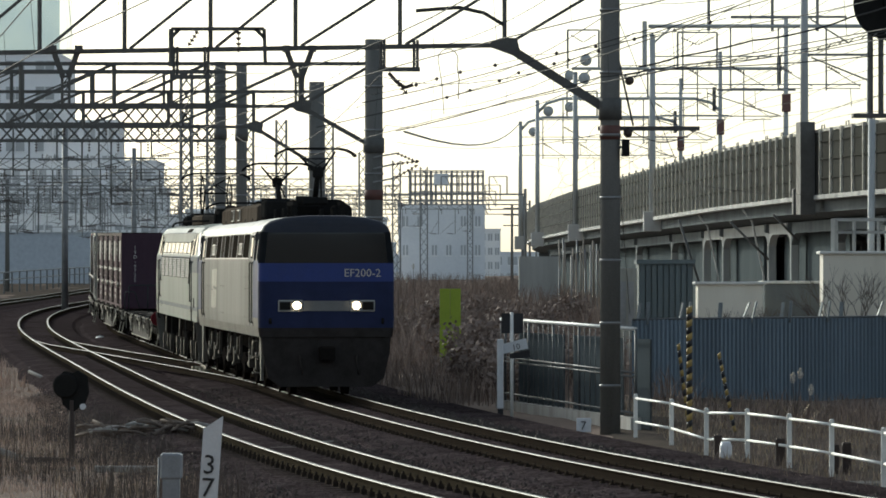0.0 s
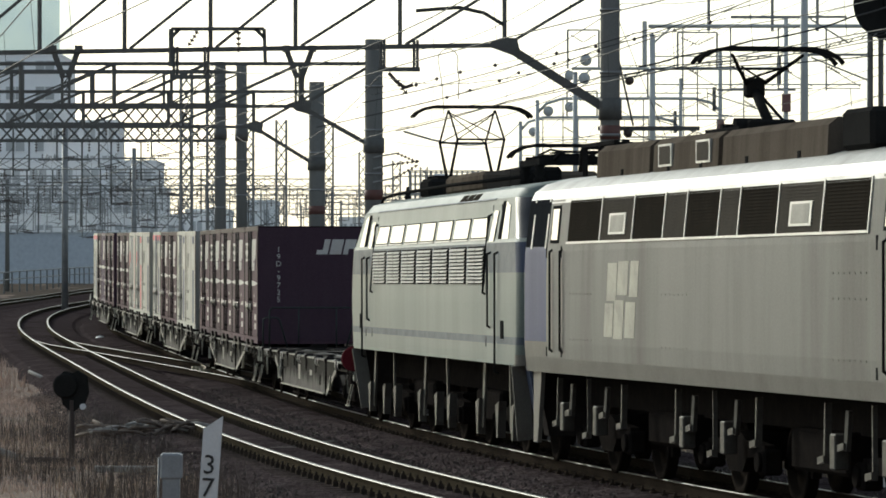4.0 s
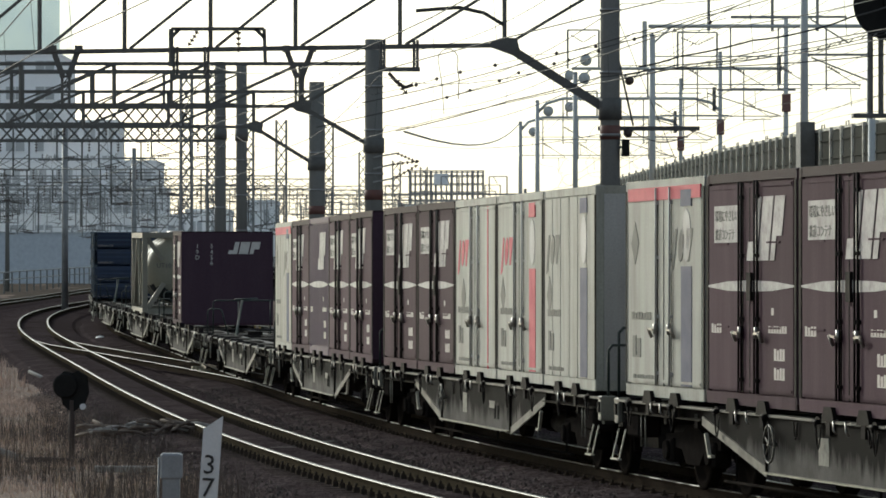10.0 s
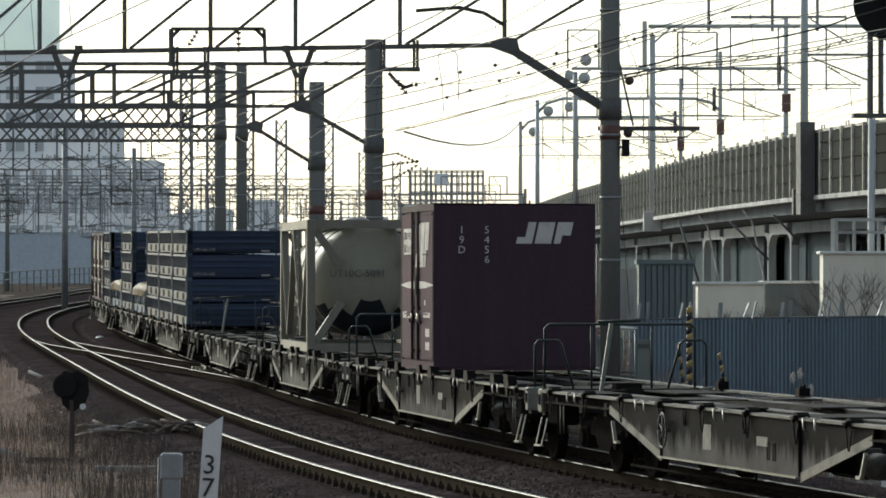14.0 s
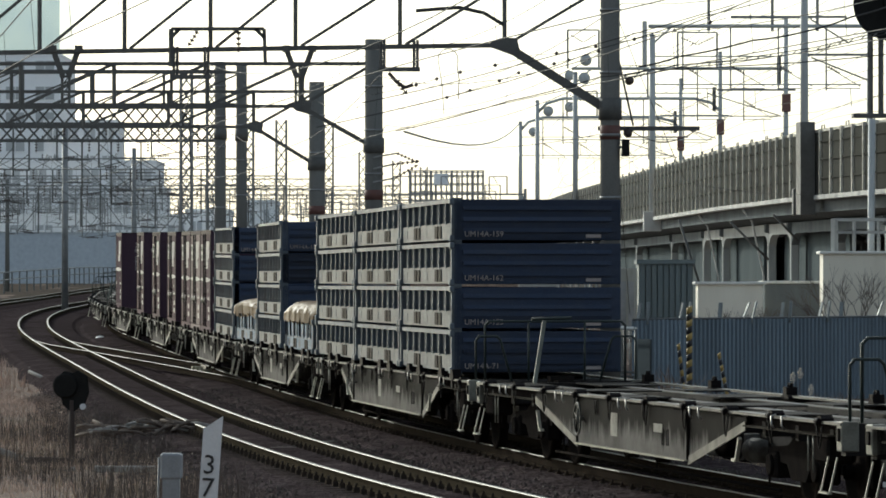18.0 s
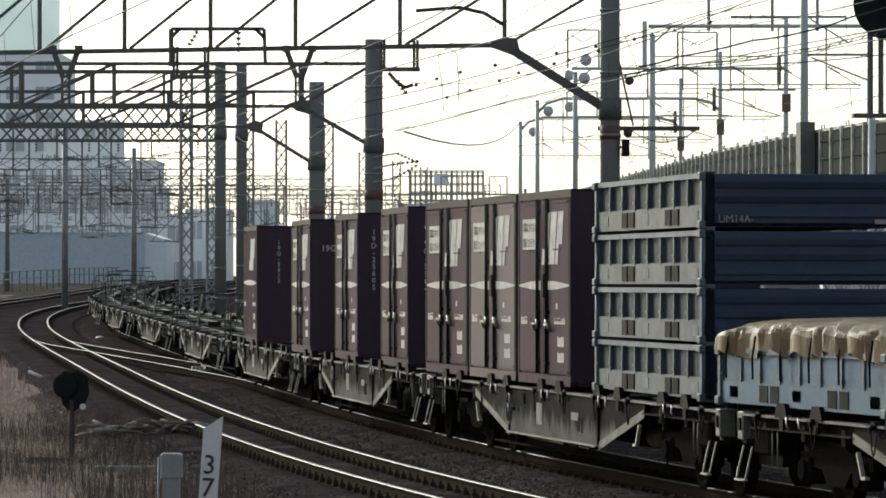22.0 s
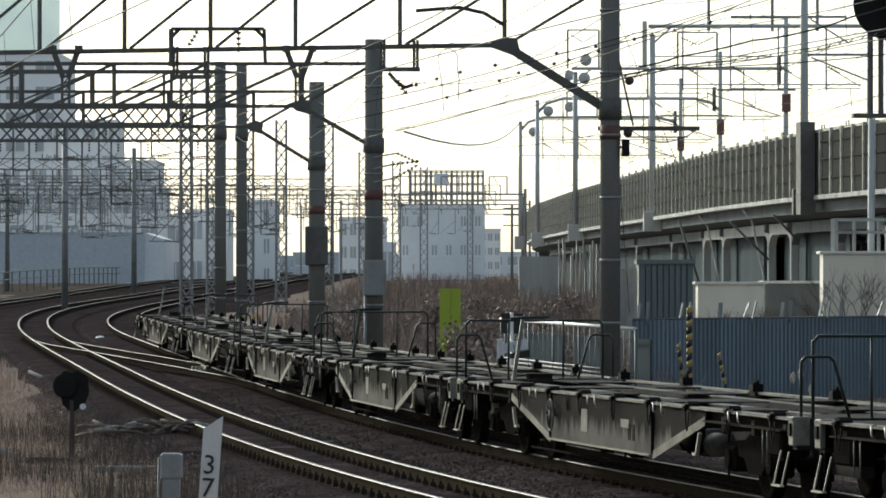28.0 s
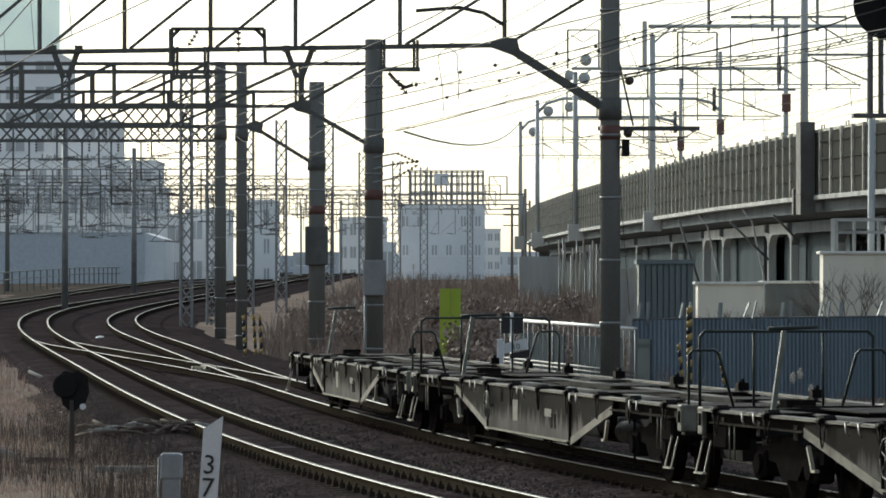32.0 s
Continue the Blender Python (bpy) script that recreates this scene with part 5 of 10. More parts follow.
    part("manhole", bm, M_STEEL, tk)
    text_mesh("tank_number", "UT10C-5091", 0.2, pose(-0.78, -2.86, 1.42, 90, 0, 0), M_EMBLEM, tk)
    load(c, 7, at=239.1)


tank()
# ---- locomotives ----
M_LOCOGREY = mat("loco_pale_grey", (0.150, 0.149, 0.135), 0.62, dirt=(0.086, 0.079, 0.068), dirt_amount=0.75, scale=0.8, streak=True, bump=0.06, spec=0.1)
M_LOCODARK = mat("loco_lower_grey", (0.155, 0.15, 0.135), 0.5, spec=0.04, dirt=(0.09, 0.08, 0.07), scale=1.2)
M_LOCOBLUE = mat("loco_blue", (0.034, 0.056, 0.21), 0.45, spec=0.2, dirt=(0.05, 0.06, 0.13), dirt_amount=0.3, bump=0.05)
# Cab side blue, greyer than the front's.
M_LILAC = mat("loco_lilac_blue_side", (0.055, 0.070, 0.140), 0.5, spec=0.04, dirt=(0.05, 0.055, 0.085), dirt_amount=0.5, scale=1.3, streak=True, bump=0.05)
M_LOCONAVY = mat("loco_dark_blue", (0.014, 0.023, 0.076), 0.45, spec=0.2, bump=0.05)
M_WIND = glass("loco_windscreen", (0.006, 0.007, 0.010), 0.12, 0.35)
M_SKIRT = mat("loco_skirt_grey", (0.042, 0.038, 0.037), 0.65, spec=0.0, dirt=(0.02, 0.017, 0.016), dirt_amount=0.7)
M_ROOF = mat("loco_roof_grey", (0.30, 0.30, 0.285), 0.45, dirt=(0.14, 0.125, 0.11), dirt_amount=0.6, scale=1.5)
M_ROOFBOX = mat("roof_box_brown_grey", (0.105, 0.09, 0.075), 0.65, spec=0.0, dirt=(0.05, 0.04, 0.032), dirt_amount=0.8, scale=1.8, streak=True)
M_NOSEROOF = mat("cab_roof_slate", (0.036, 0.041, 0.056), 0.5, spec=0.12, dirt=(0.05, 0.05, 0.06), dirt_amount=0.5, scale=2)
M_FLAKED = mat("flaked_mark_paint", (0.36, 0.35, 0.29), 0.6, dirt=(0.24, 0.232, 0.20), dirt_amount=0.9, scale=3, spec=0.1)
M_BLACK = mat("black_fittings", (0.021, 0.021, 0.021), 0.6, spec=0.0)
M_GRILLE = mat("brown_grey_grille", (0.085, 0.078, 0.068), 0.55, dirt=(0.05, 0.045, 0.038), scale=3, spec=0.0)
M_GRILLEDARK = mat("dark_brown_filter", (0.028, 0.025, 0.021), 0.6, dirt=(0.045, 0.038, 0.03), scale=3, spec=0.0)
M_TRIMLIGHT = mat("loco_light_trim", (0.42, 0.42, 0.39), 0.45)
M_AQUA = mat("loco_pale_aqua", (0.132, 0.160, 0.150), 0.52, dirt=(0.116, 0.134, 0.122), dirt_amount=0.5, scale=0.8, streak=True, bump=0.05, spec=0.1)
M_AQUABAND = mat("loco_grey_blue_band", (0.085, 0.105, 0.125), 0.5, spec=0.04)
M_NOSEBLUE = mat("loco_nose_grey_blue", (0.075, 0.092, 0.14), 0.5, spec=0.04, dirt=(0.07, 0.08, 0.10))
M_LOUVRE = mat("loco_louvre_grey", (0.20, 0.20, 0.18), 0.55, dirt=(0.13, 0.122, 0.105), dirt_amount=0.5, spec=0.1)
M_HANGER = mat("running_gear_grey", (0.085, 0.082, 0.075), 0.5, spec=0.04, dirt=(0.05, 0.042, 0.036), dirt_amount=0.9, scale=4)
# Opaque window faces: the dark look behind the glass is painted on.
M_CABDARK = mat("dark_painted_cab_window", (0.019, 0.021, 0.024), 0.6, spec=0.0)
M_SIDEGLASS = glass("loco_side_glass", (0.04, 0.05, 0.04), 0.16, 0.20)
M_HEADLIGHT = glow("headlight_glow", (1.0, 0.74, 0.46), 30.0)
M_PINK = mat("front_panel_grey", (0.17, 0.175, 0.18), 0.5, dirt=(0.09, 0.09, 0.09))


def smooth_shell(levels, length, nose_r, top_r, front, pick, rings=(0, 16, 34, 52, 70, 90), tail=(1.5,)):
    """A loco body from half-width levels (x, z): ends rounded in plan by nose_r and over the roof by top_r."""
    bm = bmesh.new()
    h, n = length / 2, len(levels)
    zt = levels[-1][1]
    zs = zt - 2.2 * top_r

    def ring(d, inset, end):
        row = []
        for x, z in levels:
            k = min(1.0, max(0.0, (z - zs) / (zt - zs)))
            zz = z - inset * top_r * k * k
            y = end * (h - front(z) - d)
            row.append((x - inset * nose_r, y, zz))
        return [bm.verts.new((-x, y, z)) for x, y, z in row], [bm.verts.new(p) for p in row]

    stack = []
    for end in (-1, 1):
        part_rings = [(nose_r * (1 - math.cos(radians(a))) * 1.0, 1 - math.sin(radians(a)), "nose") for a in rings]
        part_rings += [(t, 0.0, "cab") for t in tail]
        seq = [(ring(d, i, end), tag) for d, i, tag in part_rings]
        stack += seq if end < 0 else seq[::-1]
    for (ra, ta), (rb, tb) in zip(stack[:-1], stack[1:]):
        where = "nose" if ta == tb == "nose" else "side" if ra[0][0].co.y * rb[0][0].co.y < 0 else "cab"
        for sidx, flip in ((0, False), (1, True)):
            for i in range(n - 1):
                q = (ra[sidx][i], rb[sidx][i], rb[sidx][i + 1], ra[sidx][i + 1])
                f = bm.faces.new(q[::-1] if flip else q)
                f.material_index, f.smooth = pick(i, where), where == "nose" or levels[i][1] > 3.4
        f = bm.faces.new((ra[0][-1], rb[0][-1], rb[1][-1], ra[1][-1]))
        f.material_index, f.smooth = pick(n - 2, where), True
        bm.faces.new((ra[0][0], ra[1][0], rb[1][0], rb[0][0])).material_index = pick(0, where)
    for (r, _), flip in ((stack[0], False), (stack[-1], True)):
        for i in range(n - 1):
            q = (r[0][i], r[0][i + 1], r[1][i + 1], r[1][i])
            f = bm.faces.new(q[::-1] if flip else q)
            f.material_index, f.smooth = pick(i, "front"), True
    bmesh.ops.recalc_face_normals(bm, faces=bm.faces)
    for e in bm.edges:
        if len(e.link_faces) == 2 and e.calc_face_angle(0.0) > 0.40:
            e.smooth = False
    return bm


def half_width(levels):
    return lambda z: float(np.interp(z, [b for a, b in levels], [a for a, b in levels]))


def side_panel(bm, hw, sx, y0, y1, z0, z1, out=0.008, deep=0.03, lean=0.0, cut=0.0):
    """A plate lying on the sloping body side; lean shifts its top along y, cut clips its lower corners."""
    pts = [(y0 + cut, z0), (y1 - cut, z0), (y1, z0 + cut), (y1 + lean, z1), (y0 + lean, z1), (y0, z0 + cut)] if cut else [(y0, z0), (y1, z0), (y1 + lean, z1), (y0 + lean, z1)]
    lo = [bm.verts.new((sx * (hw(z) - deep), y, z)) for y, z in pts]
    hi = [bm.verts.new((sx * (hw(z) + out), y, z)) for y, z in pts]
    n = len(pts)
    fs = [bm.faces.new((lo[i], lo[(i + 1) % n], hi[(i + 1) % n], hi[i])) for i in range(n)]
    fs += [bm.faces.new(lo[::-1]), bm.faces.new(hi)]
    bmesh.ops.recalc_face_normals(bm, faces=fs)


def strip_head(bm, y, z1, half=0.86):
    pts = [(-half, z1 - 0.17), (-half + 0.06, z1 - 0.10), (-half + 0.20, z1 - 0.03), (-half + 0.36, z1), (half - 0.36, z1), (half - 0.20, z1 - 0.03), (half - 0.06, z1 - 0.10), (half, z1 - 0.17)]
    for a, b in zip(pts[:-1], pts[1:]):
        bar(bm, (a[0], y, a[1]), (b[0], y, b[1]), 0.055, 0.045)


def diamond_pantograph(parent, y, z0, z1):
    bm = bmesh.new()
    for sx in (-1, 1):
        for sy in (-1, 1):
            lathe(bm, [(0.05, z0 - 0.28), (0.09, z0 - 0.24), (0.05, z0 - 0.20), (0.09, z0 - 0.15), (0.05, z0 - 0.11), (0.08, z0 - 0.06), (0.05, z0)], (sx * 0.62, y + sy * 0.62, 0), 10)
        bar(bm, (sx * 0.62, y - 0.85, z0), (sx * 0.62, y + 0.85, z0), 0.09)
    for sy in (-1, 1):
        bar(bm, (-0.66, y + sy * 0.30, z0 + 0.03), (0.66, y + sy * 0.30, z0 + 0.03), 0.11)
    pg = part("pantograph", bm, M_BLACK, parent, "black diamond pantograph on insulators")
    zm = z0 + 0.54 * (z1 - z0)
    for sy in (-1, 1):
        for sx in (-1, 1):
            bm = bmesh.new()
            tube(bm, (sx * 0.37, y + sy * 0.10, z0), (sx * 0.37, y + sy * 0.98, zm), 0.026, 0.022, 8)
            part("lower_arm", bm, M_BLACK, pg)
            bm = bmesh.new()
            tube(bm, (sx * 0.37, y + sy * 0.98, zm), (sx * 0.37, y + sy * 0.05, z1 - 0.06), 0.018, 0.016, 8)
            part("upper_arm", bm, M_BLACK, pg)
        bm = bmesh.new()
        tube(bm, (-0.39, y + sy * 0.98, zm), (0.39, y + sy * 0.98, zm), 0.016, n=8)
        tube(bm, (-0.36, y + sy * 0.96, zm), (0.36, y + sy * 0.10, z1 - 0.10), 0.010, n=6)
        tube(bm, (0.36, y + sy * 0.96, zm), (-0.36, y + sy * 0.10, z1 - 0.10), 0.010, n=6)
        part("cross_brace", bm, M_BLACK, pg)
    for dy in (-0.14, 0.14):
        bm = bmesh.new()
        strip_head(bm, y + dy, z1, 0.95)
        part("contact_strip", bm, M_BLACK, pg)


def single_arm_pantograph(parent, y, z0, z1, knee, sg):
    """A fork of two upper arms on one lower arm; sg gives the way in which the knuckle points."""
    bm = bmesh.new()
    for sx in (-1, 1):
        for sy in (-1, 1):
            lathe(bm, [(0.05, z0 - 0.30), (0.09, z0 - 0.25), (0.05, z0 - 0.20), (0.09, z0 - 0.15), (0.05, z0 - 0.10), (0.08, z0 - 0.05), (0.05, z0)], (sx * 0.50, y + sy * 0.55, 0), 10)
        bar(bm, (sx * 0.50, y - 0.8, z0), (sx * 0.50, y + 0.8, z0), 0.09)
    bar(bm, (-0.55, y, z0 + 0.03), (0.55, y, z0 + 0.03), 0.12)
    box(bm, -0.3, 0.25, y - 0.35, y + 0.3, z0 - 0.02, z0 + 0.14, bev=0.03)
    tube(bm, (-0.42, y - 0.1, z0 + 0.06), (-0.10, y - 0.1, z0 + 0.06), 0.10, n=10)
    pg = part("pantograph", bm, M_BLACK, parent, "raised black single-arm pantograph")
    k = Vector((0.0, y + sg * 0.62, knee))
    bm = bmesh.new()
    tube(bm, (0.0, y - sg * 0.15, z0 + 0.05), k, 0.065, 0.055, 10)
    tube(bm, (0.16, y - sg * 0.35, z0 + 0.05), k + Vector((0.06, 0, -0.05)), 0.018, n=6)
    part("lower_arm", bm, M_BLACK, pg)
    bm = bmesh.new()
    box(bm, -0.11, 0.11, k.y - 0.10, k.y + 0.10, knee - 0.10, knee + 0.13, bev=0.03)
    part("knuckle", bm, M_BLACK, pg)
    for sx in (-1, 1):
        bm = bmesh.new()
        tube(bm, (sx * 0.08, k.y, knee + 0.04), (sx * 0.42, y, z1 - 0.07), 0.026, 0.020, 8)
        part("upper_arm", bm, M_BLACK, pg)
    bm = bmesh.new()
    tube(bm, (-0.30, y + sg * 0.2, z1 - 0.22), (0.30, y + sg * 0.2, z1 - 0.22), 0.013, n=6)
    tube(bm, (0.08, k.y, knee + 0.12), (-0.26, y + sg * 0.18, z1 - 0.20), 0.012, n=6)
    tube(bm, (-0.08, k.y, knee + 0.12), (0.26, y + sg * 0.18, z1 - 0.20), 0.012, n=6)
    part("cross_brace", bm, M_BLACK, pg)
    for dy in (-0.15, 0.15):
        bm = bmesh.new()
        strip_head(bm, y + dy, z1)
        part("contact_strip", bm, M_BLACK, pg)


def loco_bogie(parent, y, style):
    b = bogie(parent, y, 2.5)
    b["label"] = "heavy loco bogie, black with a few grey hangers"
    if style == "long":
        for dy, z0, z1, lean in ((-1.85, 1.15, 0.62, 0.0), (-0.95, 1.10, 0.72, 0.05), (0.10, 1.18, 0.45, -0.06), (1.00, 1.10, 0.70, 0.05), (1.80, 1.16, 0.55, 0.0)):
            bm = bmesh.new()
            bar(bm, (-1.20, y + dy, z0), (-1.21, y + dy + lean, z1), 0.05, 0.07)
            bar(bm, (-1.23, y + dy + lean - 0.02, z1 + 0.05), (-1.23, y + dy + lean + 0.22, z1 + 0.02), 0.05, 0.07)
            part("hanger", bm, M_HANGER, b)
        for dy in (-0.50, 1.40):
            bm = bmesh.new()
            box(bm, -1.27, -1.12, y + dy - 0.10, y + dy + 0.10, 0.50, 0.86, bev=0.015)
            part("sand_box", bm, M_HANGER, b)
    else:
        for dy in (-1.65, -0.35, 1.45):
            bm = bmesh.new()
            m = pose(-1.22, y + dy, 0.60, 0, 0, 0)
            prism(bm, [(-0.05, -0.34), (0.05, -0.34), (0.09, -0.12), (0.16, 0.10), (-0.16, 0.16), (-0.09, -0.12)], "x", -0.06, 0.05, m=m)
            part("sand_box", bm, M_HANGER, b)
        for dy, lean in ((-1.05, -0.16), (1.15, 0.16)):
            bm = bmesh.new()
            bar(bm, (-1.20, y + dy, 1.26), (-1.21, y + dy + lean, 0.36), 0.035, 0.13)
            part("suspension_link", bm, M_HANGER, b)
    return b


def under_gear(lo, h):
    """Dark boxes, pipes and cables filling the space under the body."""
    bm = bmesh.new()
    box(bm, -0.80, 0.80, -h + 1.0, h - 1.0, 0.82, 1.30)
    part("underframe", bm, M_UNDER, lo)
    for y0, y1, z in ((-4.4, -2.2, 0.40), (2.2, 4.4, 0.45)):
        bm = bmesh.new()
        box(bm, -0.95, 0.95, y0, y1, z, 0.85, bev=0.04)
        part("equipment_case", bm, M_UNDER, lo)


def blue_loco():
    L = 19.0
    h = L / 2
    lo = thing("electric_locomotive", None, "pale grey electric freight locomotive with a blue front and lit headlights", "locomotive")
    levels = [(1.385, 1.23), (1.41, 1.42), (1.42, 1.62), (1.42, 2.38), (1.415, 2.76), (1.41, 2.82), (1.36, 3.36), (1.345, 3.42), (1.29, 3.53), (1.15, 3.63), (0.85, 3.71), (0.4, 3.75)]
    hw = half_width(levels)
    front = lambda z: 0.0 if z <= 2.4 else 0.10 * (z - 2.4) / 1.35

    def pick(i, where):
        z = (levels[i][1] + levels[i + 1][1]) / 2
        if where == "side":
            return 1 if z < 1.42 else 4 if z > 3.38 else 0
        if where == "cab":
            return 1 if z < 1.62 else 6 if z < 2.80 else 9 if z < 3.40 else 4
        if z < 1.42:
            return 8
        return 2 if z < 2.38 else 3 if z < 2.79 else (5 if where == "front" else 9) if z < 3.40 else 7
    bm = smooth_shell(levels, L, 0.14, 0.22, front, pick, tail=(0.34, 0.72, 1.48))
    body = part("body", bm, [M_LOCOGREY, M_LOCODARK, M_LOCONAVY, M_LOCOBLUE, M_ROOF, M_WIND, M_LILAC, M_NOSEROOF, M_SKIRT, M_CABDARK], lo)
    # front dressing
    bm = bmesh.new()
    box(bm, -0.48, 0.48, -h - 0.016, -h + 0.05, 1.77, 1.98)
    part("grey_front_band", bm, M_PINK, body)
    for sx in (-1, 1):
        bm = bmesh.new()
        box(bm, sx * 0.75 - 0.255, sx * 0.75 + 0.255, -h - 0.028, -h + 0.05, 1.755, 1.995, bev=0.012)
        hb = part("headlight_case", bm, M_TRIMLIGHT, body)
        bm = bmesh.new()
        box(bm, sx * 0.75 - 0.235, sx * 0.75 + 0.235, -h - 0.033, -h - 0.02, 1.775, 1.975)
        part("lamp_panel", bm, M_PINK, hb)
        bm = bmesh.new()
        box(bm, sx * 0.86 - 0.115, sx * 0.86 + 0.115, -h - 0.040, -h - 0.025, 1.795, 1.955, bev=0.006)
        part("tail_light", bm, M_BLACK, hb)
        bm = bmesh.new()
        lathe(bm, [(0.074, -h - 0.05), (0.068, -h - 0.030)], (sx * 0.62, 0, 1.885), 20, "y")
        part("headlight", bm, M_HEADLIGHT, hb, "glowing warm headlight")
    text_mesh("class_number", "EF200-2", 0.235, pose(0.36, -h - 0.004, 2.48, 90, 0, 0), M_LETTER, body, depth=0.008)
    for sx in (-1, 1):
        bm = bmesh.new()
        tube(bm, (sx * 1.17, -h - 0.01, 1.50), (sx * 1.17, -h - 0.01, 1.62), 0.03, n=8)
        part("step_iron", bm, M_BLACK, body)
    # skirt and coupler
    bm = bmesh.new()
    prism(bm, [(-1.36, 1.40), (1.36, 1.40), (1.32, 0.9), (1.20, 0.38), (0.95, 0.20), (-0.95, 0.20), (-1.20, 0.38), (-1.32, 0.9)], "y", -h + 0.03, -h + 0.42)
    part("front_skirt", bm, M_SKIRT, lo, "dark grey front skirt")
    bm = bmesh.new()
    prism(bm, [(-h + 0.30, 1.25), (-h + 0.75, 1.25), (-h + 0.50, 0.32), (-h + 0.30, 0.32)], "x", -1.335, -1.28)
    part("skirt_side", bm, M_LOCODARK, lo)
    bm = bmesh.new()
    box(bm, -0.16, 0.16, -h - 0.28, -h + 0.1, 0.74, 1.04, bev=0.03)
    part("coupler", bm, M_UNDER, lo)
    for sx in (-0.55, 0.62):
        bm = bmesh.new()
        path_tube(bm, [(sx, -h, 0.85), (sx, -h - 0.1, 0.7), (sx + 0.05, -h - 0.1, 0.45)], 0.025, 6)
        part("brake_hose", bm, M_SKIRT, lo)
    bm = bmesh.new()
    prism(bm, [(-1.32, 1.25), (1.32, 1.25), (1.15, 0.40), (-1.15, 0.40)], "y", h - 0.40, h - 0.10)
    part("rear_skirt", bm, M_SKIRT, lo)
    bm = bmesh.new()
    prism(bm, [(h - 0.30, 1.25), (h - 0.80, 1.25), (h - 0.55, 0.32), (h - 0.30, 0.32)], "x", -1.335, -1.28)
    part("skirt_side", bm, M_LOCODARK, lo)
    # sides: cab doors, cab windows, filter strip
    for sx in (-1, 1):
        for end in (-1, 1):
            y = end * (h - 1.92)
            bm = bmesh.new()
            side_panel(bm, hw, sx, y - 0.40, y + 0.40, 1.45, 3.40, 0.004)
            d = part("cab_door", bm, M_LOCOGREY, body, "pale cab door with tall black rails")
            bm = bmesh.new()
            side_panel(bm, hw, sx, y - 0.26, y + 0.22, 2.86, 3.33, 0.010)
            part("door_window_frame", bm, M_BLACK, d)
            bm = bmesh.new()
            side_panel(bm, hw, sx, y - 0.20, y + 0.16, 2.90, 3.29, 0.014)
            part("door_window", bm, M_SIDEGLASS, d)
            for yy in (y - 0.44, y + 0.44):
                bm = bmesh.new()
                side_panel(bm, hw, sx, yy - 0.035, yy + 0.035, 1.44, 2.82, 0.006)
                part("door_recess", bm, M_BLACK, d)
            for yy in (y - 0.50, y + 0.10):
                bm = bmesh.new()
                path_tube(bm, [(sx * 1.41, yy, 1.50), (sx * 1.45, yy, 1.53), (sx * 1.45, yy, 2.75), (sx * 1.41, yy, 2.78)], 0.016, 8)
                part("grab_rail", bm, M_BLACK, d)
            for q in (1.43, 0.57):
                bm = bmesh.new()
                side_panel(bm, hw, sx, end * (h - q) - 0.035, end * (h - q) + 0.035, 2.80, 3.44, 0.012)
                part("cab_window_pillar", bm, M_TRIMLIGHT, body)
        edges = [6.82, 4.98, 3.26, 1.70, 0.65, -0.87, -1.74, -3.36, -5.11, -6.83]
        for k, (a, b) in enumerate(zip(edges[:-1], edges[1:])):
            bm = bmesh.new()
            side_panel(bm, hw, sx, b, a, 2.87, 3.38, 0.003)
            pane = part("filter_panel", bm, M_GRILLE if k % 2 else M_GRILLEDARK, body, "fine louvred filter panel" if k % 2 else "dark brown filter panel")
            bm = bmesh.new()
            for j in range(14):
                z = 2.885 + 0.035 * j
                side_panel(bm, hw, sx, b + 0.05, a - 0.03, z, z + 0.016, 0.010, 0.01)
            part("grille", bm, M_GRILLE if k % 2 else M_GRILLEDARK, pane)
            bm = bmesh.new()
            side_panel(bm, hw, sx, b - 0.02, b + 0.02, 2.86, 3.39, 0.016)
            part("light_edge", bm, M_TRIMLIGHT, pane)
            if k in (1, 7):
                c = (a + b) / 2 - 0.05
                bm = bmesh.new()
                side_panel(bm, hw, sx, c - 0.43, c + 0.43, 2.94, 3.19, 0.018)
                w = part("vent_frame", bm, M_TRIMLIGHT, pane)
                bm = bmesh.new()
                side_panel(bm, hw, sx, c - 0.34, c + 0.34, 2.965, 3.165, 0.022)
                part("vent_glass", bm, M_LOUVRE, w)
        bm = bmesh.new()
        side_panel(bm, hw, sx, -6.86, 6.84, 2.845, 2.872, 0.016)
        part("filter_sill", bm, M_TRIMLIGHT, body)
        # worn patch where the operator's mark has flaked, rivet rows, gutter
        for y0, z0, z1, w in ((4.55, 2.15, 2.60, 0.5), (4.0, 2.22, 2.62, 0.55), (3.35, 2.20, 2.62, 0.42), (4.70, 1.72, 2.12, 0.45), (4.20, 1.70, 2.16, 0.5), (3.60, 1.72, 2.14, 0.5)):
            bm = bmesh.new()
            side_panel(bm, hw, sx, y0 - w, y0, z0, z1, 0.004, 0.01, lean=-0.08)
            part("operator_mark", bm, M_FLAKED, body, "flaked pale patch of lettering")
        bm = bmesh.new()
        for yc, z in ((6.0, 2.22), (6.0, 1.66), (1.1, 2.22), (1.1, 1.62), (-6.2, 2.45), (-6.2, 2.20), (-6.2, 1.60)):
            for j in range(7):
                side_panel(bm, hw, sx, yc - 0.6 + 0.2 * j, yc - 0.58 + 0.2 * j, z, z + 0.02, 0.006, 0.01)
        part("bolt_row", bm, M_LOCODARK, body)
    # roof: long equipment housing in three pieces
    for a, b in ((6.9, 4.05), (3.85, 0.70), (0.50, -3.90)):
        bm = bmesh.new()
        prism(bm, [(-1.02, 3.60), (1.02, 3.60), (1.0, 3.98), (0.90, 4.06), (-0.90, 4.06), (-1.0, 3.98)], "y", b, a)
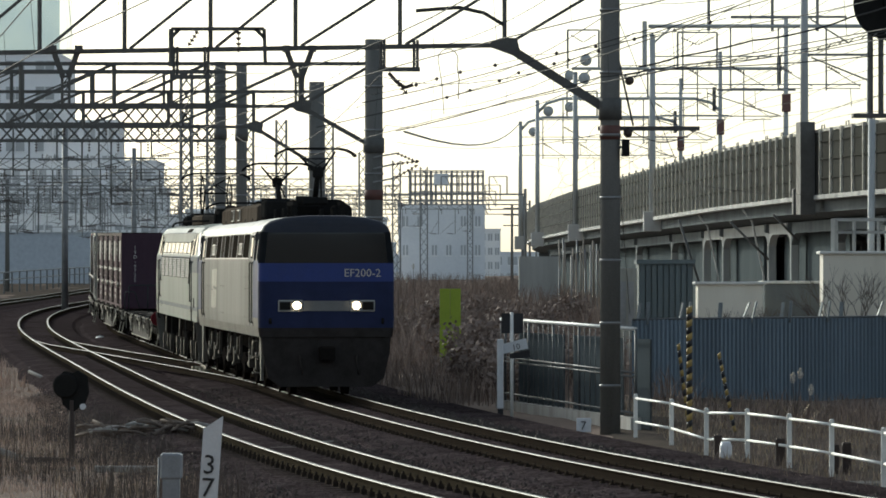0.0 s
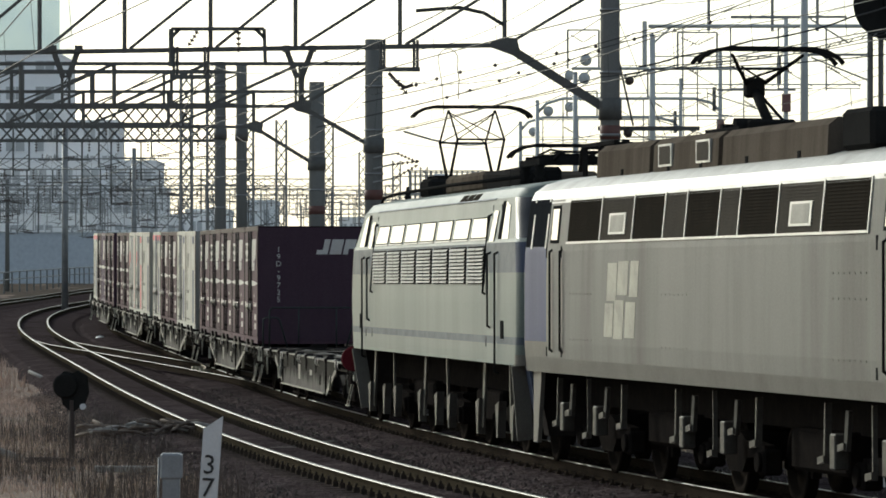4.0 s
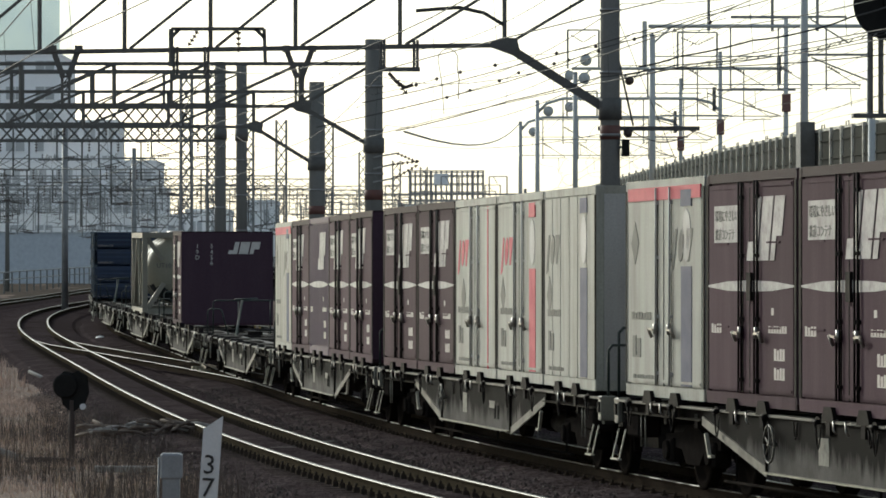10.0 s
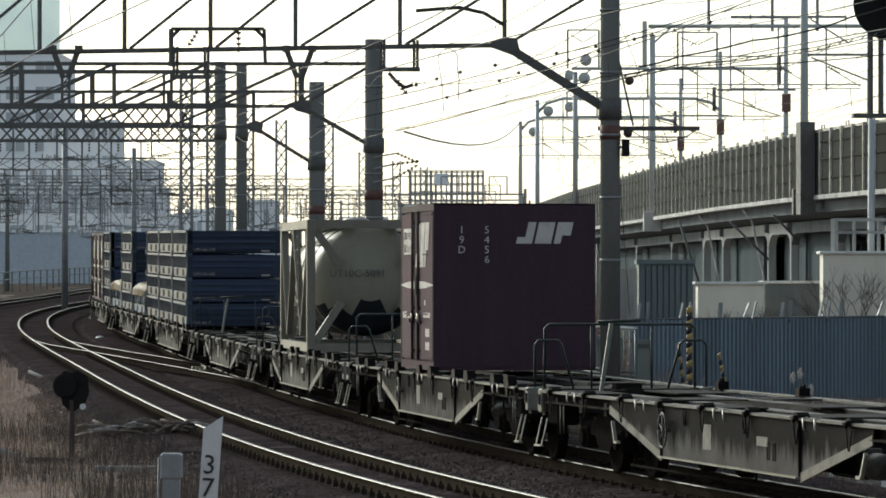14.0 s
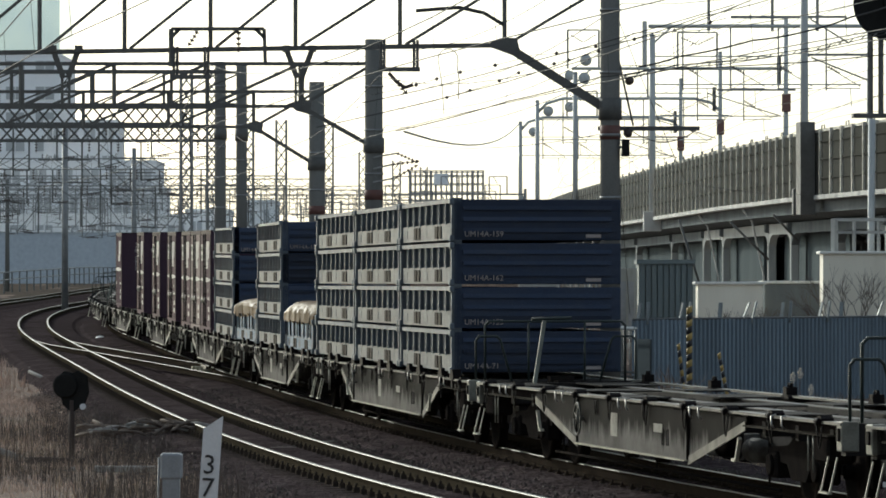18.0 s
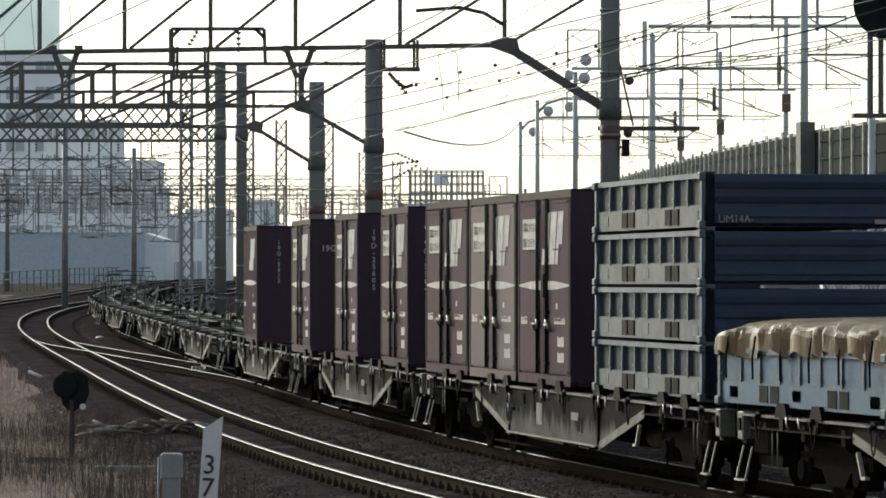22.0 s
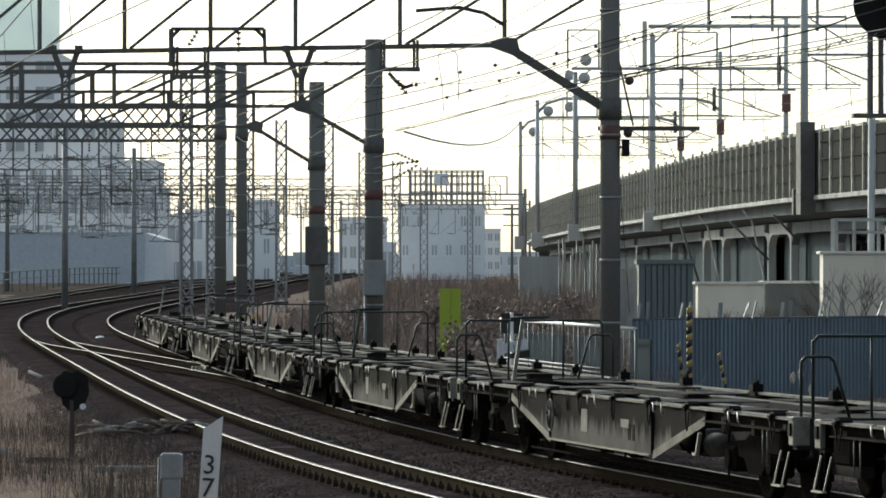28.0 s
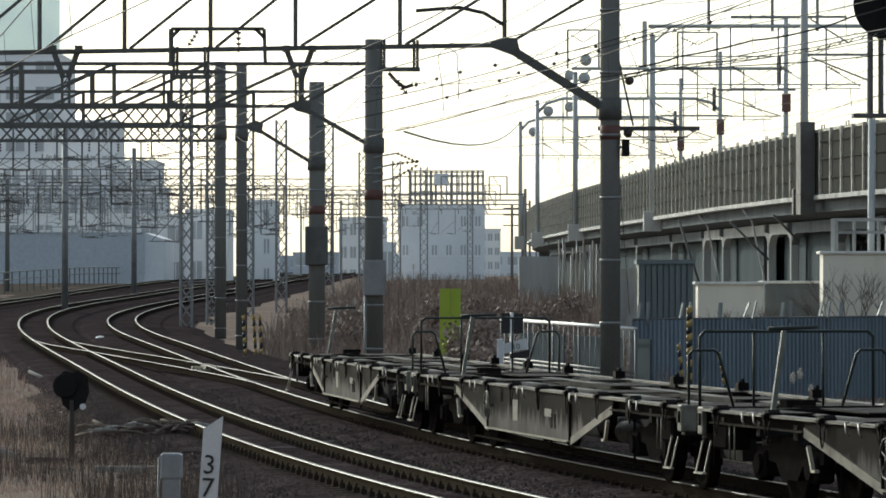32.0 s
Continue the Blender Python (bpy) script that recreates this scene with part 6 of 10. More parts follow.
        rb = part("roof_housing", bm, M_ROOFBOX, lo, "rust-stained brown-grey roof housing")
        n = max(1, int((a - b) / 1.5))
        for j in range(n):
            bm = bmesh.new()
            yy = b + (a - b) * (j + 0.5) / n
            box(bm, -1.025, -1.005, yy - 0.05, yy + 0.05, 3.66, 3.74)
            part("lift_lug", bm, M_BLACK, rb)
        if 0.7 <= b < 1:
            for yy in (3.2, 1.35):
                bm = bmesh.new()
                box(bm, -1.03, -0.99, yy - 0.33, yy + 0.33, 3.72, 3.98)
                w = part("hatch_frame", bm, M_TRIMLIGHT, rb)
                bm = bmesh.new()
                box(bm, -1.036, -1.02, yy - 0.27, yy + 0.27, 3.745, 3.955)
                part("hatch_panel", bm, M_GRILLE, w)
    # black switchgear behind the leading cab and over the trailing one
    for x0, x1, y0, y1, z in ((-0.95, -0.45, -5.3, -4.2, 4.12), (-0.40, 0.15, -6.4, -5.6, 4.02), (0.2, 0.8, -5.9, -4.5, 4.06), (0.35, 0.75, -7.3, -6.6, 3.98)):
        bm = bmesh.new()
        box(bm, x0, x1, y0, y1, 3.70, z, bev=0.05)
        part("roof_switchgear", bm, M_BLACK, lo)
    for x, y in ((-0.7, -7.4), (-0.75, -6.0), (0.1, -7.2), (0.7, -6.2), (-0.2, -4.9)):
        bm = bmesh.new()
        lathe(bm, [(0.04, 3.68), (0.065, 3.73), (0.04, 3.76), (0.065, 3.80), (0.04, 3.83), (0.06, 3.87), (0.03, 3.92)], (x, y, 0), 10)
        part("roof_insulator", bm, M_BLACK, lo)
    bm = bmesh.new()
    for x in (-0.72, 0.72):
        bar(bm, (x, 7.1, 4.12), (x, 9.0, 4.12), 0.06, 0.05)
        for y in (7.15, 8.0, 8.9):
            bar(bm, (x, y, 3.66), (x, y, 4.12), 0.05)
    for y in (7.2, 7.9, 8.9):
        bar(bm, (-0.75, y, 4.10), (0.75, y, 4.10), 0.05)
    box(bm, -0.6, 0.6, 7.2, 8.4, 3.68, 4.02, bev=0.05)
    path_tube(bm, [(-0.72, 8.9, 4.12), (-0.72, 9.1, 4.05), (-0.72, 9.2, 3.80)], 0.03, 6)
    part("roof_frame", bm, M_BLACK, lo)
    single_arm_pantograph(lo, -6.9, 4.02, 5.19, 4.66, -1)
    single_arm_pantograph(lo, 2.4, 4.10, 5.06, 4.62, 1)
    bm = bmesh.new()
    path_tube(bm, [(0.2, -6.0, 4.05), (0.2, -4.0, 4.14), (0.2, 6.5, 4.16), (0.2, 7.4, 4.10)], 0.02, 6)
    part("roof_conductor", bm, M_BLACK, lo)
    for y in (-6.4, 0.0, 6.4):
        loco_bogie(lo, y, "long")
    under_gear(lo, h)
    for z in (0.45, 0.78, 1.10):
        bm = bmesh.new()
        box(bm, -1.40, -1.2, -h + 1.55, -h + 1.95, z - 0.015, z + 0.015)
        part("cab_step", bm, M_HANGER, lo)
    MOVERS.append((lo, 57.1, Matrix()))


def pale_loco():
    L = 17.9
    h = L / 2
    lo = thing("electric_locomotive", None, "pale aqua-grey electric locomotive with grey-blue bands, hauled second", "locomotive")
    levels = [(1.396, 1.28), (1.40, 1.42), (1.40, 1.55), (1.40, 1.65), (1.405, 2.1), (1.40, 2.50), (1.39, 2.90), (1.37, 2.95), (1.31, 3.28), (1.275, 3.50), (1.255, 3.515), (1.16, 3.63), (0.9, 3.70), (0.5, 3.75)]
    hw = half_width(levels)
    front = lambda z: 0.16 - 0.16 * math.sin(math.pi * min(1.0, (z - 1.28) / 1.7)) if z <= 2.90 else 0.16 + 0.72 * (z - 2.90) / 0.62 if z < 3.52 else 0.88 + 0.25 * (z - 3.52)

    def pick(i, where):
        z = (levels[i][1] + levels[i + 1][1]) / 2
        if 1.55 < z < 1.65:
            return 1
        if where == "side":
            return 1 if 2.5 < z < 2.9 else 0
        if where == "cab":
            return 1 if 2.5 < z < 2.9 else 0
        return 2 if 2.5 < z < 2.9 else 3 if z < 1.42 else 0 if z < 2.93 or z > 3.48 else 4
    bm = smooth_shell(levels, L, 0.28, 0.12, front, pick, tail=(0.42, 0.6, 1.0))
    body = part("body", bm, [M_AQUA, M_AQUABAND, M_NOSEBLUE, M_LOCODARK, M_WIND], lo)
    bm = bmesh.new()
    path_tube(bm, [(-0.97, 8.30, 3.62), (-0.97, 7.85, 3.76), (-0.97, 6.1, 3.80), (-0.97, 0.0, 3.82), (-0.97, -6.5, 3.80)], 0.028, 7)
    part("roof_pipe", bm, M_BLACK, body, "black pipe along the roof edge")
    for end in (-1, 1):
        for x in (-0.06, 0.06):
            bm = bmesh.new()
            bar(bm, (x, end * (h - 0.17), 2.93), (x, end * (h - 0.84), 3.49), 0.10, 0.03)
            part("windscreen_post", bm, M_AQUA, body)
    for sx in (-1, 1):
        for k in range(7):
            y1 = 5.82 - 1.715 * k
            y0 = y1 - 1.42
            bm = bmesh.new()
            side_panel(bm, hw, sx, y0 - 0.04, y1 + 0.04, 2.965, 3.265, 0.006, cut=0.03)
            fr = part("window_frame", bm, M_BLACK, body)
            bm = bmesh.new()
            side_panel(bm, hw, sx, y0 + 0.02, y1 - 0.02, 2.985, 3.248, 0.012, cut=0.03)
            part("side_window", bm, M_SIDEGLASS, fr)
            bm = bmesh.new()
            side_panel(bm, hw, sx, y0 - 0.02, y1 + 0.02, 2.95, 2.968, 0.016)
            part("window_sill", bm, M_TRIMLIGHT, fr)
            bm = bmesh.new()
            side_panel(bm, hw, sx, y0 - 0.06, y1 + 0.08, 2.345, 2.865, 0.004, cut=0.03)
            lv = part("louvre_panel", bm, M_BLACK, body, "dark opening with bright curved slats")
            for j in range(10):
                z = 2.362 + 0.0495 * j
                bm = bmesh.new()
                for a, b in ((y0 - 0.01, (y0 + y1) / 2 - 0.015), ((y0 + y1) / 2 + 0.015, y1 + 0.03)):
                    quad(bm, [(sx * (hw(z) + 0.036), a, z), (sx * (hw(z) + 0.036), b, z), (sx * (hw(z) + 0.028), b, z + 0.022), (sx * (hw(z) + 0.028), a, z + 0.022)])
                    quad(bm, [(sx * (hw(z) + 0.028), a, z + 0.022), (sx * (hw(z) + 0.028), b, z + 0.022), (sx * (hw(z) + 0.006), b, z + 0.036), (sx * (hw(z) + 0.006), a, z + 0.036)])
                bmesh.ops.recalc_face_normals(bm, faces=bm.faces)
                part("louvre_slat", bm, M_LOUVRE, lv)
        # gutter and roof vents
        bm = bmesh.new()
        side_panel(bm, hw, sx, -6.2, 6.2, 3.495, 3.515, 0.018)
        part("gutter", bm, M_AQUABAND, body)
        for k in range(3):
            y1 = -2.60 - 0.62 * k
            bm = bmesh.new()
            side_panel(bm, hw, sx, y1 - 0.54, y1, 3.49, 3.635, 0.012)
            part("roof_vent", bm, M_GRILLEDARK, body)
        for sg in (-1, 1):
            y = sg * 6.45
            bm = bmesh.new()
            side_panel(bm, hw, sx, y - 0.36, y + 0.36, 1.67, 3.42, 0.004)
            d = part("cab_door", bm, M_AQUA, body)
            for yy in (y - 0.38, y + 0.38):
                bm = bmesh.new()
                side_panel(bm, hw, sx, yy - 0.02, yy + 0.02, 1.50, 3.42, 0.008)
                part("door_seam", bm, M_BLACK, d)
            bm = bmesh.new()
            side_panel(bm, hw, sx, y - 0.20, y + 0.20, 2.92, 3.34, 0.012)
            part("door_window", bm, M_SIDEGLASS, d)
            for yy, z0, z1 in ((y + sg * 0.62, 1.15, 2.78), (y - sg * 0.02, 1.75, 2.78), (y - sg * 0.45, 2.2, 3.3)):
                bm = bmesh.new()
                path_tube(bm, [(sx * 1.38, yy, z0), (sx * 1.44, yy, z0 + 0.03), (sx * (hw(z1) + 0.05), yy, z1 - 0.03), (sx * (hw(z1) - 0.01), yy, z1)], 0.017, 8)
                part("grab_rail", bm, M_BLACK, d)
            bm = bmesh.new()
            ya, yb, yc = y + sg * 0.50, y + sg * 0.78, y + sg * 1.40
            for q, ma, out in (([(ya, 2.95), (yb, 2.95), (ya + sg * 0.22, 3.46), (ya - sg * 0.02, 3.46)], M_BLACK, 0.010), ([(yb + sg * 0.05, 2.95), (yc, 2.95), (ya + sg * 0.62, 3.40), (ya + sg * 0.26, 3.46)], M_SIDEGLASS, 0.008)):
                bm = bmesh.new()
                hi = [bm.verts.new((sx * (hw(z) + out), yy, z)) for yy, z in q]
                low = [bm.verts.new((sx * (hw(z) - 0.05), yy, z)) for yy, z in q]
                bm.faces.new(hi)
                bm.faces.new(low[::-1])
                for i in range(4):
                    bm.faces.new((hi[i], hi[(i + 1) % 4], low[(i + 1) % 4], low[i]))
                bmesh.ops.recalc_face_normals(bm, faces=bm.faces)
                part("cab_window", bm, ma, body)
            bm = bmesh.new()
            box(bm, min(sx * 1.40, sx * 1.412), max(sx * 1.40, sx * 1.412), y + sg * 1.04 - 0.12, y + sg * 1.04 + 0.12, 1.62, 1.86)
            part("side_hatch", bm, M_BLACK, body)
            bm = bmesh.new()
            bar(bm, (sx * 1.32, sg * (h - 0.50), 1.28), (sx * 1.20, sg * (h - 0.75), 0.30), 0.05, 0.22, up=(1, 0, 0))
            part("step_plate", bm, M_LOCODARK, lo)
    for sg in (-1, 1):
        bm = bmesh.new()
        prism(bm, [(-1.25, 1.28), (1.25, 1.28), (1.12, 0.55), (-1.12, 0.55)], "y", min(sg * (h - 0.5), sg * (h - 0.2)), max(sg * (h - 0.5), sg * (h - 0.2)))
        part("end_beam", bm, M_NOSEBLUE if sg < 0 else M_SKIRT, lo)
        bm = bmesh.new()
        box(bm, -0.15, 0.15, min(sg * (h - 0.3), sg * (h + 0.3)), max(sg * (h - 0.3), sg * (h + 0.3)), 0.74, 1.04)
        part("coupler", bm, M_UNDER, lo)
    bm = bmesh.new()
    lathe(bm, [(0.18, h - 0.01), (0.21, h + 0.0), (0.21, h + 0.03), (0.18, h + 0.045)], (-1.34, 0, 1.09), 22, "y")
    part("tail_disc", bm, mat("tail_disc_red", (0.11, 0.017, 0.024), 0.6, spec=0.03), lo, "round red tail marker")
    # roof
    bm = bmesh.new()
    box(bm, -0.85, 0.85, -2.2, 1.6, 3.68, 3.98, bev=0.06)
    part("roof_equipment", bm, M_ROOFBOX, lo)
    for x0, x1, y0, y1, z in ((-0.9, -0.4, 3.1, 4.1, 3.98), (-0.5, 0.2, 1.9, 2.7, 4.02), (0.3, 0.9, 3.4, 4.4, 3.96), (-0.6, 0.0, -4.0, -3.0, 4.0), (-0.3, 0.4, 6.3, 6.9, 3.92)):
        bm = bmesh.new()
        box(bm, x0, x1, y0, y1, 3.68, z, bev=0.05)
        part("roof_switchgear", bm, M_BLACK, lo)
    diamond_pantograph(lo, 4.6, 3.97, 5.15)
    diamond_pantograph(lo, -5.2, 4.02, 4.26)
    for k in range(9):
        bm = bmesh.new()
        y = 6.6 - 0.55 * k
        lathe(bm, [(0.035, 3.70), (0.06, 3.75), (0.035, 3.78), (0.06, 3.82), (0.035, 3.86), (0.02, 3.92)], (-0.75 + 0.22 * (k % 4), y, 0), 10)
        part("roof_insulator", bm, M_BLACK, lo)
    bm = bmesh.new()
    path_tube(bm, [(0.1, 6.9, 3.75), (0.1, 6.4, 4.05), (0.1, -6.0, 4.1)], 0.025, 6)
    part("roof_conductor", bm, M_BLACK, lo)
    for y in (-5.9, 0.0, 5.9):
        loco_bogie(lo, y, "box")
    under_gear(lo, h)
    MOVERS.append((lo, 75.95, Matrix()))


blue_loco()
pale_loco()
# ---- catenary poles, gantries and wires ----
M_CONCRETE = mat("weathered_concrete", (0.165, 0.163, 0.156), 0.9, spec=0.0, dirt=(0.085, 0.083, 0.078), dirt_amount=0.6, scale=1.2, streak=True)
M_CONCLIGHT = mat("pale_concrete", (0.55, 0.55, 0.54), 0.9, dirt=(0.34, 0.33, 0.32), dirt_amount=0.6, scale=0.8, streak=True)
# Lightened for haze on far beams and portals; near fittings share it.
M_GALV = mat("haze_pale_galvanised_steel", (0.26, 0.266, 0.275), 0.55, metal=0.4, dirt=(0.10, 0.10, 0.10), dirt_amount=0.5, scale=2)
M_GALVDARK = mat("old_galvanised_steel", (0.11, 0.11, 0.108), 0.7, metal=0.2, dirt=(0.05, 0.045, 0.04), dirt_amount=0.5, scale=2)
# Viaduct masts: distance haze is part of this pale tone.
M_GALVPALE = mat("haze_pale_steel_mast", (0.46, 0.48, 0.485), 0.55, dirt=(0.18, 0.18, 0.18), dirt_amount=0.4, scale=0.7, streak=True)
M_REDBAND = mat("red_pole_band", (0.12, 0.05, 0.042), 0.7, dirt=(0.10, 0.065, 0.058), dirt_amount=0.6, scale=6)
M_PORCELAIN = mat("brown_porcelain", (0.07, 0.05, 0.045), 0.3)
M_WIRE = mat("grey_wire", (0.07, 0.07, 0.07), 0.7, spec=0.15, bump=0)
M_RUSTBOX = mat("rust_red_box", (0.17, 0.085, 0.075), 0.7)


def concrete_pole(x, y, r, z0, z1, band, label):
    p = thing("catenary_pole", None, label, "pole", "concrete catenary poles")
    bm = bmesh.new()
    tube(bm, (x, y, z0), (x, y, z1), r * 1.03, r * 0.95, 20)
    shaft = part("shaft", bm, M_CONCRETE, p)
    if band:
        bm = bmesh.new()
        tube(bm, (x, y, band - 0.13), (x, y, band + 0.13), r + 0.006, r + 0.006, 20)
        part("red_band", bm, M_REDBAND, p, "faded red painted band")
    k = z0 + 1.2
    while k < z1 - 0.3:
        bm = bmesh.new()
        tube(bm, (x, y, k), (x, y, k + 0.05), r * 1.03 + 0.008, r * 1.03 + 0.008, 16)
        part("steel_strap", bm, M_GALV, p)
        k += 1.15
    return p


def insulator(bm, a, b, n=5, r=0.055):
    a, b = Vector(a), Vector(b)
    for i in range(n):
        t0 = (i + 0.15) / n
        t1 = (i + 0.65) / n
        tube(bm, a.lerp(b, t0), a.lerp(b, t1), r, r * 0.4, 8)
    tube(bm, a, b, 0.012, n=5)


def lattice_post(bm, x, y, z0, z1, w):
    for dx in (-w / 2, w / 2):
        bar(bm, (x + dx, y, z0), (x + dx, y, z1), 0.035)
    n = max(2, int((z1 - z0) / (w * 1.1)))
    for i in range(n):
        za, zb = z0 + (z1 - z0) * i / n, z0 + (z1 - z0) * (i + 1) / n
        bar(bm, (x - w / 2, y, za), (x + w / 2, y, za), 0.022)
        bar(bm, (x - w / 2, y, za), (x + w / 2, y, zb), 0.02)


def near_gantry():
    y = 88.0
    g = thing("catenary_gantry", None, "dark steel truss gantry carried by a concrete pole", "gantry", "track gantries")
    bm = bmesh.new()
    bar(bm, (-14.0, y, 6.50), (1.26, y, 6.73), 0.085, 0.085)
    part("bottom_chord", bm, M_GALVDARK, g)
    bm = bmesh.new()
    bar(bm, (-14.0, y, 7.86), (10.2, y, 7.86), 0.10, 0.11)
    part("top_chord", bm, M_GALVDARK, g)
    xs = [-12.2, -10.6, -8.98, -7.41, -5.85, -4.27, -2.71, -0.79, 1.13]
    for i, x in enumerate(xs):
        zb = 6.50 + 0.23 * (x + 14) / 15.26
        bm = bmesh.new()
        bar(bm, (x, y, zb), (x, y, 7.86), 0.06, 0.055)
        part("truss_post", bm, M_GALVDARK, g)
        xn = xs[i + 1] if i + 1 < len(xs) else 3.07
        bm = bmesh.new()
        bar(bm, (x + 0.1, y, zb + 0.04), (xn, y, 7.86), 0.06, 0.055)
        part("truss_diagonal", bm, M_GALVDARK, g)
    for x in (4.4, 6.0, 7.6):
        bm = bmesh.new()
        bar(bm, (x, y, 7.86), (x + 1.6, y, 9.1), 0.07)
        part("truss_diagonal", bm, M_GALVDARK, g)
    bm = bmesh.new()
    prism(bm, [(0.75, 6.72), (1.05, 6.86), (1.36, 6.86), (1.42, 6.6), (1.25, 6.55), (0.95, 6.66)], "y", y - 0.04, y + 0.04)
    part("gusset_plate", bm, M_GALVDARK, g)
    bm = bmesh.new()
    bar(bm, (1.30, y, 6.62), (3.0, y, 5.55), 0.11, 0.16)
    part("knee_brace", bm, M_GALVDARK, g)
    bm = bmesh.new()
    tube(bm, (3.07, y, 5.35), (3.07, y, 5.75), 0.215, n=16)
    part("pole_clamp", bm, M_GALVDARK, g)
    # drop frames with insulators
    bm = bmesh.new()
    for a, b in (((-4.99, 7.02), (-3.28, 7.02)), ((-4.99, 7.02), (-4.99, 6.33)), ((-3.28, 7.02), (-3.26, 6.36)), ((-4.99, 6.86), (-4.83, 7.02)), ((-3.28, 6.86), (-3.44, 7.02))):
        bar(bm, (a[0], y - 0.1, a[1]), (b[0], y - 0.1, b[1]), 0.065)
    part("drop_frame", bm, M_GALVDARK, g)
    for x0, z0, x1, z1 in ((-4.5, 6.98, -4.68, 6.70), (-3.75, 6.98, -3.75, 6.58)):
        bm = bmesh.new()
        insulator(bm, (x0, y - 0.1, z0), (x1, y - 0.1, z1), 4, 0.06)
        part("insulator", bm, M_PORCELAIN, g)
    for x0, x1, zt, zb in ((-4.91, -4.34, 6.70, 6.14), (-1.11, -0.50, 6.82, 6.28)):
        for x in (x0, x1):
            bm = bmesh.new()
            lattice_post(bm, x, y - 0.05, zb, zt, 0.07)
            part("lattice_hanger", bm, M_GALVDARK, g)
        bm = bmesh.new()
        bar(bm, (x0 - 0.08, y - 0.05, zb), (x1 + 0.08, y - 0.05, zb), 0.08)
        part("hanger_bar", bm, M_GALVDARK, g)
    # steady arm hanging from the right frame
    bm = bmesh.new()
    path_tube(bm, [(-1.0, y, 6.22), (-0.85, y, 6.05), (-0.7, y, 5.95), (-0.55, y, 6.0)], 0.035, 8)
    insulator(bm, (-0.85, y, 6.08), (-0.66, y, 5.82), 4, 0.06)
    part("steady_arm", bm, M_PORCELAIN, g)
    # Y-shaped hangers
    for xc in (-2.64, -6.93):
        bm = bmesh.new()
        for sx in (-1, 1):
            bar(bm, (xc + sx * 0.24, y, 6.66), (xc + sx * 0.04, y, 6.12), 0.09, 0.10)
        lattice_post(bm, xc, y, 5.64, 6.16, 0.13)
        part("fork_hanger", bm, M_GALVDARK, g)
        for sx in (-1, 1):
            bm = bmesh.new()
            box(bm, xc + sx * 0.24 - 0.07, xc + sx * 0.24 + 0.07, y - 0.09, y + 0.09, 6.60, 6.72)
            part("chord_clamp", bm, M_GALVDARK, g)
    # left support out of sight
    concrete_pole(-14.0, y, 0.18, -0.7, 9.2, 4.9, "grey concrete catenary pole with a red band")
    concrete_pole(3.07, y, 0.185, -0.75, 9.6, 5.12, "tall grey concrete catenary pole with a faded red band")
    # insulators and small box on the pole
    bx = thing("pole_box", None, "small black equipment box strapped to a pole", "equipment box")
    bm = bmesh.new()
    box(bm, 3.28, 3.42, y - 0.2, y, 4.68, 4.99, bev=0.01)
    part("case", bm, M_BLACK, bx)
    bm = bmesh.new()
    bar(bm, (3.1, y - 0.12, 4.85), (3.3, y - 0.12, 4.85), 0.04)
    part("bracket", bm, M_GALVDARK, bx)
    ar = thing("pole_crossarm", None, "steel cross arm with round insulators on the pole", "cross arm")
    bm = bmesh.new()
    bar(bm, (2.85, y + 0.15, 5.20), (4.72, y + 0.15, 5.20), 0.08)
    part("arm", bm, M_GALVDARK, ar)
    for x, z in ((3.43, 6.08), (3.40, 5.12)):
        bm = bmesh.new()
        lathe(bm, [(0.03, -0.09), (0.085, -0.05), (0.085, 0.05), (0.03, 0.09)], (x, y + 0.15, z), 14, "y")
        part("insulator", bm, M_PORCELAIN, ar)
    bm = bmesh.new()
    tube(bm, (3.2, y + 0.15, 6.6), (3.5, y + 0.15, 5.25), 0.02, n=6)
    part("stay_rod", bm, M_GALVDARK, ar)


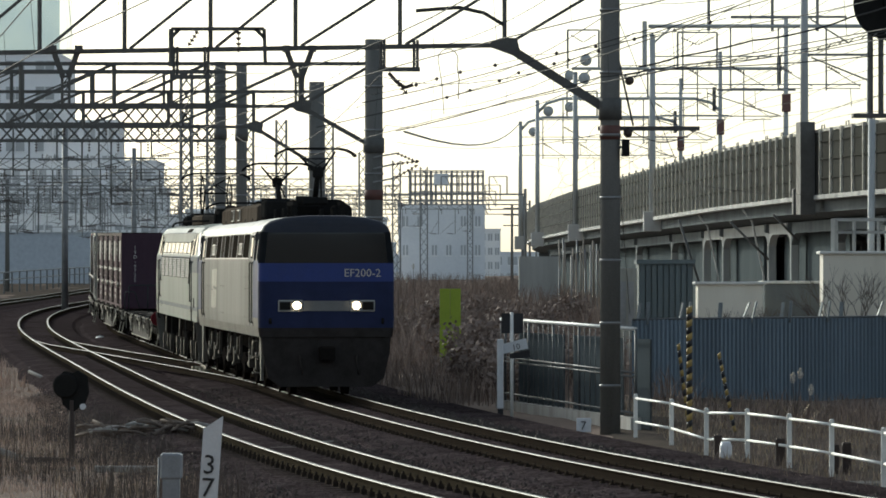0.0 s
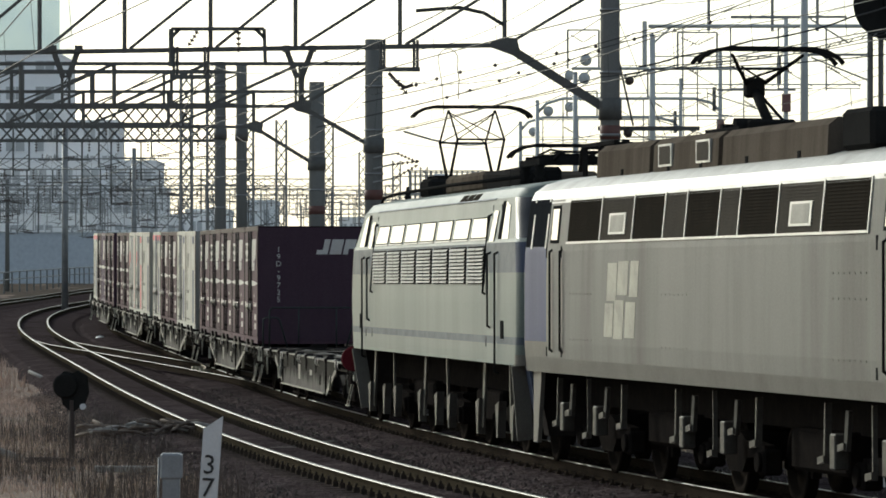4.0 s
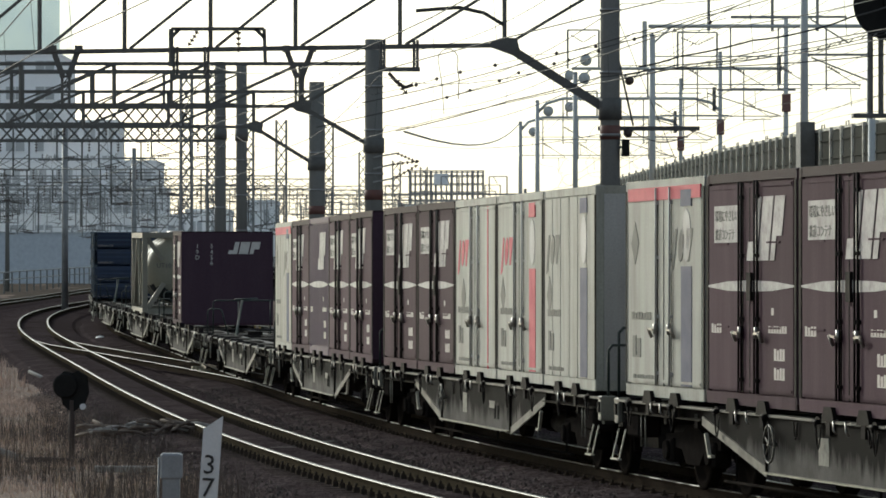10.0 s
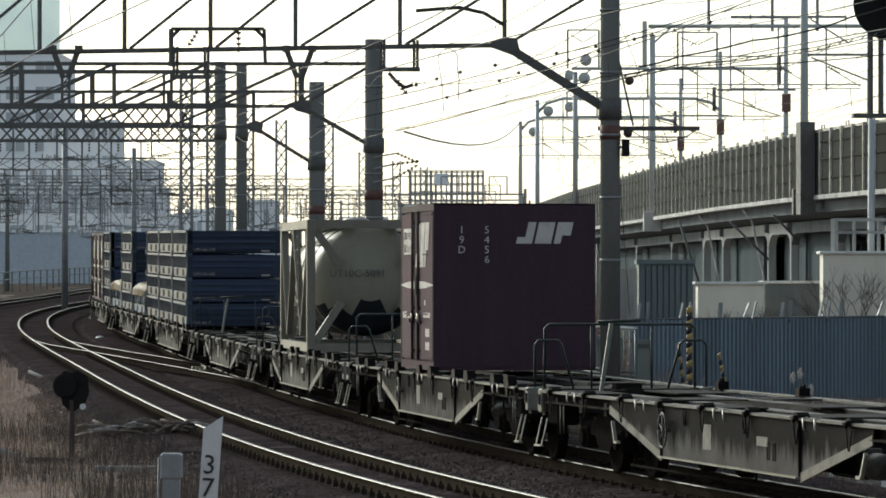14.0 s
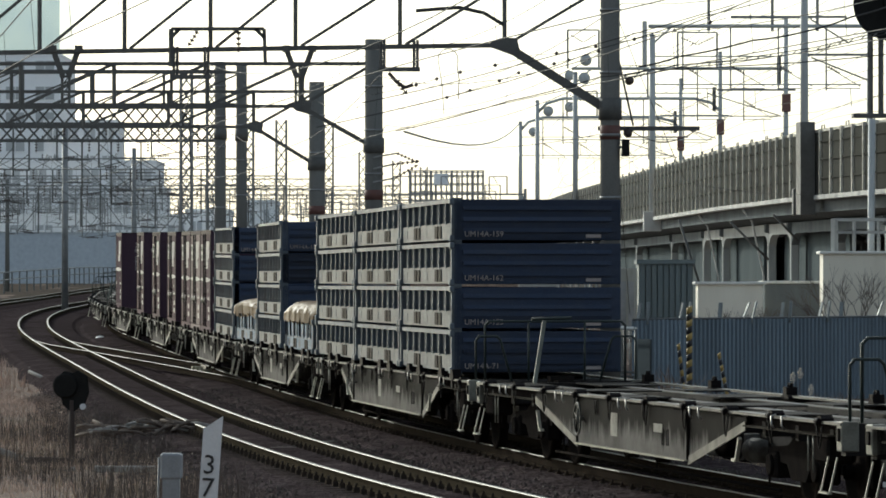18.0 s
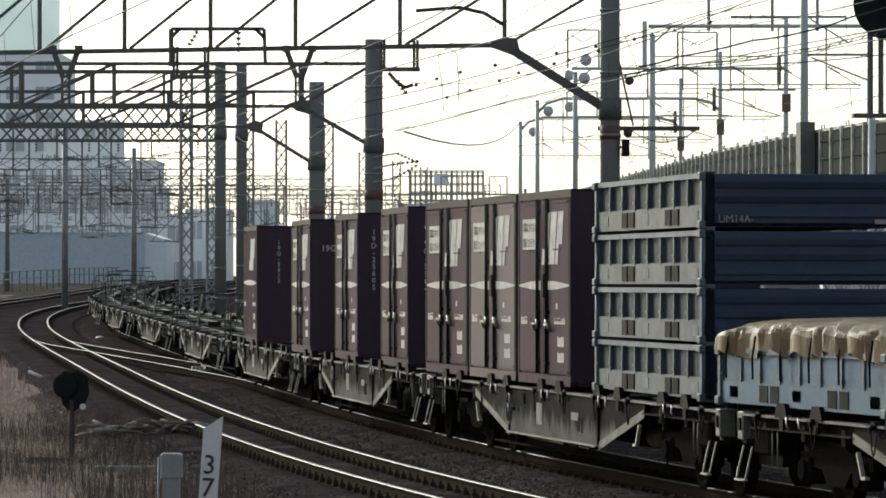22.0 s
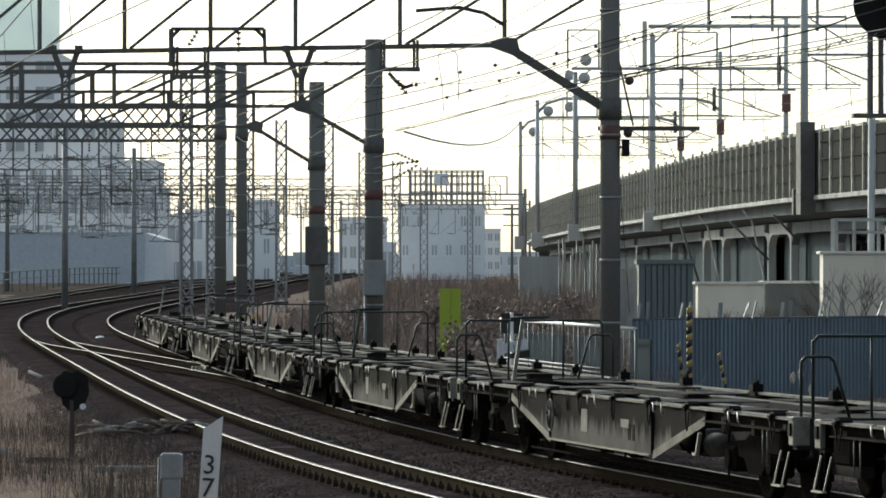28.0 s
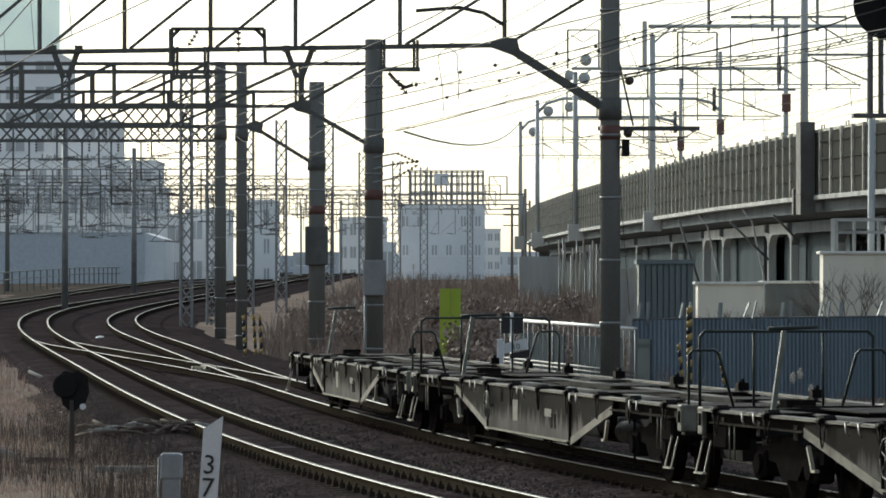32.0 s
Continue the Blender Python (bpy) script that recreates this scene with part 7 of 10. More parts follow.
def pole_gantry(y, px, r, ztop, band, top_z, left_x, bot_z, node_x, knee_z, label, knee=True):
    """A concrete pole with a two-chord beam reaching left and a knee brace."""
    concrete_pole(px, y, r, -0.6, ztop, band, label)
    g = thing("catenary_gantry", None, "dark steel beam gantry bracketed to a concrete pole", "gantry", "track gantries")
    bm = bmesh.new()
    bar(bm, (left_x, y, top_z), (px, y, top_z), 0.09, 0.095)
    part("top_chord", bm, M_GALVDARK, g)
    bm = bmesh.new()
    bar(bm, (left_x, y, bot_z), (node_x if knee else px, y, bot_z), 0.09, 0.09)
    part("bottom_chord", bm, M_GALVDARK, g)
    if knee:
        bm = bmesh.new()
        bar(bm, (node_x, y, bot_z), (px - 0.1, y, knee_z), 0.085, 0.11)
        part("knee_brace", bm, M_GALVDARK, g)
        bm = bmesh.new()
        prism(bm, [(node_x - 0.35, bot_z + 0.06), (node_x + 0.1, bot_z + 0.2), (node_x + 0.3, bot_z + 0.1), (node_x + 0.25, bot_z - 0.22), (node_x - 0.1, bot_z - 0.12)], "y", y - 0.05, y + 0.05)
        part("gusset_plate", bm, M_GALVDARK, g)
    n = max(2, int((node_x - left_x) / 2.3))
    for i in range(n + 1):
        x = left_x + (node_x - left_x) * i / n
        bm = bmesh.new()
        bar(bm, (x, y, bot_z), (x, y, top_z), 0.08)
        part("truss_post", bm, M_GALVDARK, g)
        xn = left_x + (node_x - left_x) * (i + 1) / n if i < n else px
        bm = bmesh.new()
        bar(bm, (x, y, bot_z), (xn, y, top_z), 0.08 if knee else 0.055)
        part("truss_diagonal", bm, M_GALVDARK, g)
    bm = bmesh.new()
    tube(bm, (px, y, knee_z - 0.2), (px, y, knee_z + 0.2), r + 0.035, n=16)
    part("pole_clamp", bm, M_GALVDARK, g)
    return g


def lattice_tower(x, y, z0, z1, w, label="grey steel lattice mast beside the tracks"):
    t = thing("lattice_mast", None, label, "mast", "lattice masts")
    for k, (dx, dy) in enumerate(((-1, -1), (1, -1), (1, 1), (-1, 1))):
        bm = bmesh.new()
        bar(bm, (x + dx * w / 2, y + dy * w / 2, z0), (x + dx * w / 2, y + dy * w / 2, z1), 0.075)
        part("corner_angle", bm, M_GALV, t)
    bm = bmesh.new()
    n = int((z1 - z0) / (w * 1.35))
    for i in range(n):
        za, zb = z0 + (z1 - z0) * i / n, z0 + (z1 - z0) * (i + 1) / n
        for dy in (-1, 1):
            bar(bm, (x - w / 2, y + dy * w / 2, za), (x + w / 2, y + dy * w / 2, zb), 0.045)
            bar(bm, (x + w / 2, y + dy * w / 2, za), (x - w / 2, y + dy * w / 2, zb), 0.045)
        for dx in (-1, 1):
            bar(bm, (x + dx * w / 2, y - w / 2, za), (x + dx * w / 2, y + w / 2, zb), 0.045)
    part("bracing", bm, M_GALV, t)
    return t


def lattice_beam(y, x0, x1, z, h, material, cell=0.9, k_=1.0):
    g = thing("lattice_beam", None, "long steel lattice beam spanning the tracks", "gantry", "lattice beams")
    for zz in (z, z + h):
        bm = bmesh.new()
        bar(bm, (x0, y, zz), (x1, y, zz), 0.11 * k_, 0.10 * k_)
        part("chord", bm, material, g)
    bm = bmesh.new()
    n = int((x1 - x0) / cell)
    for i in range(n):
        a, b = x0 + (x1 - x0) * i / n, x0 + (x1 - x0) * (i + 1) / n
        bar(bm, (a, y, z), (b, y, z + h), 0.06 * k_)
        bar(bm, (b, y, z), (a, y, z + h), 0.06 * k_)
    part("lattice", bm, material, g)
    # insulated hangers and drop arms below the beam
    rnd = random.Random(int(y))
    k = x0 + 1.0
    while k < x1:
        dz = rnd.uniform(0.8, 2.8)
        bm = bmesh.new()
        sg = rnd.choice((-1, 1))
        bar(bm, (k, y, z), (k, y, z - dz), 0.05)
        bar(bm, (k, y, z - dz), (k + sg * rnd.uniform(0.8, 1.7), y, z - dz + rnd.uniform(-0.05, 0.3)), 0.04)
        bar(bm, (k, y, z - dz * 0.45), (k + sg * rnd.uniform(0.7, 1.4), y, z - dz + 0.05), 0.035)
        # far arms take the haze-lightened steel
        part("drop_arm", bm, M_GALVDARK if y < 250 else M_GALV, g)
        bm = bmesh.new()
        insulator(bm, (k + 0.3, y, z), (k + 0.3, y, z - 0.5), 4, 0.07)
        insulator(bm, (k + sg * 0.25, y, z - dz), (k + sg * 0.75, y, z - dz + 0.05), 5, 0.07)
        part("drop_insulator", bm, M_PORCELAIN, g)
        k += rnd.uniform(1.2, 2.3)
    return g


near_gantry()
pole_gantry(126.0, -1.82, 0.245, 8.76, 4.67, 8.12, -16.0, 7.0, -3.75, 5.97, "thick grey concrete catenary pole with a red band")
pole_gantry(148.0, -3.90, 0.25, 8.56, 4.60, 8.26, -19.0, 7.17, -5.85, 6.03, "thick concrete catenary pole beside the bushes")
pole_gantry(157.0, -6.60, 0.185, 9.50, None, 9.25, -22.0, 8.2, -8.9, 7.2, "dark concrete catenary pole in a pair", False)
pole_gantry(182.0, -8.45, 0.215, 10.75, None, 10.4, -24.0, 9.0, -10.6, 8.0, "dark concrete catenary pole in a pair", False)
# grey cabinet on a pole
cab = thing("pole_cabinet", None, "grey equipment cabinet strapped round a catenary pole", "equipment box")
bm = bmesh.new()
box(bm, -2.10, -1.50, 125.6, 126.05, 2.02, 2.96, bev=0.03)
part("case", bm, M_GALV, cab)
bm = bmesh.new()
tube(bm, (-2.04, 125.7, -0.5), (-2.04, 125.7, 2.1), 0.035, n=8)
part("conduit", bm, M_GALV, cab)
cab = thing("pole_cabinet", None, "dark equipment cabinet beside a catenary pole", "equipment box")
bm = bmesh.new()
box(bm, -4.25, -3.55, 147.6, 148.1, 2.9, 4.1, bev=0.03)
part("case", bm, M_GALVDARK, cab)

for x, y, z1, w in ((-10.55, 197, 11.0, 0.45), (-9.85, 204, 11.5, 0.38), (-8.1, 240, 10.5, 0.5), (-6.4, 268, 11.2, 0.5), (-5.0, 300, 10.5, 0.5), (-3.3, 340, 11, 0.55), (-1.6, 400, 12, 0.6)):
    lattice_tower(x, y, rise(y - 52) - 0.6, z1, w)
for y, x0, x1, z, h in ((197, -22.0, -10.3, 8.88, 0.68), (204, -24.0, -9.7, 8.40, 0.62), (226, -25.0, -9.0, 7.7, 0.5), (240, -27.0, -7.9, 7.2, 0.5), (268, -30.0, -6.2, 7.6, 0.55), (300, -33.0, -4.7, 7.6, 0.55), (340, -36, -3.0, 8.6, 0.6), (400, -40.0, -1.3, 9.0, 0.6), (460, -46.0, 3.0, 9.4, 0.6)):
    # beams past 210 m get paler, thinner steel in place of haze
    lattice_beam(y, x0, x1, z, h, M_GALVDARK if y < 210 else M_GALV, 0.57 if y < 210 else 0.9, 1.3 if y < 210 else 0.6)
for y, xs in ((226, (-24.5, -9.2)), (240, (-26.5,)), (268, (-29.5,)), (300, (-32.5,)), (340, (-35.5,)), (400, (-39.5,)), (460, (-46.0, 2.6))):
    for x in xs:
        lattice_tower(x, y, rise(y - 52) - 0.6, 10.4, 0.5)
# slim tube posts at the left and far portals
for x, y, z1, r in ((-18.3, 232, 9.8, 0.17), (-18.7, 290, 10.5, 0.18), (-12.1, 262, 8.3, 0.14)):
    p = thing("tube_post", None, "slim dark steel catenary post", "pole", "slim posts")
    bm = bmesh.new()
    tube(bm, (x, y, rise(y - 52) - 0.6), (x, y, z1), r, r * 0.8, 12)
    part("shaft", bm, M_GALV, p)
    for z in (z1 - 0.6, z1 - 1.5, z1 - 2.6):
        bm = bmesh.new()
        bar(bm, (x - 1.3, y, z), (x + 1.3, y, z), 0.07)
        for k in (-1.1, -0.5, 0.6, 1.1):
            insulator(bm, (x + k, y, z), (x + k, y, z + 0.3), 3, 0.06)
        part("cross_arm", bm, M_GALVDARK, p)


def far_portal(y, x0, x1, z1):
    p = thing("far_portal", None, "distant slim catenary portal over the tracks", "gantry", "far portals")
    z0 = rise(y - 52) - 0.6
    for x in (x0, x1):
        bm = bmesh.new()
        bar(bm, (x, y, z0), (x, y, z1), 0.16)
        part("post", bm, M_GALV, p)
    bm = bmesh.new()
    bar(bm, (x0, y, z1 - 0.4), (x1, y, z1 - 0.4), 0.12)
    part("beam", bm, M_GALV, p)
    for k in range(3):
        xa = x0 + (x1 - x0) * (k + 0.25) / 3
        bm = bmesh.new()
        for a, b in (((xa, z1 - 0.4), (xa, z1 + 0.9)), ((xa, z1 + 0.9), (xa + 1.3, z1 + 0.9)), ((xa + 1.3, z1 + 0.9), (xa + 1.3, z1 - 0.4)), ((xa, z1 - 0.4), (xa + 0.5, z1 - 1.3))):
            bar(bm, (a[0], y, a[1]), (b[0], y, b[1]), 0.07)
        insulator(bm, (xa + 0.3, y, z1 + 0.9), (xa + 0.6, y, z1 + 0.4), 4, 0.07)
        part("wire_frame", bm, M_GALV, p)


for y, x0, x1, z1 in ((350, -4.5, 6.0, 9.2), (410, -6.0, 6.8, 9.8), (470, -10.0, 8.5, 10.4), (540, -16.0, 10.5, 11.0), (620, -22.0, 13.0, 11.6)):
    far_portal(y, x0, x1, z1)


def wire(pts, r, label, category="wire", name="overhead_wire"):
    bm = bmesh.new()
    path_tube(bm, pts, r, 4)
    return tagged(part(name, bm, M_WIRE), label, category, "overhead wires")


def catenary(off_fn, s0, s1, z_contact, z_mess, span):
    """Contact wire, sagging messenger and droppers over one track."""
    s = s0
    pc, pm = [], []
    drops = bmesh.new()
    while s <= s1:
        u = ((s - s0) % span) / span
        stag = 0.2 * (1 if int((s - s0) / span) % 2 else -1) * (1 - 2 * u)
        a = on_line(s, off_fn(s) + stag, z_contact)
        b = on_line(s, off_fn(s) + stag * 0.6, z_mess - 0.75 * 4 * u * (1 - u))
        pc.append(a)
        pm.append(b)
        tube(drops, a, b, 0.004, n=4, caps=False)
        s += span / 10
    wire(pc, 0.008, "thin contact wire strung over the track")
    wire(pm, 0.008, "sagging messenger wire over the track")
    tagged(part("dropper_wires", drops, M_WIRE), "short dropper wires between contact and messenger wire", "wire", kind="stuff")


catenary(lambda s: 0.0, -44, 350, 5.06, 6.15, 40.0)
catenary(side_track, -44, 350, 5.06, 6.15, 38.0)
catenary(outer_track, -44, 350, 5.10, 6.2, 42.0)
catenary(lambda s: side_track(s) - 9.0, 60, 350, 5.10, 6.2, 42.0)
catenary(lambda s: outer_track(s) - 5.0, 90, 380, 5.2, 6.5, 38.0)
catenary(lambda s: outer_track(s) - 10.5, 90, 380, 5.2, 6.4, 45.0)
catenary(lambda s: outer_track(s) - 15.0, 110, 380, 5.6, 7.1, 50.0)


def feeder(pts, sag, r=0.009, label="sagging feeder wire between poles"):
    out = []
    for a, b in zip(pts[:-1], pts[1:]):
        a, b = Vector(a), Vector(b)
        for i in range(12):
            t = i / 12
            p = a.lerp(b, t)
            p.z -= sag * 4 * t * (1 - t)
            out.append(p)
    out.append(Vector(pts[-1]))
    wire(out, r, label)


feeder([(-1.2, 126, 6.95), (3.5, 88, 6.95), (9.0, 50, 6.95), (14, 20, 7)], 0.5)
feeder([(-3.6, 148, 6.4), (-1.5, 126, 6.5), (3.3, 88, 6.35), (9.4, 50, 6.3)], 0.45)
feeder([(-1.5, 126, 7.6), (3.3, 88, 7.5), (8.2, 52, 7.4)], 0.6)
feeder([(-6.6, 157, 8.8), (-1.82, 126, 8.5), (3.07, 88, 8.4), (8.0, 50, 8.2)], 0.6)
feeder([(-1.2, 126, 6.05), (3.4, 88, 5.2), (4.7, 88.1, 5.2)], 0.25)
feeder([(-8.45, 182, 9.6), (-6.6, 157, 9.0), (-3.9, 148, 8.0), (-1.82, 126, 7.2)], 0.3)
feeder([(3.07, 88, 6.6), (4.6, 118, 1.6)], 0.02, 0.010, "straight guy wire of a pole")
feeder([(3.07, 88, 7.6), (6.2, 122, 4.9), (13.0, 170, 5.5)], 0.1, 0.008, "straight guy wire of a pole")


def beaded(pts, sag, r, bead, step, label):
    """A wire with small insulating beads threaded on it."""
    t_ = thing("beaded_wire", None, label, "wire", "beaded wires")
    bm = bmesh.new()
    line = []
    for a, b in zip(pts[:-1], pts[1:]):
        a, b = Vector(a), Vector(b)
        for i in range(10):
            q = a.lerp(b, i / 10)
            q.z -= sag * 4 * (i / 10) * (1 - i / 10)
            line.append(q)
    line.append(Vector(pts[-1]))
    path_tube(bm, line, r, 4)
    part("strand", bm, M_WIRE, t_)
    gone, nxt, k = 0.0, step[0], 0
    for a, b in zip(line[:-1], line[1:]):
        l = (b - a).length
        while nxt < gone + l:
            c = a.lerp(b, (nxt - gone) / l)
            bm = bmesh.new()
            lathe(bm, [(bead * 0.4, -bead), (bead, -bead * 0.5), (bead, bead * 0.5), (bead * 0.4, bead)], c, 8)
            part("bead", bm, M_PORCELAIN if bead > 0.0355 else M_CONCLIGHT, t_)
            k += 1
            nxt += step[k % len(step)]
        gone += l


beaded([(-1.5, 100, 6.28), (0.27, 99, 6.70), (1.84, 97, 6.98), (2.85, 96, 7.06), (5.5, 93, 7.5)], 0.03, 0.008, 0.038, (1.1, 0.5, 0.62, 1.15, 1.0, 0.9), "thin conductor with round insulators along it")
beaded([(-1.2, 103, 6.05), (0.55, 102, 6.45), (1.7, 100, 6.8), (3.3, 97, 7.1)], 0.03, 0.008, 0.036, (1.5, 0.6, 1.25, 0.8), "thin conductor with round insulators along it")
beaded([(-1.04, 126, 6.34), (5.85, 365, 14.5)], 0.9, 0.02, 0.035, (1.6,), "heavy beaded cable hanging between the poles")
for k, (x, z, dx, dz) in enumerate(((-1.2, 5.75, 0.55, -0.25), (-1.35, 5.45, 0.75, 0.10), (-1.25, 5.1, 0.6, 0.35))):
    st = thing("insulator_string", None, "short string of brown insulators beside a pole", "insulator", "insulator strings")
    bm = bmesh.new()
    insulator(bm, (x, 125.4, z), (x + dx, 125.4, z + dz), 6, 0.055)
    part("disc_string", bm, M_PORCELAIN, st)
    bm = bmesh.new()
    bar(bm, (-1.82, 125.76, z - 0.1), (x, 125.4, z), 0.04)
    part("bracket", bm, M_GALV, st)
# wires crossing in front of the tall pole
feeder([(-1.19, 70, 4.99), (0.96, 70, 5.51), (4.26, 70, 6.43)], 0.02, 0.010, "straight feeder wire passing the tall pole")
feeder([(-1.9, 72, 4.7), (0.98, 72, 5.39), (2.35, 72, 5.88), (3.87, 72, 6.36), (5.23, 72, 6.72)], 0.02, 0.010, "straight feeder wire passing the tall pole")
feeder([(-0.69, 70, 4.58), (0.96, 70, 5.02), (2.29, 70, 5.37), (3.05, 70, 5.49), (4.26, 70, 5.53), (6.47, 70, 5.7)], 0.02, 0.011, "pale feeder wire bending past the tall pole")
feeder([(3.1, 76, 5.79), (3.73, 76, 5.95), (4.92, 76, 6.21), (5.79, 76, 6.36), (6.47, 76, 6.58), (7.22, 76, 6.81)], 0.02, 0.019, "thick black cable climbing to the signal arm")


def ladder_cable(pts, gap, step):
    """Two strands held apart by short rungs."""
    t_ = thing("ladder_cable", None, "paired cable with short spacer rungs", "cable")
    line = [Vector(p) for p in pts]
    for dz in (0.0, gap):
        bm = bmesh.new()
        path_tube(bm, [q + Vector((0, 0, dz)) for q in line], 0.008, 5)
        part("strand", bm, M_WIRE, t_)
    for a, b in zip(line[:-1], line[1:]):
        n = max(1, int((b - a).length / step))
        for i in range(n):
            c = a.lerp(b, (i + 0.5) / n)
            bm = bmesh.new()
            tube(bm, c + Vector((-0.03, 0, 0)), c + Vector((0.03, 0, gap)), 0.009, n=5)
            part("spacer_rung", bm, M_GALV, t_)


ladder_cable([(2.87, 78, 5.67), (3.83, 78, 5.86), (4.65, 78, 5.93), (5.42, 78, 6.05), (6.03, 78, 6.14), (6.74, 78, 6.31), (7.32, 78, 6.44)], 0.05, 0.17)
# looping jumper wire
jump = []
for i in range(14):
    a = math.pi * (1.15 - 1.3 * i / 13)
    jump.append((0.10 + 0.20 * math.cos(a), 95, 6.78 + 0.22 * math.sin(a)))
jump = [(0.02, 95, 5.7), (-0.02, 95, 6.3)] + jump + [(0.32, 95, 6.4), (0.30, 95, 6.0)]
wire(jump, 0.012, "looping jumper wire between two conductors")
bm = bmesh.new()
pts = [(-0.5, 88, 7.36), (0.3, 88, 7.42), (0.75, 88, 7.32), (1.15, 88, 7.08)]
path_tube(bm, pts, 0.035, 8)
tagged(part("cable_duct", bm, M_WIRE), "curved black cable hung from the gantry", "cable")

# hanging round signal on the gantry's arm
sg = thing("hanging_signal", None, "black round-backed signal hung from the gantry arm", "railway signal")
bm = bmesh.new()
lathe(bm, [(0.66, -0.02), (0.68, 0.0), (0.66, 0.03)], (8.18, 87.6, 7.47), 40, "y")
part("target_disc", bm, M_BLACK, sg)
for x in (7.83, 8.02):
    bm = bmesh.new()
    bar(bm, (x, 87.75, 5.42), (x, 87.75, 7.86), 0.07)
    part("hanger", bm, M_GALVDARK, sg)
bm = bmesh.new()
bar(bm, (7.5, 87.75, 5.42), (8.7, 87.75, 5.42), 0.5, 0.07)
part("foot_platform", bm, M_GALVDARK, sg)
bm = bmesh.new()
lathe(bm, [(0.12, -0.35), (0.14, 0.0)], (8.18, 87.6, 7.47), 16, "y")
part("lamp_hood", bm, M_BLACK, sg)
bm = bmesh.new()
tube(bm, (9.9, 88, -0.8), (9.9, 88, 9.3), 0.16, n=14)
tagged(part("gantry_leg", bm, M_GALV), "grey steel leg of the signal gantry", "pole")
# ---- elevated railway at the right ----
VIA = [(44.0, 52.0), (33.0, 88.0), (24.0, 125.0), (18.2, 150.0), (15.25, 167.0), (13.4, 183.0), (11.8, 207.0), (10.24, 244.0), (8.05, 300.0), (6.75, 350.0), (6.8, 385.0), (8.4, 430.0), (13.5, 500.0)]
M_PANEL = mat("sound_wall_panel", (0.074, 0.074, 0.067), 0.8, spec=0.0, dirt=(0.055, 0.054, 0.049), dirt_amount=0.6, scale=1.5, streak=True, vary=0.12)
M_PANELPOST = mat("sound_wall_post", (0.62, 0.60, 0.53), 0.7, dirt=(0.16, 0.11, 0.10), dirt_amount=0.5, spec=0.05)
# Darker than the other concrete: the shade below the deck is in this tone.
M_DECKCON = mat("shade_dark_concrete", (0.165, 0.180, 0.187), 0.9, dirt=(0.085, 0.093, 0.098), dirt_amount=0.7, scale=0.6, streak=True, spec=0.0)
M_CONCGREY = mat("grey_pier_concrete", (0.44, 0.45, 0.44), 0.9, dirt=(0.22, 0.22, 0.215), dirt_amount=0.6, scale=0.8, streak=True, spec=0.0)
# Infill colour carries the dark inside the arches.
M_INFILL = mat("shade_dark_infill", (0.115, 0.135, 0.142), 0.9, dirt=(0.07, 0.08, 0.085), dirt_amount=0.6, scale=0.7, streak=True, spec=0.0)
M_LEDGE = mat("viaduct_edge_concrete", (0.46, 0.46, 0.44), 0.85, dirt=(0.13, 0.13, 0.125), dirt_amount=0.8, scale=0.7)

_vx = np.array([p[0] for p in VIA])
_vy = np.array([p[1] for p in VIA])


def via_point(y, off=0.0):
    """The viaduct's near edge at depth y, and off metres across it."""
    x = float(np.interp(y, _vy, _vx))
    a = float(np.interp(y + 2, _vy, _vx)) - float(np.interp(y - 2, _vy, _vx))
    t = Vector((a, 4.0, 0)).normalized()
    n = Vector((t.y, -t.x, 0))
    p = Vector((x, y, 0)) + n * off
    return p, t, n


def via_strip(parent, name, section, y0, y1, step, material, label=""):
    bm = bmesh.new()
    last = None
    y = y0
    while y <= y1 + 0.01:
        p, t, n = via_point(y)
        row = [bm.verts.new(p + n * o + Vector((0, 0, z))) for o, z in section]
        if last:
            m_ = len(row)
            for a in range(m_):
                bm.faces.new((last[a], row[a], row[(a + 1) % m_], last[(a + 1) % m_]))
        last = row
        y += step
    bmesh.ops.recalc_face_normals(bm, faces=bm.faces)
    return part(name, bm, material, parent, label)


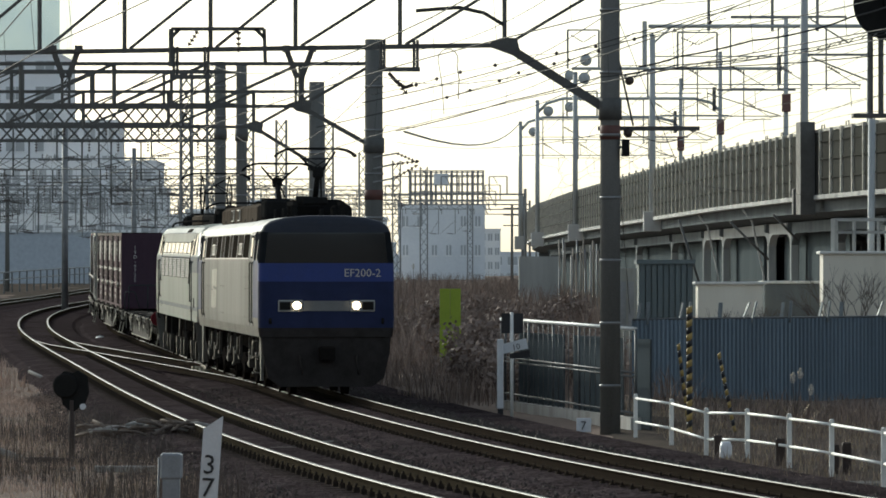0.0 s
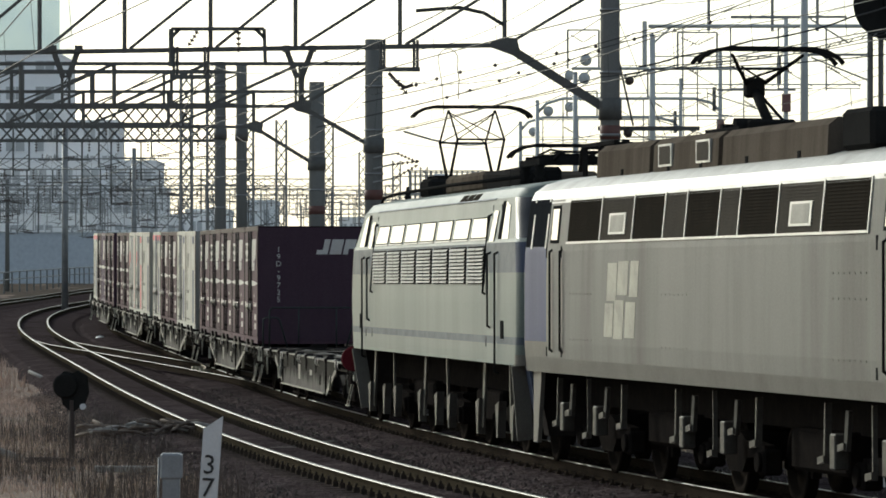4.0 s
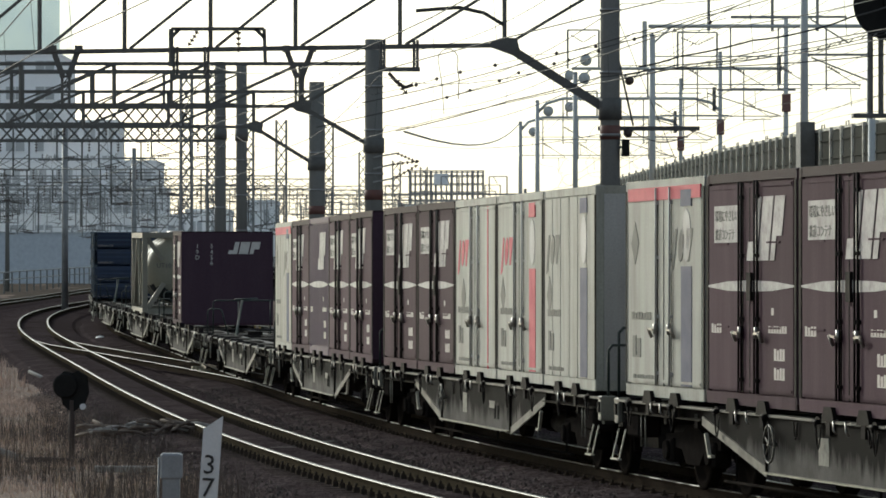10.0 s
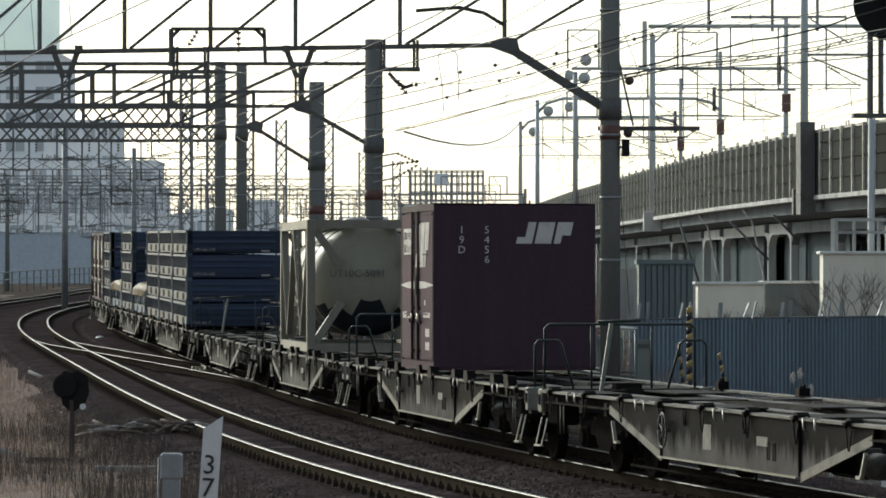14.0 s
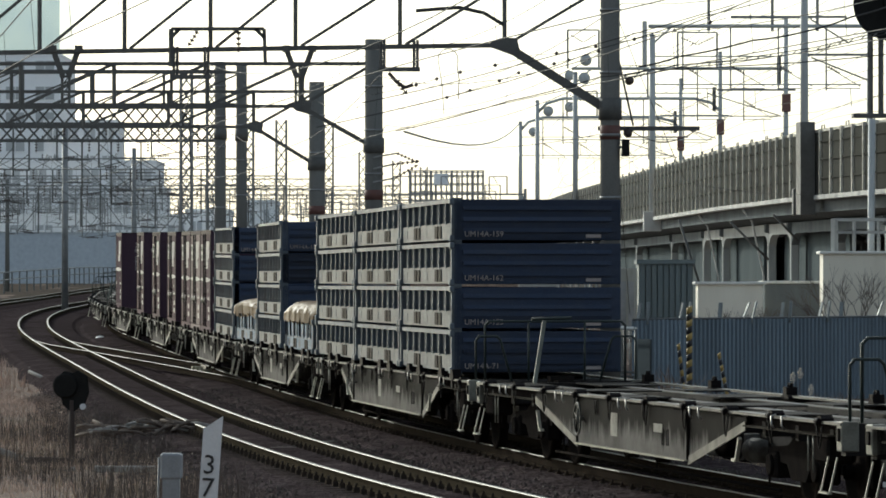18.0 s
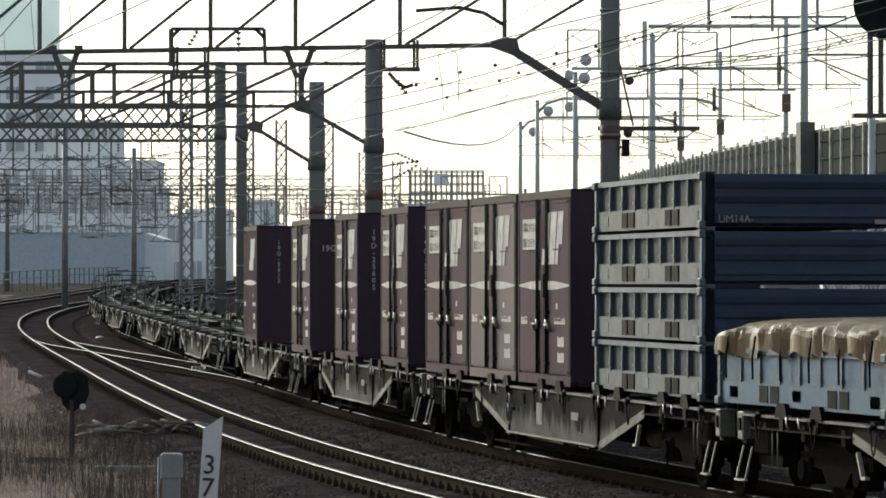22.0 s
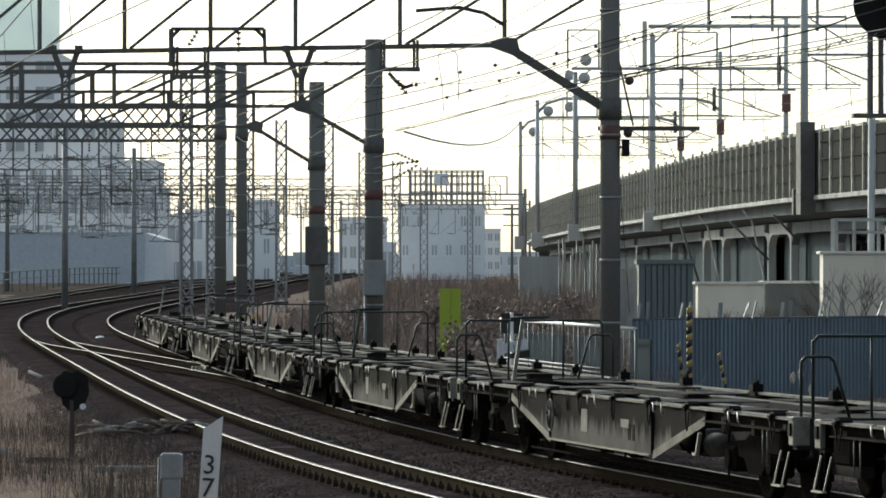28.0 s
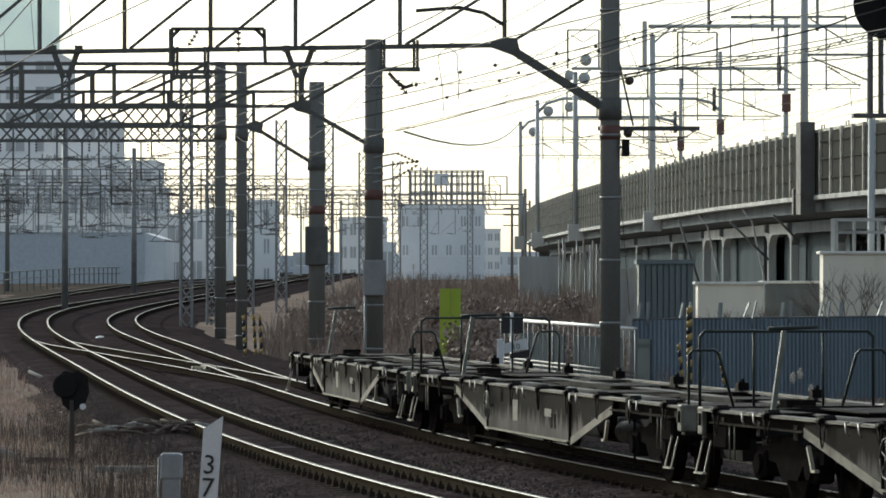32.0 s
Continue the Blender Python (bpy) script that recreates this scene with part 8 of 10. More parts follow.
def viaduct():
    v = thing("viaduct", None, "curving concrete railway viaduct with grey panelled sound walls", "viaduct")
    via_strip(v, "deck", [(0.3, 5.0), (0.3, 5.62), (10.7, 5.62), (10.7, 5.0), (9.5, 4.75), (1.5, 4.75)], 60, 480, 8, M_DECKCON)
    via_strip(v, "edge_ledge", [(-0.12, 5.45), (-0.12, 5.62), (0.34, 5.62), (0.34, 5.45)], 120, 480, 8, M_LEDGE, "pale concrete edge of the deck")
    via_strip(v, "wall_core", [(0.10, 5.62), (0.10, 7.98), (0.18, 7.98), (0.18, 5.62)], 60, 480, 8, M_PANEL)
    via_strip(v, "wall_core", [(10.4, 5.62), (10.4, 7.98), (10.5, 7.98), (10.5, 5.62)], 60, 480, 8, M_PANEL)
    via_strip(v, "wall_coping", [(0.02, 7.96), (0.02, 8.06), (0.22, 8.06), (0.22, 7.96)], 60, 480, 8, M_PANELPOST)
    # panels between posts
    bm = bmesh.new()
    prof = [(0.06, 5.66), (0.0, 5.66)]
    for z in (6.2, 6.9, 7.55):
        prof += [(0.0, z), (-0.05, z), (-0.05, z + 0.06), (0.0, z + 0.06)]
    prism(bm, prof + [(0.0, 7.92), (0.06, 7.92)], "y", -0.92, 0.92)
    bmesh.ops.recalc_face_normals(bm, faces=bm.faces)
    panel = shared("wall_panel", bm, M_PANEL)
    bm = bmesh.new()
    box(bm, -0.09, 0.06, -0.055, 0.055, 5.45, 8.06)
    post = shared("wall_post", bm, M_PANELPOST)
    y = 148.0
    n = 0
    while y < 395 and n < 235:
        p, t, nn = via_point(y)
        m = Matrix((nn, t, Vector((0, 0, 1)))).transposed().to_4x4()
        m.translation = p
        share("wall_post", post, v, m)
        p2, _, _ = via_point(y + 1.0 * t.y)
        m2 = m.copy()
        m2.translation = p2
        share("wall_panel", panel, v, m2)
        y += 2.0 * t.y
        n += 1
    # small handrail loops on the coping
    y = 150
    while y < 260:
        p, t, nn = via_point(y)
        bm = bmesh.new()
        a = p + Vector((0, 0, 8.05))
        path_tube(bm, [a, a + Vector((0, 0, 0.14)), a + t * 0.5 + Vector((0, 0, 0.14)), a + t * 0.5], 0.025, 6)
        part("lifting_loop", bm, M_GALV, v)
        y += 4.5
    # dark relay box where a mast stands
    p, t, nn = via_point(179.0, -0.35)
    bm = bmesh.new()
    m = Matrix((nn, t, Vector((0, 0, 1)))).transposed().to_4x4()
    m.translation = p
    box(bm, -0.25, 0.3, -0.45, 0.45, 4.9, 8.35, m=m)
    part("mast_bracket", bm, M_GALVDARK, v)
    # piers: two columns and an arched cross head each
    for y in (66, 84, 102, 120, 136, 150, 160, 171, 180, 191.3, 198, 214.5, 223.5, 240, 262, 288, 318, 350, 385):
        p, t, nn = via_point(y)
        m = Matrix((nn, t, Vector((0, 0, 1)))).transposed().to_4x4()
        m.translation = p
        bm = bmesh.new()
        prism(bm, [(0.9, 4.76), (10.2, 4.76), (10.2, 4.45), (9.6, 4.35), (8.9, 4.2), (8.7, 4.1), (2.1, 4.1), (1.9, 4.2), (1.2, 4.35), (0.9, 4.45)], "y", -0.2, 0.2, m=m)
        part("cross_head", bm, M_DECKCON, v)
        for o in (1.2, 5.2, 9.2):
            bm = bmesh.new()
            k = 0.17 if o < 2 else 0.3
            box(bm, o - k, o + k, -k, k, -1.2, 4.4, m=m, bev=0.04)
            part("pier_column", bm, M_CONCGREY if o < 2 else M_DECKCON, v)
    # arched beams from column to column along the near edge
    ys = (120, 136, 150, 160, 171, 180, 191.3, 198, 214.5, 223.5, 240, 262, 288, 318, 350)
    for ya, yb in zip(ys[:-1], ys[1:]):
        pa, pb = via_point(ya, 1.2)[0], via_point(yb, 1.2)[0]
        t = (pb - pa).normalized()
        L = (pb - pa).length
        m = Matrix((Vector((t.y, -t.x, 0)), t, Vector((0, 0, 1)))).transposed().to_4x4()
        m.translation = pa
        bm = bmesh.new()
        prism(bm, [(0.0, 4.76), (L, 4.76), (L, 3.55), (L - 0.22, 3.95), (L - 0.6, 4.2), (L - 1.2, 4.32), (1.2, 4.32), (0.6, 4.2), (0.22, 3.95), (0.0, 3.55)], "x", -0.15, 0.15, m=m)
        bmesh.ops.recalc_face_normals(bm, faces=bm.faces)
        part("arched_beam", bm, M_CONCGREY if 190 < ya < 220 else M_DECKCON, v)
    # infill walls in the arches, one doorway open; past 240 added to hide sky
    for ya, yb in ((180.6, 191.0), (191.6, 197.7), (204.2, 214.2), (214.8, 223.2), (223.8, 239.7), (240.3, 261.7), (262.3, 287.7), (288.3, 317.7), (318.3, 349.7), (350.3, 384.7)):
        pa, pb = via_point(ya, 1.75)[0], via_point(yb, 1.75)[0]
        bm = bmesh.new()
        bar(bm, pa + Vector((0, 0, 1.6)), pb + Vector((0, 0, 1.6)), 0.12, 5.6)
        part("infill_wall", bm, M_INFILL, v, "dark infill wall set back in an arch, shade in its colour")
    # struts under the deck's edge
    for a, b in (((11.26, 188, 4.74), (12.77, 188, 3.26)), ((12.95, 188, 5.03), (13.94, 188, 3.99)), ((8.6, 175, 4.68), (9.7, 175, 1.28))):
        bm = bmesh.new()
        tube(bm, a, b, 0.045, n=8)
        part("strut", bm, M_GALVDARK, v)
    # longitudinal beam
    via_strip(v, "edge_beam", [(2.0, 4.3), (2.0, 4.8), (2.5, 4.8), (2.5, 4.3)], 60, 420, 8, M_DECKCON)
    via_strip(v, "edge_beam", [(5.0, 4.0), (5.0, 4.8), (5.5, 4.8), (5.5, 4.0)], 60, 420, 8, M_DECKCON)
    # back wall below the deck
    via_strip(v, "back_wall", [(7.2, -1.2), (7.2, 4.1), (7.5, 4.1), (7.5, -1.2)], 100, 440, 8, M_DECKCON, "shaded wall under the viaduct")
    # bent drain pipes
    bm0 = None
    for y in (166, 199, 216):
        p, t, nn = via_point(y)
        bm = bmesh.new()
        path_tube(bm, [p + Vector((0.1, 0, 5.4)), p + nn * 0.5 + Vector((0, 0, 4.9)), p + nn * 1.0 + Vector((0, 0, 2.6)), p + nn * 1.0 + Vector((0, 0, -0.8))], 0.04, 8)
        part("drain_pipe", bm, M_CONCLIGHT, v)
    # catenary portals: near mast, far mast and a beam between, with arms and hung gear
    for d, xn, zn, xf, zf, zb, curved, box_z in ((181.0, 13.65, 16.0, 24.5, 16.0, 15.0, False, None), (238.0, 10.4, 14.6, 21.2, 15.6, 15.1, False, None),
                                                 (292.0, 8.06, 15.1, 20.9, 18.5, 15.4, False, 13.3), (337.0, 6.64, 15.1, 19.5, 18.5, 15.3, True, 13.3), (367.0, 5.93, 14.6, 18.2, 17.9, 15.0, True, 13.0)):
        pr = thing("viaduct_mast_portal", None, "pale steel catenary portal standing on the viaduct", "gantry", "viaduct portals")
        r = 0.16 if d < 200 else 0.17
        for x, zt in ((xn, zn), (xf, zf)):
            bm = bmesh.new()
            tube(bm, (x, d, 5.2), (x, d, zt), r, r * 0.85, 14)
            part("mast", bm, M_GALVPALE, pr)
            bm = bmesh.new()
            lathe(bm, [(r * 1.02, zt), (r * 0.6, zt + 0.10), (0.02, zt + 0.12)], (x, d, 0), 12)
            part("mast_cap", bm, M_GALVPALE, pr)
        bm = bmesh.new()
        box(bm, xn - 0.45, xn + 0.45, d - 0.4, d + 0.4, 4.9, 5.9, bev=0.04)
        part("mast_base", bm, M_CONCLIGHT if d > 200 else M_GALVDARK, pr)
        bm = bmesh.new()
        if curved:
            w = xf - xn
            path_tube(bm, [(xn, d, zb - 1.0), (xn + 0.05 * w, d, zb - 0.35), (xn + 0.14 * w, d, zb), (xn + 0.86 * w, d, zb), (xn + 0.95 * w, d, zb - 0.3), (xf, d, zb - 0.9)], 0.11, 10)
        else:
            tube(bm, (xn - 0.2, d, zb), (xf, d, zb), 0.10, n=10)
            tube(bm, (xn, d, zb - 0.9), (xn + 1.0, d, zb), 0.05, n=8)
        part("cross_beam", bm, M_GALVPALE, pr)
        if d > 200:
            for k, dz in enumerate((-1.5, -2.9)):
                bm = bmesh.new()
                tube(bm, (xn, d, zb + dz), (xn + (xf - xn) * (0.96 if k else 0.6), d, zb + dz), 0.035, n=6)
                part("lower_tie", bm, M_GALVPALE, pr)
            for k, u in enumerate((0.14, 0.36, 0.58, 0.8)):
                x = xn + (xf - xn) * u
                bm = bmesh.new()
                bar(bm, (x, d, zb), (x, d, zb - 3.2), 0.06)
                bar(bm, (x, d, zb - 3.1), (x + 1.7, d, zb - 3.1), 0.045)
                bar(bm, (x, d, zb - 2.0), (x + 1.7, d, zb - 3.0), 0.04)
                bar(bm, (x + 1.2, d, zb - 3.1), (x + 1.25, d, zb - 4.0), 0.035)
                part("cantilever_arm", bm, M_GALV, pr)
                bm = bmesh.new()
                insulator(bm, (x + 0.1, d, zb - 2.0), (x + 0.7, d, zb - 2.35), 5, 0.08)
                part("insulator", bm, M_PORCELAIN, pr)
        if box_z:
            bm = bmesh.new()
            box(bm, xf - 0.27, xf + 0.27, d - 0.45, d - 0.1, box_z - 0.55, box_z + 0.55, bev=0.03)
            part("tension_weight", bm, M_RUSTBOX, pr, "rust-red tension weight on the mast")
            bm = bmesh.new()
            bar(bm, (xf - 4.2, d, zf - 4.4), (xf + 0.6, d, zf - 4.4), 0.10, 0.12)
            bar(bm, (xf - 0.3, d, zf - 6.0), (xf - 4.8, d, zf - 4.6), 0.07)
            part("feeder_arm", bm, M_GALV, pr)
            bm = bmesh.new()
            box(bm, xf - 0.55, xf - 0.3, d - 0.2, d + 0.1, zf - 4.1, zf - 2.4, bev=0.03)
            part("mast_bracket", bm, M_GALVDARK, pr)
        for x0, x1, top in {292.0: ((7.6, 9.5, 17.75), (14.3, 16.7, 17.6)), 337.0: ((12.0, 14.4, 17.4),), 367.0: ((9.5, 11.8, 17.0),)}.get(d, ()):
            bm = bmesh.new()
            for a_, b_ in (((x0, zb), (x0, top)), ((x0, top), (x1, top)), ((x1, top), (x1, zb))):
                bar(bm, (a_[0], d, a_[1]), (b_[0], d, b_[1]), 0.09)
            part("wire_frame", bm, M_GALV, pr)
            bm = bmesh.new()
            insulator(bm, (x0 + 0.2, d, top - 0.3), ((x0 + x1) / 2, d, top - 0.75), 6, 0.08)
            insulator(bm, (x1 - 0.2, d, top - 0.3), ((x0 + x1) / 2, d, top - 0.75), 6, 0.08)
            part("insulator", bm, M_PORCELAIN, pr)
        for x, z in {292.0: ((8.6, 14.8), (8.7, 15.9)), 337.0: ((7.4, 14.4), (8.9, 14.7), (8.9, 16.9)), 367.0: ((6.9, 13.9),)}.get(d, ()):
            bm = bmesh.new()
            lathe(bm, [(0.05, -0.12), (0.36, -0.08), (0.36, 0.08), (0.05, 0.12)], (x, d - 0.3, z), 18, "y")
            part("tension_wheel", bm, M_GALVPALE, pr)
    # tall posts rising from the second portal's beam, and the twin post at its foot
    hp = thing("beam_posts", None, "slim steel posts standing on a portal beam", "post")
    for x in (13.2, 16.36, 18.6):
        bm = bmesh.new()
        bar(bm, (x, 238, 14.85), (x, 238, 18.4), 0.11)
        part("post", bm, M_GALV, hp)
    bm = bmesh.new()
    bar(bm, (10.02, 238, 13.0), (10.02, 238, 15.35), 0.22, 0.12)
    part("twin_post", bm, M_GALVPALE, hp)
    bm = bmesh.new()
    bar(bm, (14.3, 238, 15.55), (18.3, 238, 15.55), 0.14)
    part("upper_beam", bm, M_GALV, hp)
    # feeder arms on the tall near mast
    for z, l in ((10.97, 2.4), (12.4, 1.6)):
        am = thing("feeder_arm", None, "steel arm carrying feeders beside a viaduct mast", "bracket", "feeder arms")
        bm = bmesh.new()
        bar(bm, (13.65, 181, z), (13.65 + l, 181, z), 0.08, 0.09)
        bar(bm, (13.9, 181, z - 0.1), (13.65 + l + 0.1, 181, z - 1.0), 0.06)
        part("arm", bm, M_GALV, am)
    for o, z in ((2.4, 10.4), (2.4, 11.6), (6.6, 10.4), (6.6, 11.6), (0.2, 13.4), (8.6, 13.2), (4.6, 12.4), (4.6, 14.0), (1.0, 14.4), (3.2, 15.0), (6.0, 15.2), (7.6, 13.9), (9.8, 14.8), (1.6, 9.4), (5.4, 9.6)):
        pts = []
        for i, y in enumerate(range(60, 480, 8)):
            p, t, nn = via_point(y, o)
            pts.append((p.x, p.y, z - 0.35 * math.sin(math.pi * ((y - 60) % 50) / 50) ** 2))
        wire(pts, 0.013, "overhead wire above the viaduct tracks")


viaduct()
# ---- fences, posts and small things beside the line ----
M_SHEET = mat("blue_grey_steel_sheet", (0.21, 0.262, 0.312), 0.55, dirt=(0.15, 0.178, 0.208), dirt_amount=0.6, scale=1.3, streak=True, vary=0.1, spec=0.1)
M_SHEDWALL = mat("shed_steel_sheet", (0.115, 0.15, 0.163), 0.6, dirt=(0.065, 0.075, 0.082), dirt_amount=0.5, scale=1.0, streak=True)
M_WHITEPAINT = mat("white_tube_paint", (0.78, 0.78, 0.76), 0.4, dirt=(0.45, 0.42, 0.38), dirt_amount=0.3, scale=6)
M_FENCEGREY = mat("grey_fence_paint", (0.075, 0.082, 0.086), 0.5, dirt=(0.18, 0.18, 0.18), dirt_amount=0.5, scale=4)
M_WALLCON = mat("stained_kerb_concrete", (0.36, 0.35, 0.33), 0.9, dirt=(0.15, 0.13, 0.11), dirt_amount=0.7, scale=2.0, streak=True)
M_YELLOW = mat("warning_yellow", (0.40, 0.28, 0.09), 0.6, dirt=(0.25, 0.17, 0.06), dirt_amount=0.5, scale=8)
M_LIME = mat("lime_green_sheet", (0.34, 0.44, 0.07), 0.7, spec=0.05, dirt=(0.25, 0.34, 0.06), dirt_amount=0.5, scale=2)
M_SIGN = mat("white_sign_enamel", (0.66, 0.68, 0.72), 0.4, dirt=(0.45, 0.45, 0.46), dirt_amount=0.4, scale=5)
M_INK = mat("black_sign_paint", (0.02, 0.02, 0.025), 0.5)
M_STAKE = mat("dark_timber_stake", (0.05, 0.035, 0.03), 0.85)
M_BOXGREY = mat("grey_box_paint", (0.24, 0.26, 0.29), 0.45, dirt=(0.14, 0.14, 0.15), dirt_amount=0.4, scale=5)


M_STUB = mat("weathered_stub_steel", (0.20, 0.225, 0.24), 0.6, dirt=(0.10, 0.11, 0.115), dirt_amount=0.7, scale=5)


def sheet_fence(x0, y0, x1, y1, z0, z1, name_label):
    f = thing("sheet_fence", None, name_label, "fence", "sheet fences")
    a, b = Vector((x0, y0, 0)), Vector((x1, y1, 0))
    t = (b - a).normalized()
    n = Vector((t.y, -t.x, 0))
    L = (b - a).length
    m = Matrix((t, -n, Vector((0, 0, 1)))).transposed().to_4x4()
    m.translation = a
    k = max(1, round(L / 0.75))
    w = L / k
    prof = []
    for i in range(4):
        u = w * i / 4
        prof += [(u, 0.0), (u + w * 0.10, 0.0), (u + w * 0.12, -0.07), (u + w * 0.23, -0.07)]
    prof += [(w, 0.0)]
    out = prof + [(x, y + 0.01) for x, y in reversed(prof)]
    bm = bmesh.new()
    prism(bm, out, "z", z0, z1)
    me = shared("corrugated_sheet", bm, M_SHEET)
    for i in range(k):
        share("corrugated_sheet", me, f, m @ Matrix.Translation((w * i, 0, 0.012 * (i % 2))))
    bm = bmesh.new()
    tube(bm, m @ Vector((0, -0.03, z1 + 0.02)), m @ Vector((L, -0.03, z1 + 0.02)), 0.03, n=8)
    part("top_rail", bm, M_FENCEGREY, f)
    for i in range(int(L / 1.6) + 1):
        bm = bmesh.new()
        p = m @ Vector((1.6 * i + 0.4 + 0.25 * (i % 3), 0.08, 0))
        lean = (0.05, 0.09, 0.03, 0.16)[i % 4]
        bar(bm, (p.x, p.y, z0), (p.x, p.y, z1), 0.06)
        bar(bm, (p.x, p.y, z1), (p.x + lean, p.y + 0.04, z1 + 0.40), 0.10, 0.03)
        part("fence_post", bm, M_STUB, f)
        if i % 4 != 2:
            bm = bmesh.new()
            bar(bm, (p.x + 0.2, p.y, z1 - 0.1), (p.x + 0.2 + lean * 0.8, p.y + 0.04, z1 + 0.43), 0.09, 0.03)
            part("post_stub", bm, M_STUB, f)


sheet_fence(4.42, 112.0, 12.6, 124.0, -0.95, 1.48, "blue-grey corrugated steel sheet fence")
sheet_fence(12.6, 124.0, 23.0, 118.0, -0.95, 1.50, "blue-grey corrugated steel sheet fence further along")


M_BACKSHEET = mat("dull_slate_sheet", (0.075, 0.090, 0.100), 0.8, dirt=(0.05, 0.055, 0.06), dirt_amount=0.6, scale=1.2, streak=True, spec=0.0)


def bar_fence():
    f = thing("bar_fence", None, "grey vertical-bar railing on a stained concrete kerb wall", "fence")
    a, b = Vector((3.60, 89.5, 0)), Vector((1.25, 103.5, 0))
    n = 26
    bm = bmesh.new()
    t = (b - a).normalized()
    nn = Vector((t.y, -t.x, 0))
    for (o0, o1, z0, z1) in ((-0.1, 0.1, -0.95, -0.16),):
        ps = [a + nn * o0, a + nn * o1, b + nn * o1, b + nn * o0]
        prism(bm, [(p.x, p.y) for p in ps], "z", z0, z1)
    part("kerb_wall", bm, M_WALLCON, f, "stained concrete kerb wall")
    for z, r in ((1.50, 0.035), (0.68, 0.022), (0.60, 0.02), (-0.08, 0.022)):
        bm = bmesh.new()
        tube(bm, a + Vector((0, 0, z)), b + Vector((0, 0, z + 0.08)), r, n=8)
        part("rail", bm, M_WHITEPAINT if z > 1.0 else M_FENCEGREY, f)
    for i in range(n + 1):
        p = a.lerp(b, i / n)
        bm = bmesh.new()
        r = 0.026 if i % 5 == 0 else 0.010
        tube(bm, (p.x, p.y, -0.2), (p.x, p.y, 1.5 + 0.08 * i / n), r, n=8)
        part("post" if i % 5 == 0 else "upright_bar", bm, M_FENCEGREY, f)
    # sheeting behind part of the bars
    for u0, u1 in ((0.02, 0.12), (0.20, 0.55), (0.62, 0.98)):
        p, q = a.lerp(b, u0) + nn * 0.35, a.lerp(b, u1) + nn * 0.35
        bm = bmesh.new()
        bar(bm, (p.x, p.y, 0.45), (q.x, q.y, 0.45), 0.03, 1.7)
        part("back_sheet", bm, M_BACKSHEET, f)


bar_fence()


def white_railing():
    f = thing("white_railing", None, "white-painted two-rail tube railing beside the line", "railing")
    pts = [(3.44, 85.6), (3.90, 81.8), (4.22, 76.8), (4.80, 75.6), (5.26, 72.8), (5.66, 69.8), (6.05, 65.8), (6.5, 61.8), (7.0, 57.5)]
    zs = [0.30, 0.30, 0.28, 0.30, 0.30, 0.30, 0.30, 0.30, 0.30]
    for i, ((x, y), z) in enumerate(zip(pts, zs)):
        bm = bmesh.new()
        box(bm, x - 0.036, x + 0.036, y - 0.036, y + 0.036, -0.9, z + 0.05, bev=0.010)
        lathe(bm, [(0.042, z + 0.05), (0.022, z + 0.08)], (x, y, 0), 10)
        part("post", bm, M_WHITEPAINT, f)
        if i:
            (xa, ya), za = pts[i - 1], zs[i - 1]
            for dz in (0.0, -0.42):
                bm = bmesh.new()
                tube(bm, (xa, ya, za + dz), (x, y, z + dz), 0.022, n=8)
                part("rail", bm, M_WHITEPAINT, f)


white_railing()


def striped_pole(a, b, r, n, label):
    p = thing("warning_pole", None, label, "warning pole", "striped poles")
    a, b = Vector(a), Vector(b)
    for i in range(n):
        bm = bmesh.new()
        c, d = a.lerp(b, i / n), a.lerp(b, (i + 1) / n)
        sl = Vector((0, 0, 0.0))
        tube(bm, c, d, r, n=12)
        # slanted band edge
        for v in bm.verts:
            v.co.z += 0.5 * (v.co.x - c.x)
        part("stripe", bm, M_YELLOW if i % 2 else M_INK, p)


striped_pole((4.55, 88.5, -0.8), (4.55, 88.5, 1.92), 0.055, 22, "yellow and black striped warning pole")
striped_pole((4.66, 90.0, -0.75), (4.42, 90.0, 1.22), 0.032, 16, "slanting striped guard on a guy wire")
striped_pole((5.50, 90.0, -0.55), (5.18, 90.0, 1.05), 0.032, 14, "slanting striped guard on a guy wire")

# lime-green sheet standing in the bushes
g = thing("green_panel", None, "lime-green sheet panel standing among dry bushes", "panel")
bm = bmesh.new()
box(bm, -0.09, 0.19, 129.9, 130.0, 0.35, 2.2)
part("wide_sheet", bm, M_LIME, g)
bm = bmesh.new()
box(bm, 0.20, 0.48, 129.95, 130.05, 0.25, 2.2)
part("narrow_sheet", bm, M_LIME, g)
for x in (-0.05, 0.44):
    bm = bmesh.new()
    bar(bm, (x, 130.1, -0.9), (x, 130.1, 2.15), 0.05)
    part("stake", bm, M_GALV, g)

# speed board with arm
s_ = thing("line_sign", None, "black and white lineside sign post with the number 10", "sign")
bm = bmesh.new()
tube(bm, (1.40, 97.5, -0.7), (1.40, 97.5, 1.76), 0.035, n=10)
part("post", bm, M_WHITEPAINT, s_)
bm = bmesh.new()
box(bm, 1.19, 1.63, 97.52, 97.55, 1.33, 1.74)
part("black_board", bm, M_INK, s_)
m = pose(1.40, 97.42, 1.05, 0, -10, 0)
bm = bmesh.new()
prism(bm, [(-0.19, -0.10), (0.32, -0.08), (0.32, 0.13), (-0.19, 0.10)], "y", -0.015, 0.015, m=m)
arm = part("white_arm", bm, M_SIGN, s_)
text_mesh("number", "10", 0.17, m @ pose(0.0, -0.02, -0.06, 90, 0, 0), M_INK, arm)
m = pose(1.40, 97.45, 0.98, 0, -4, 0)
bm = bmesh.new()
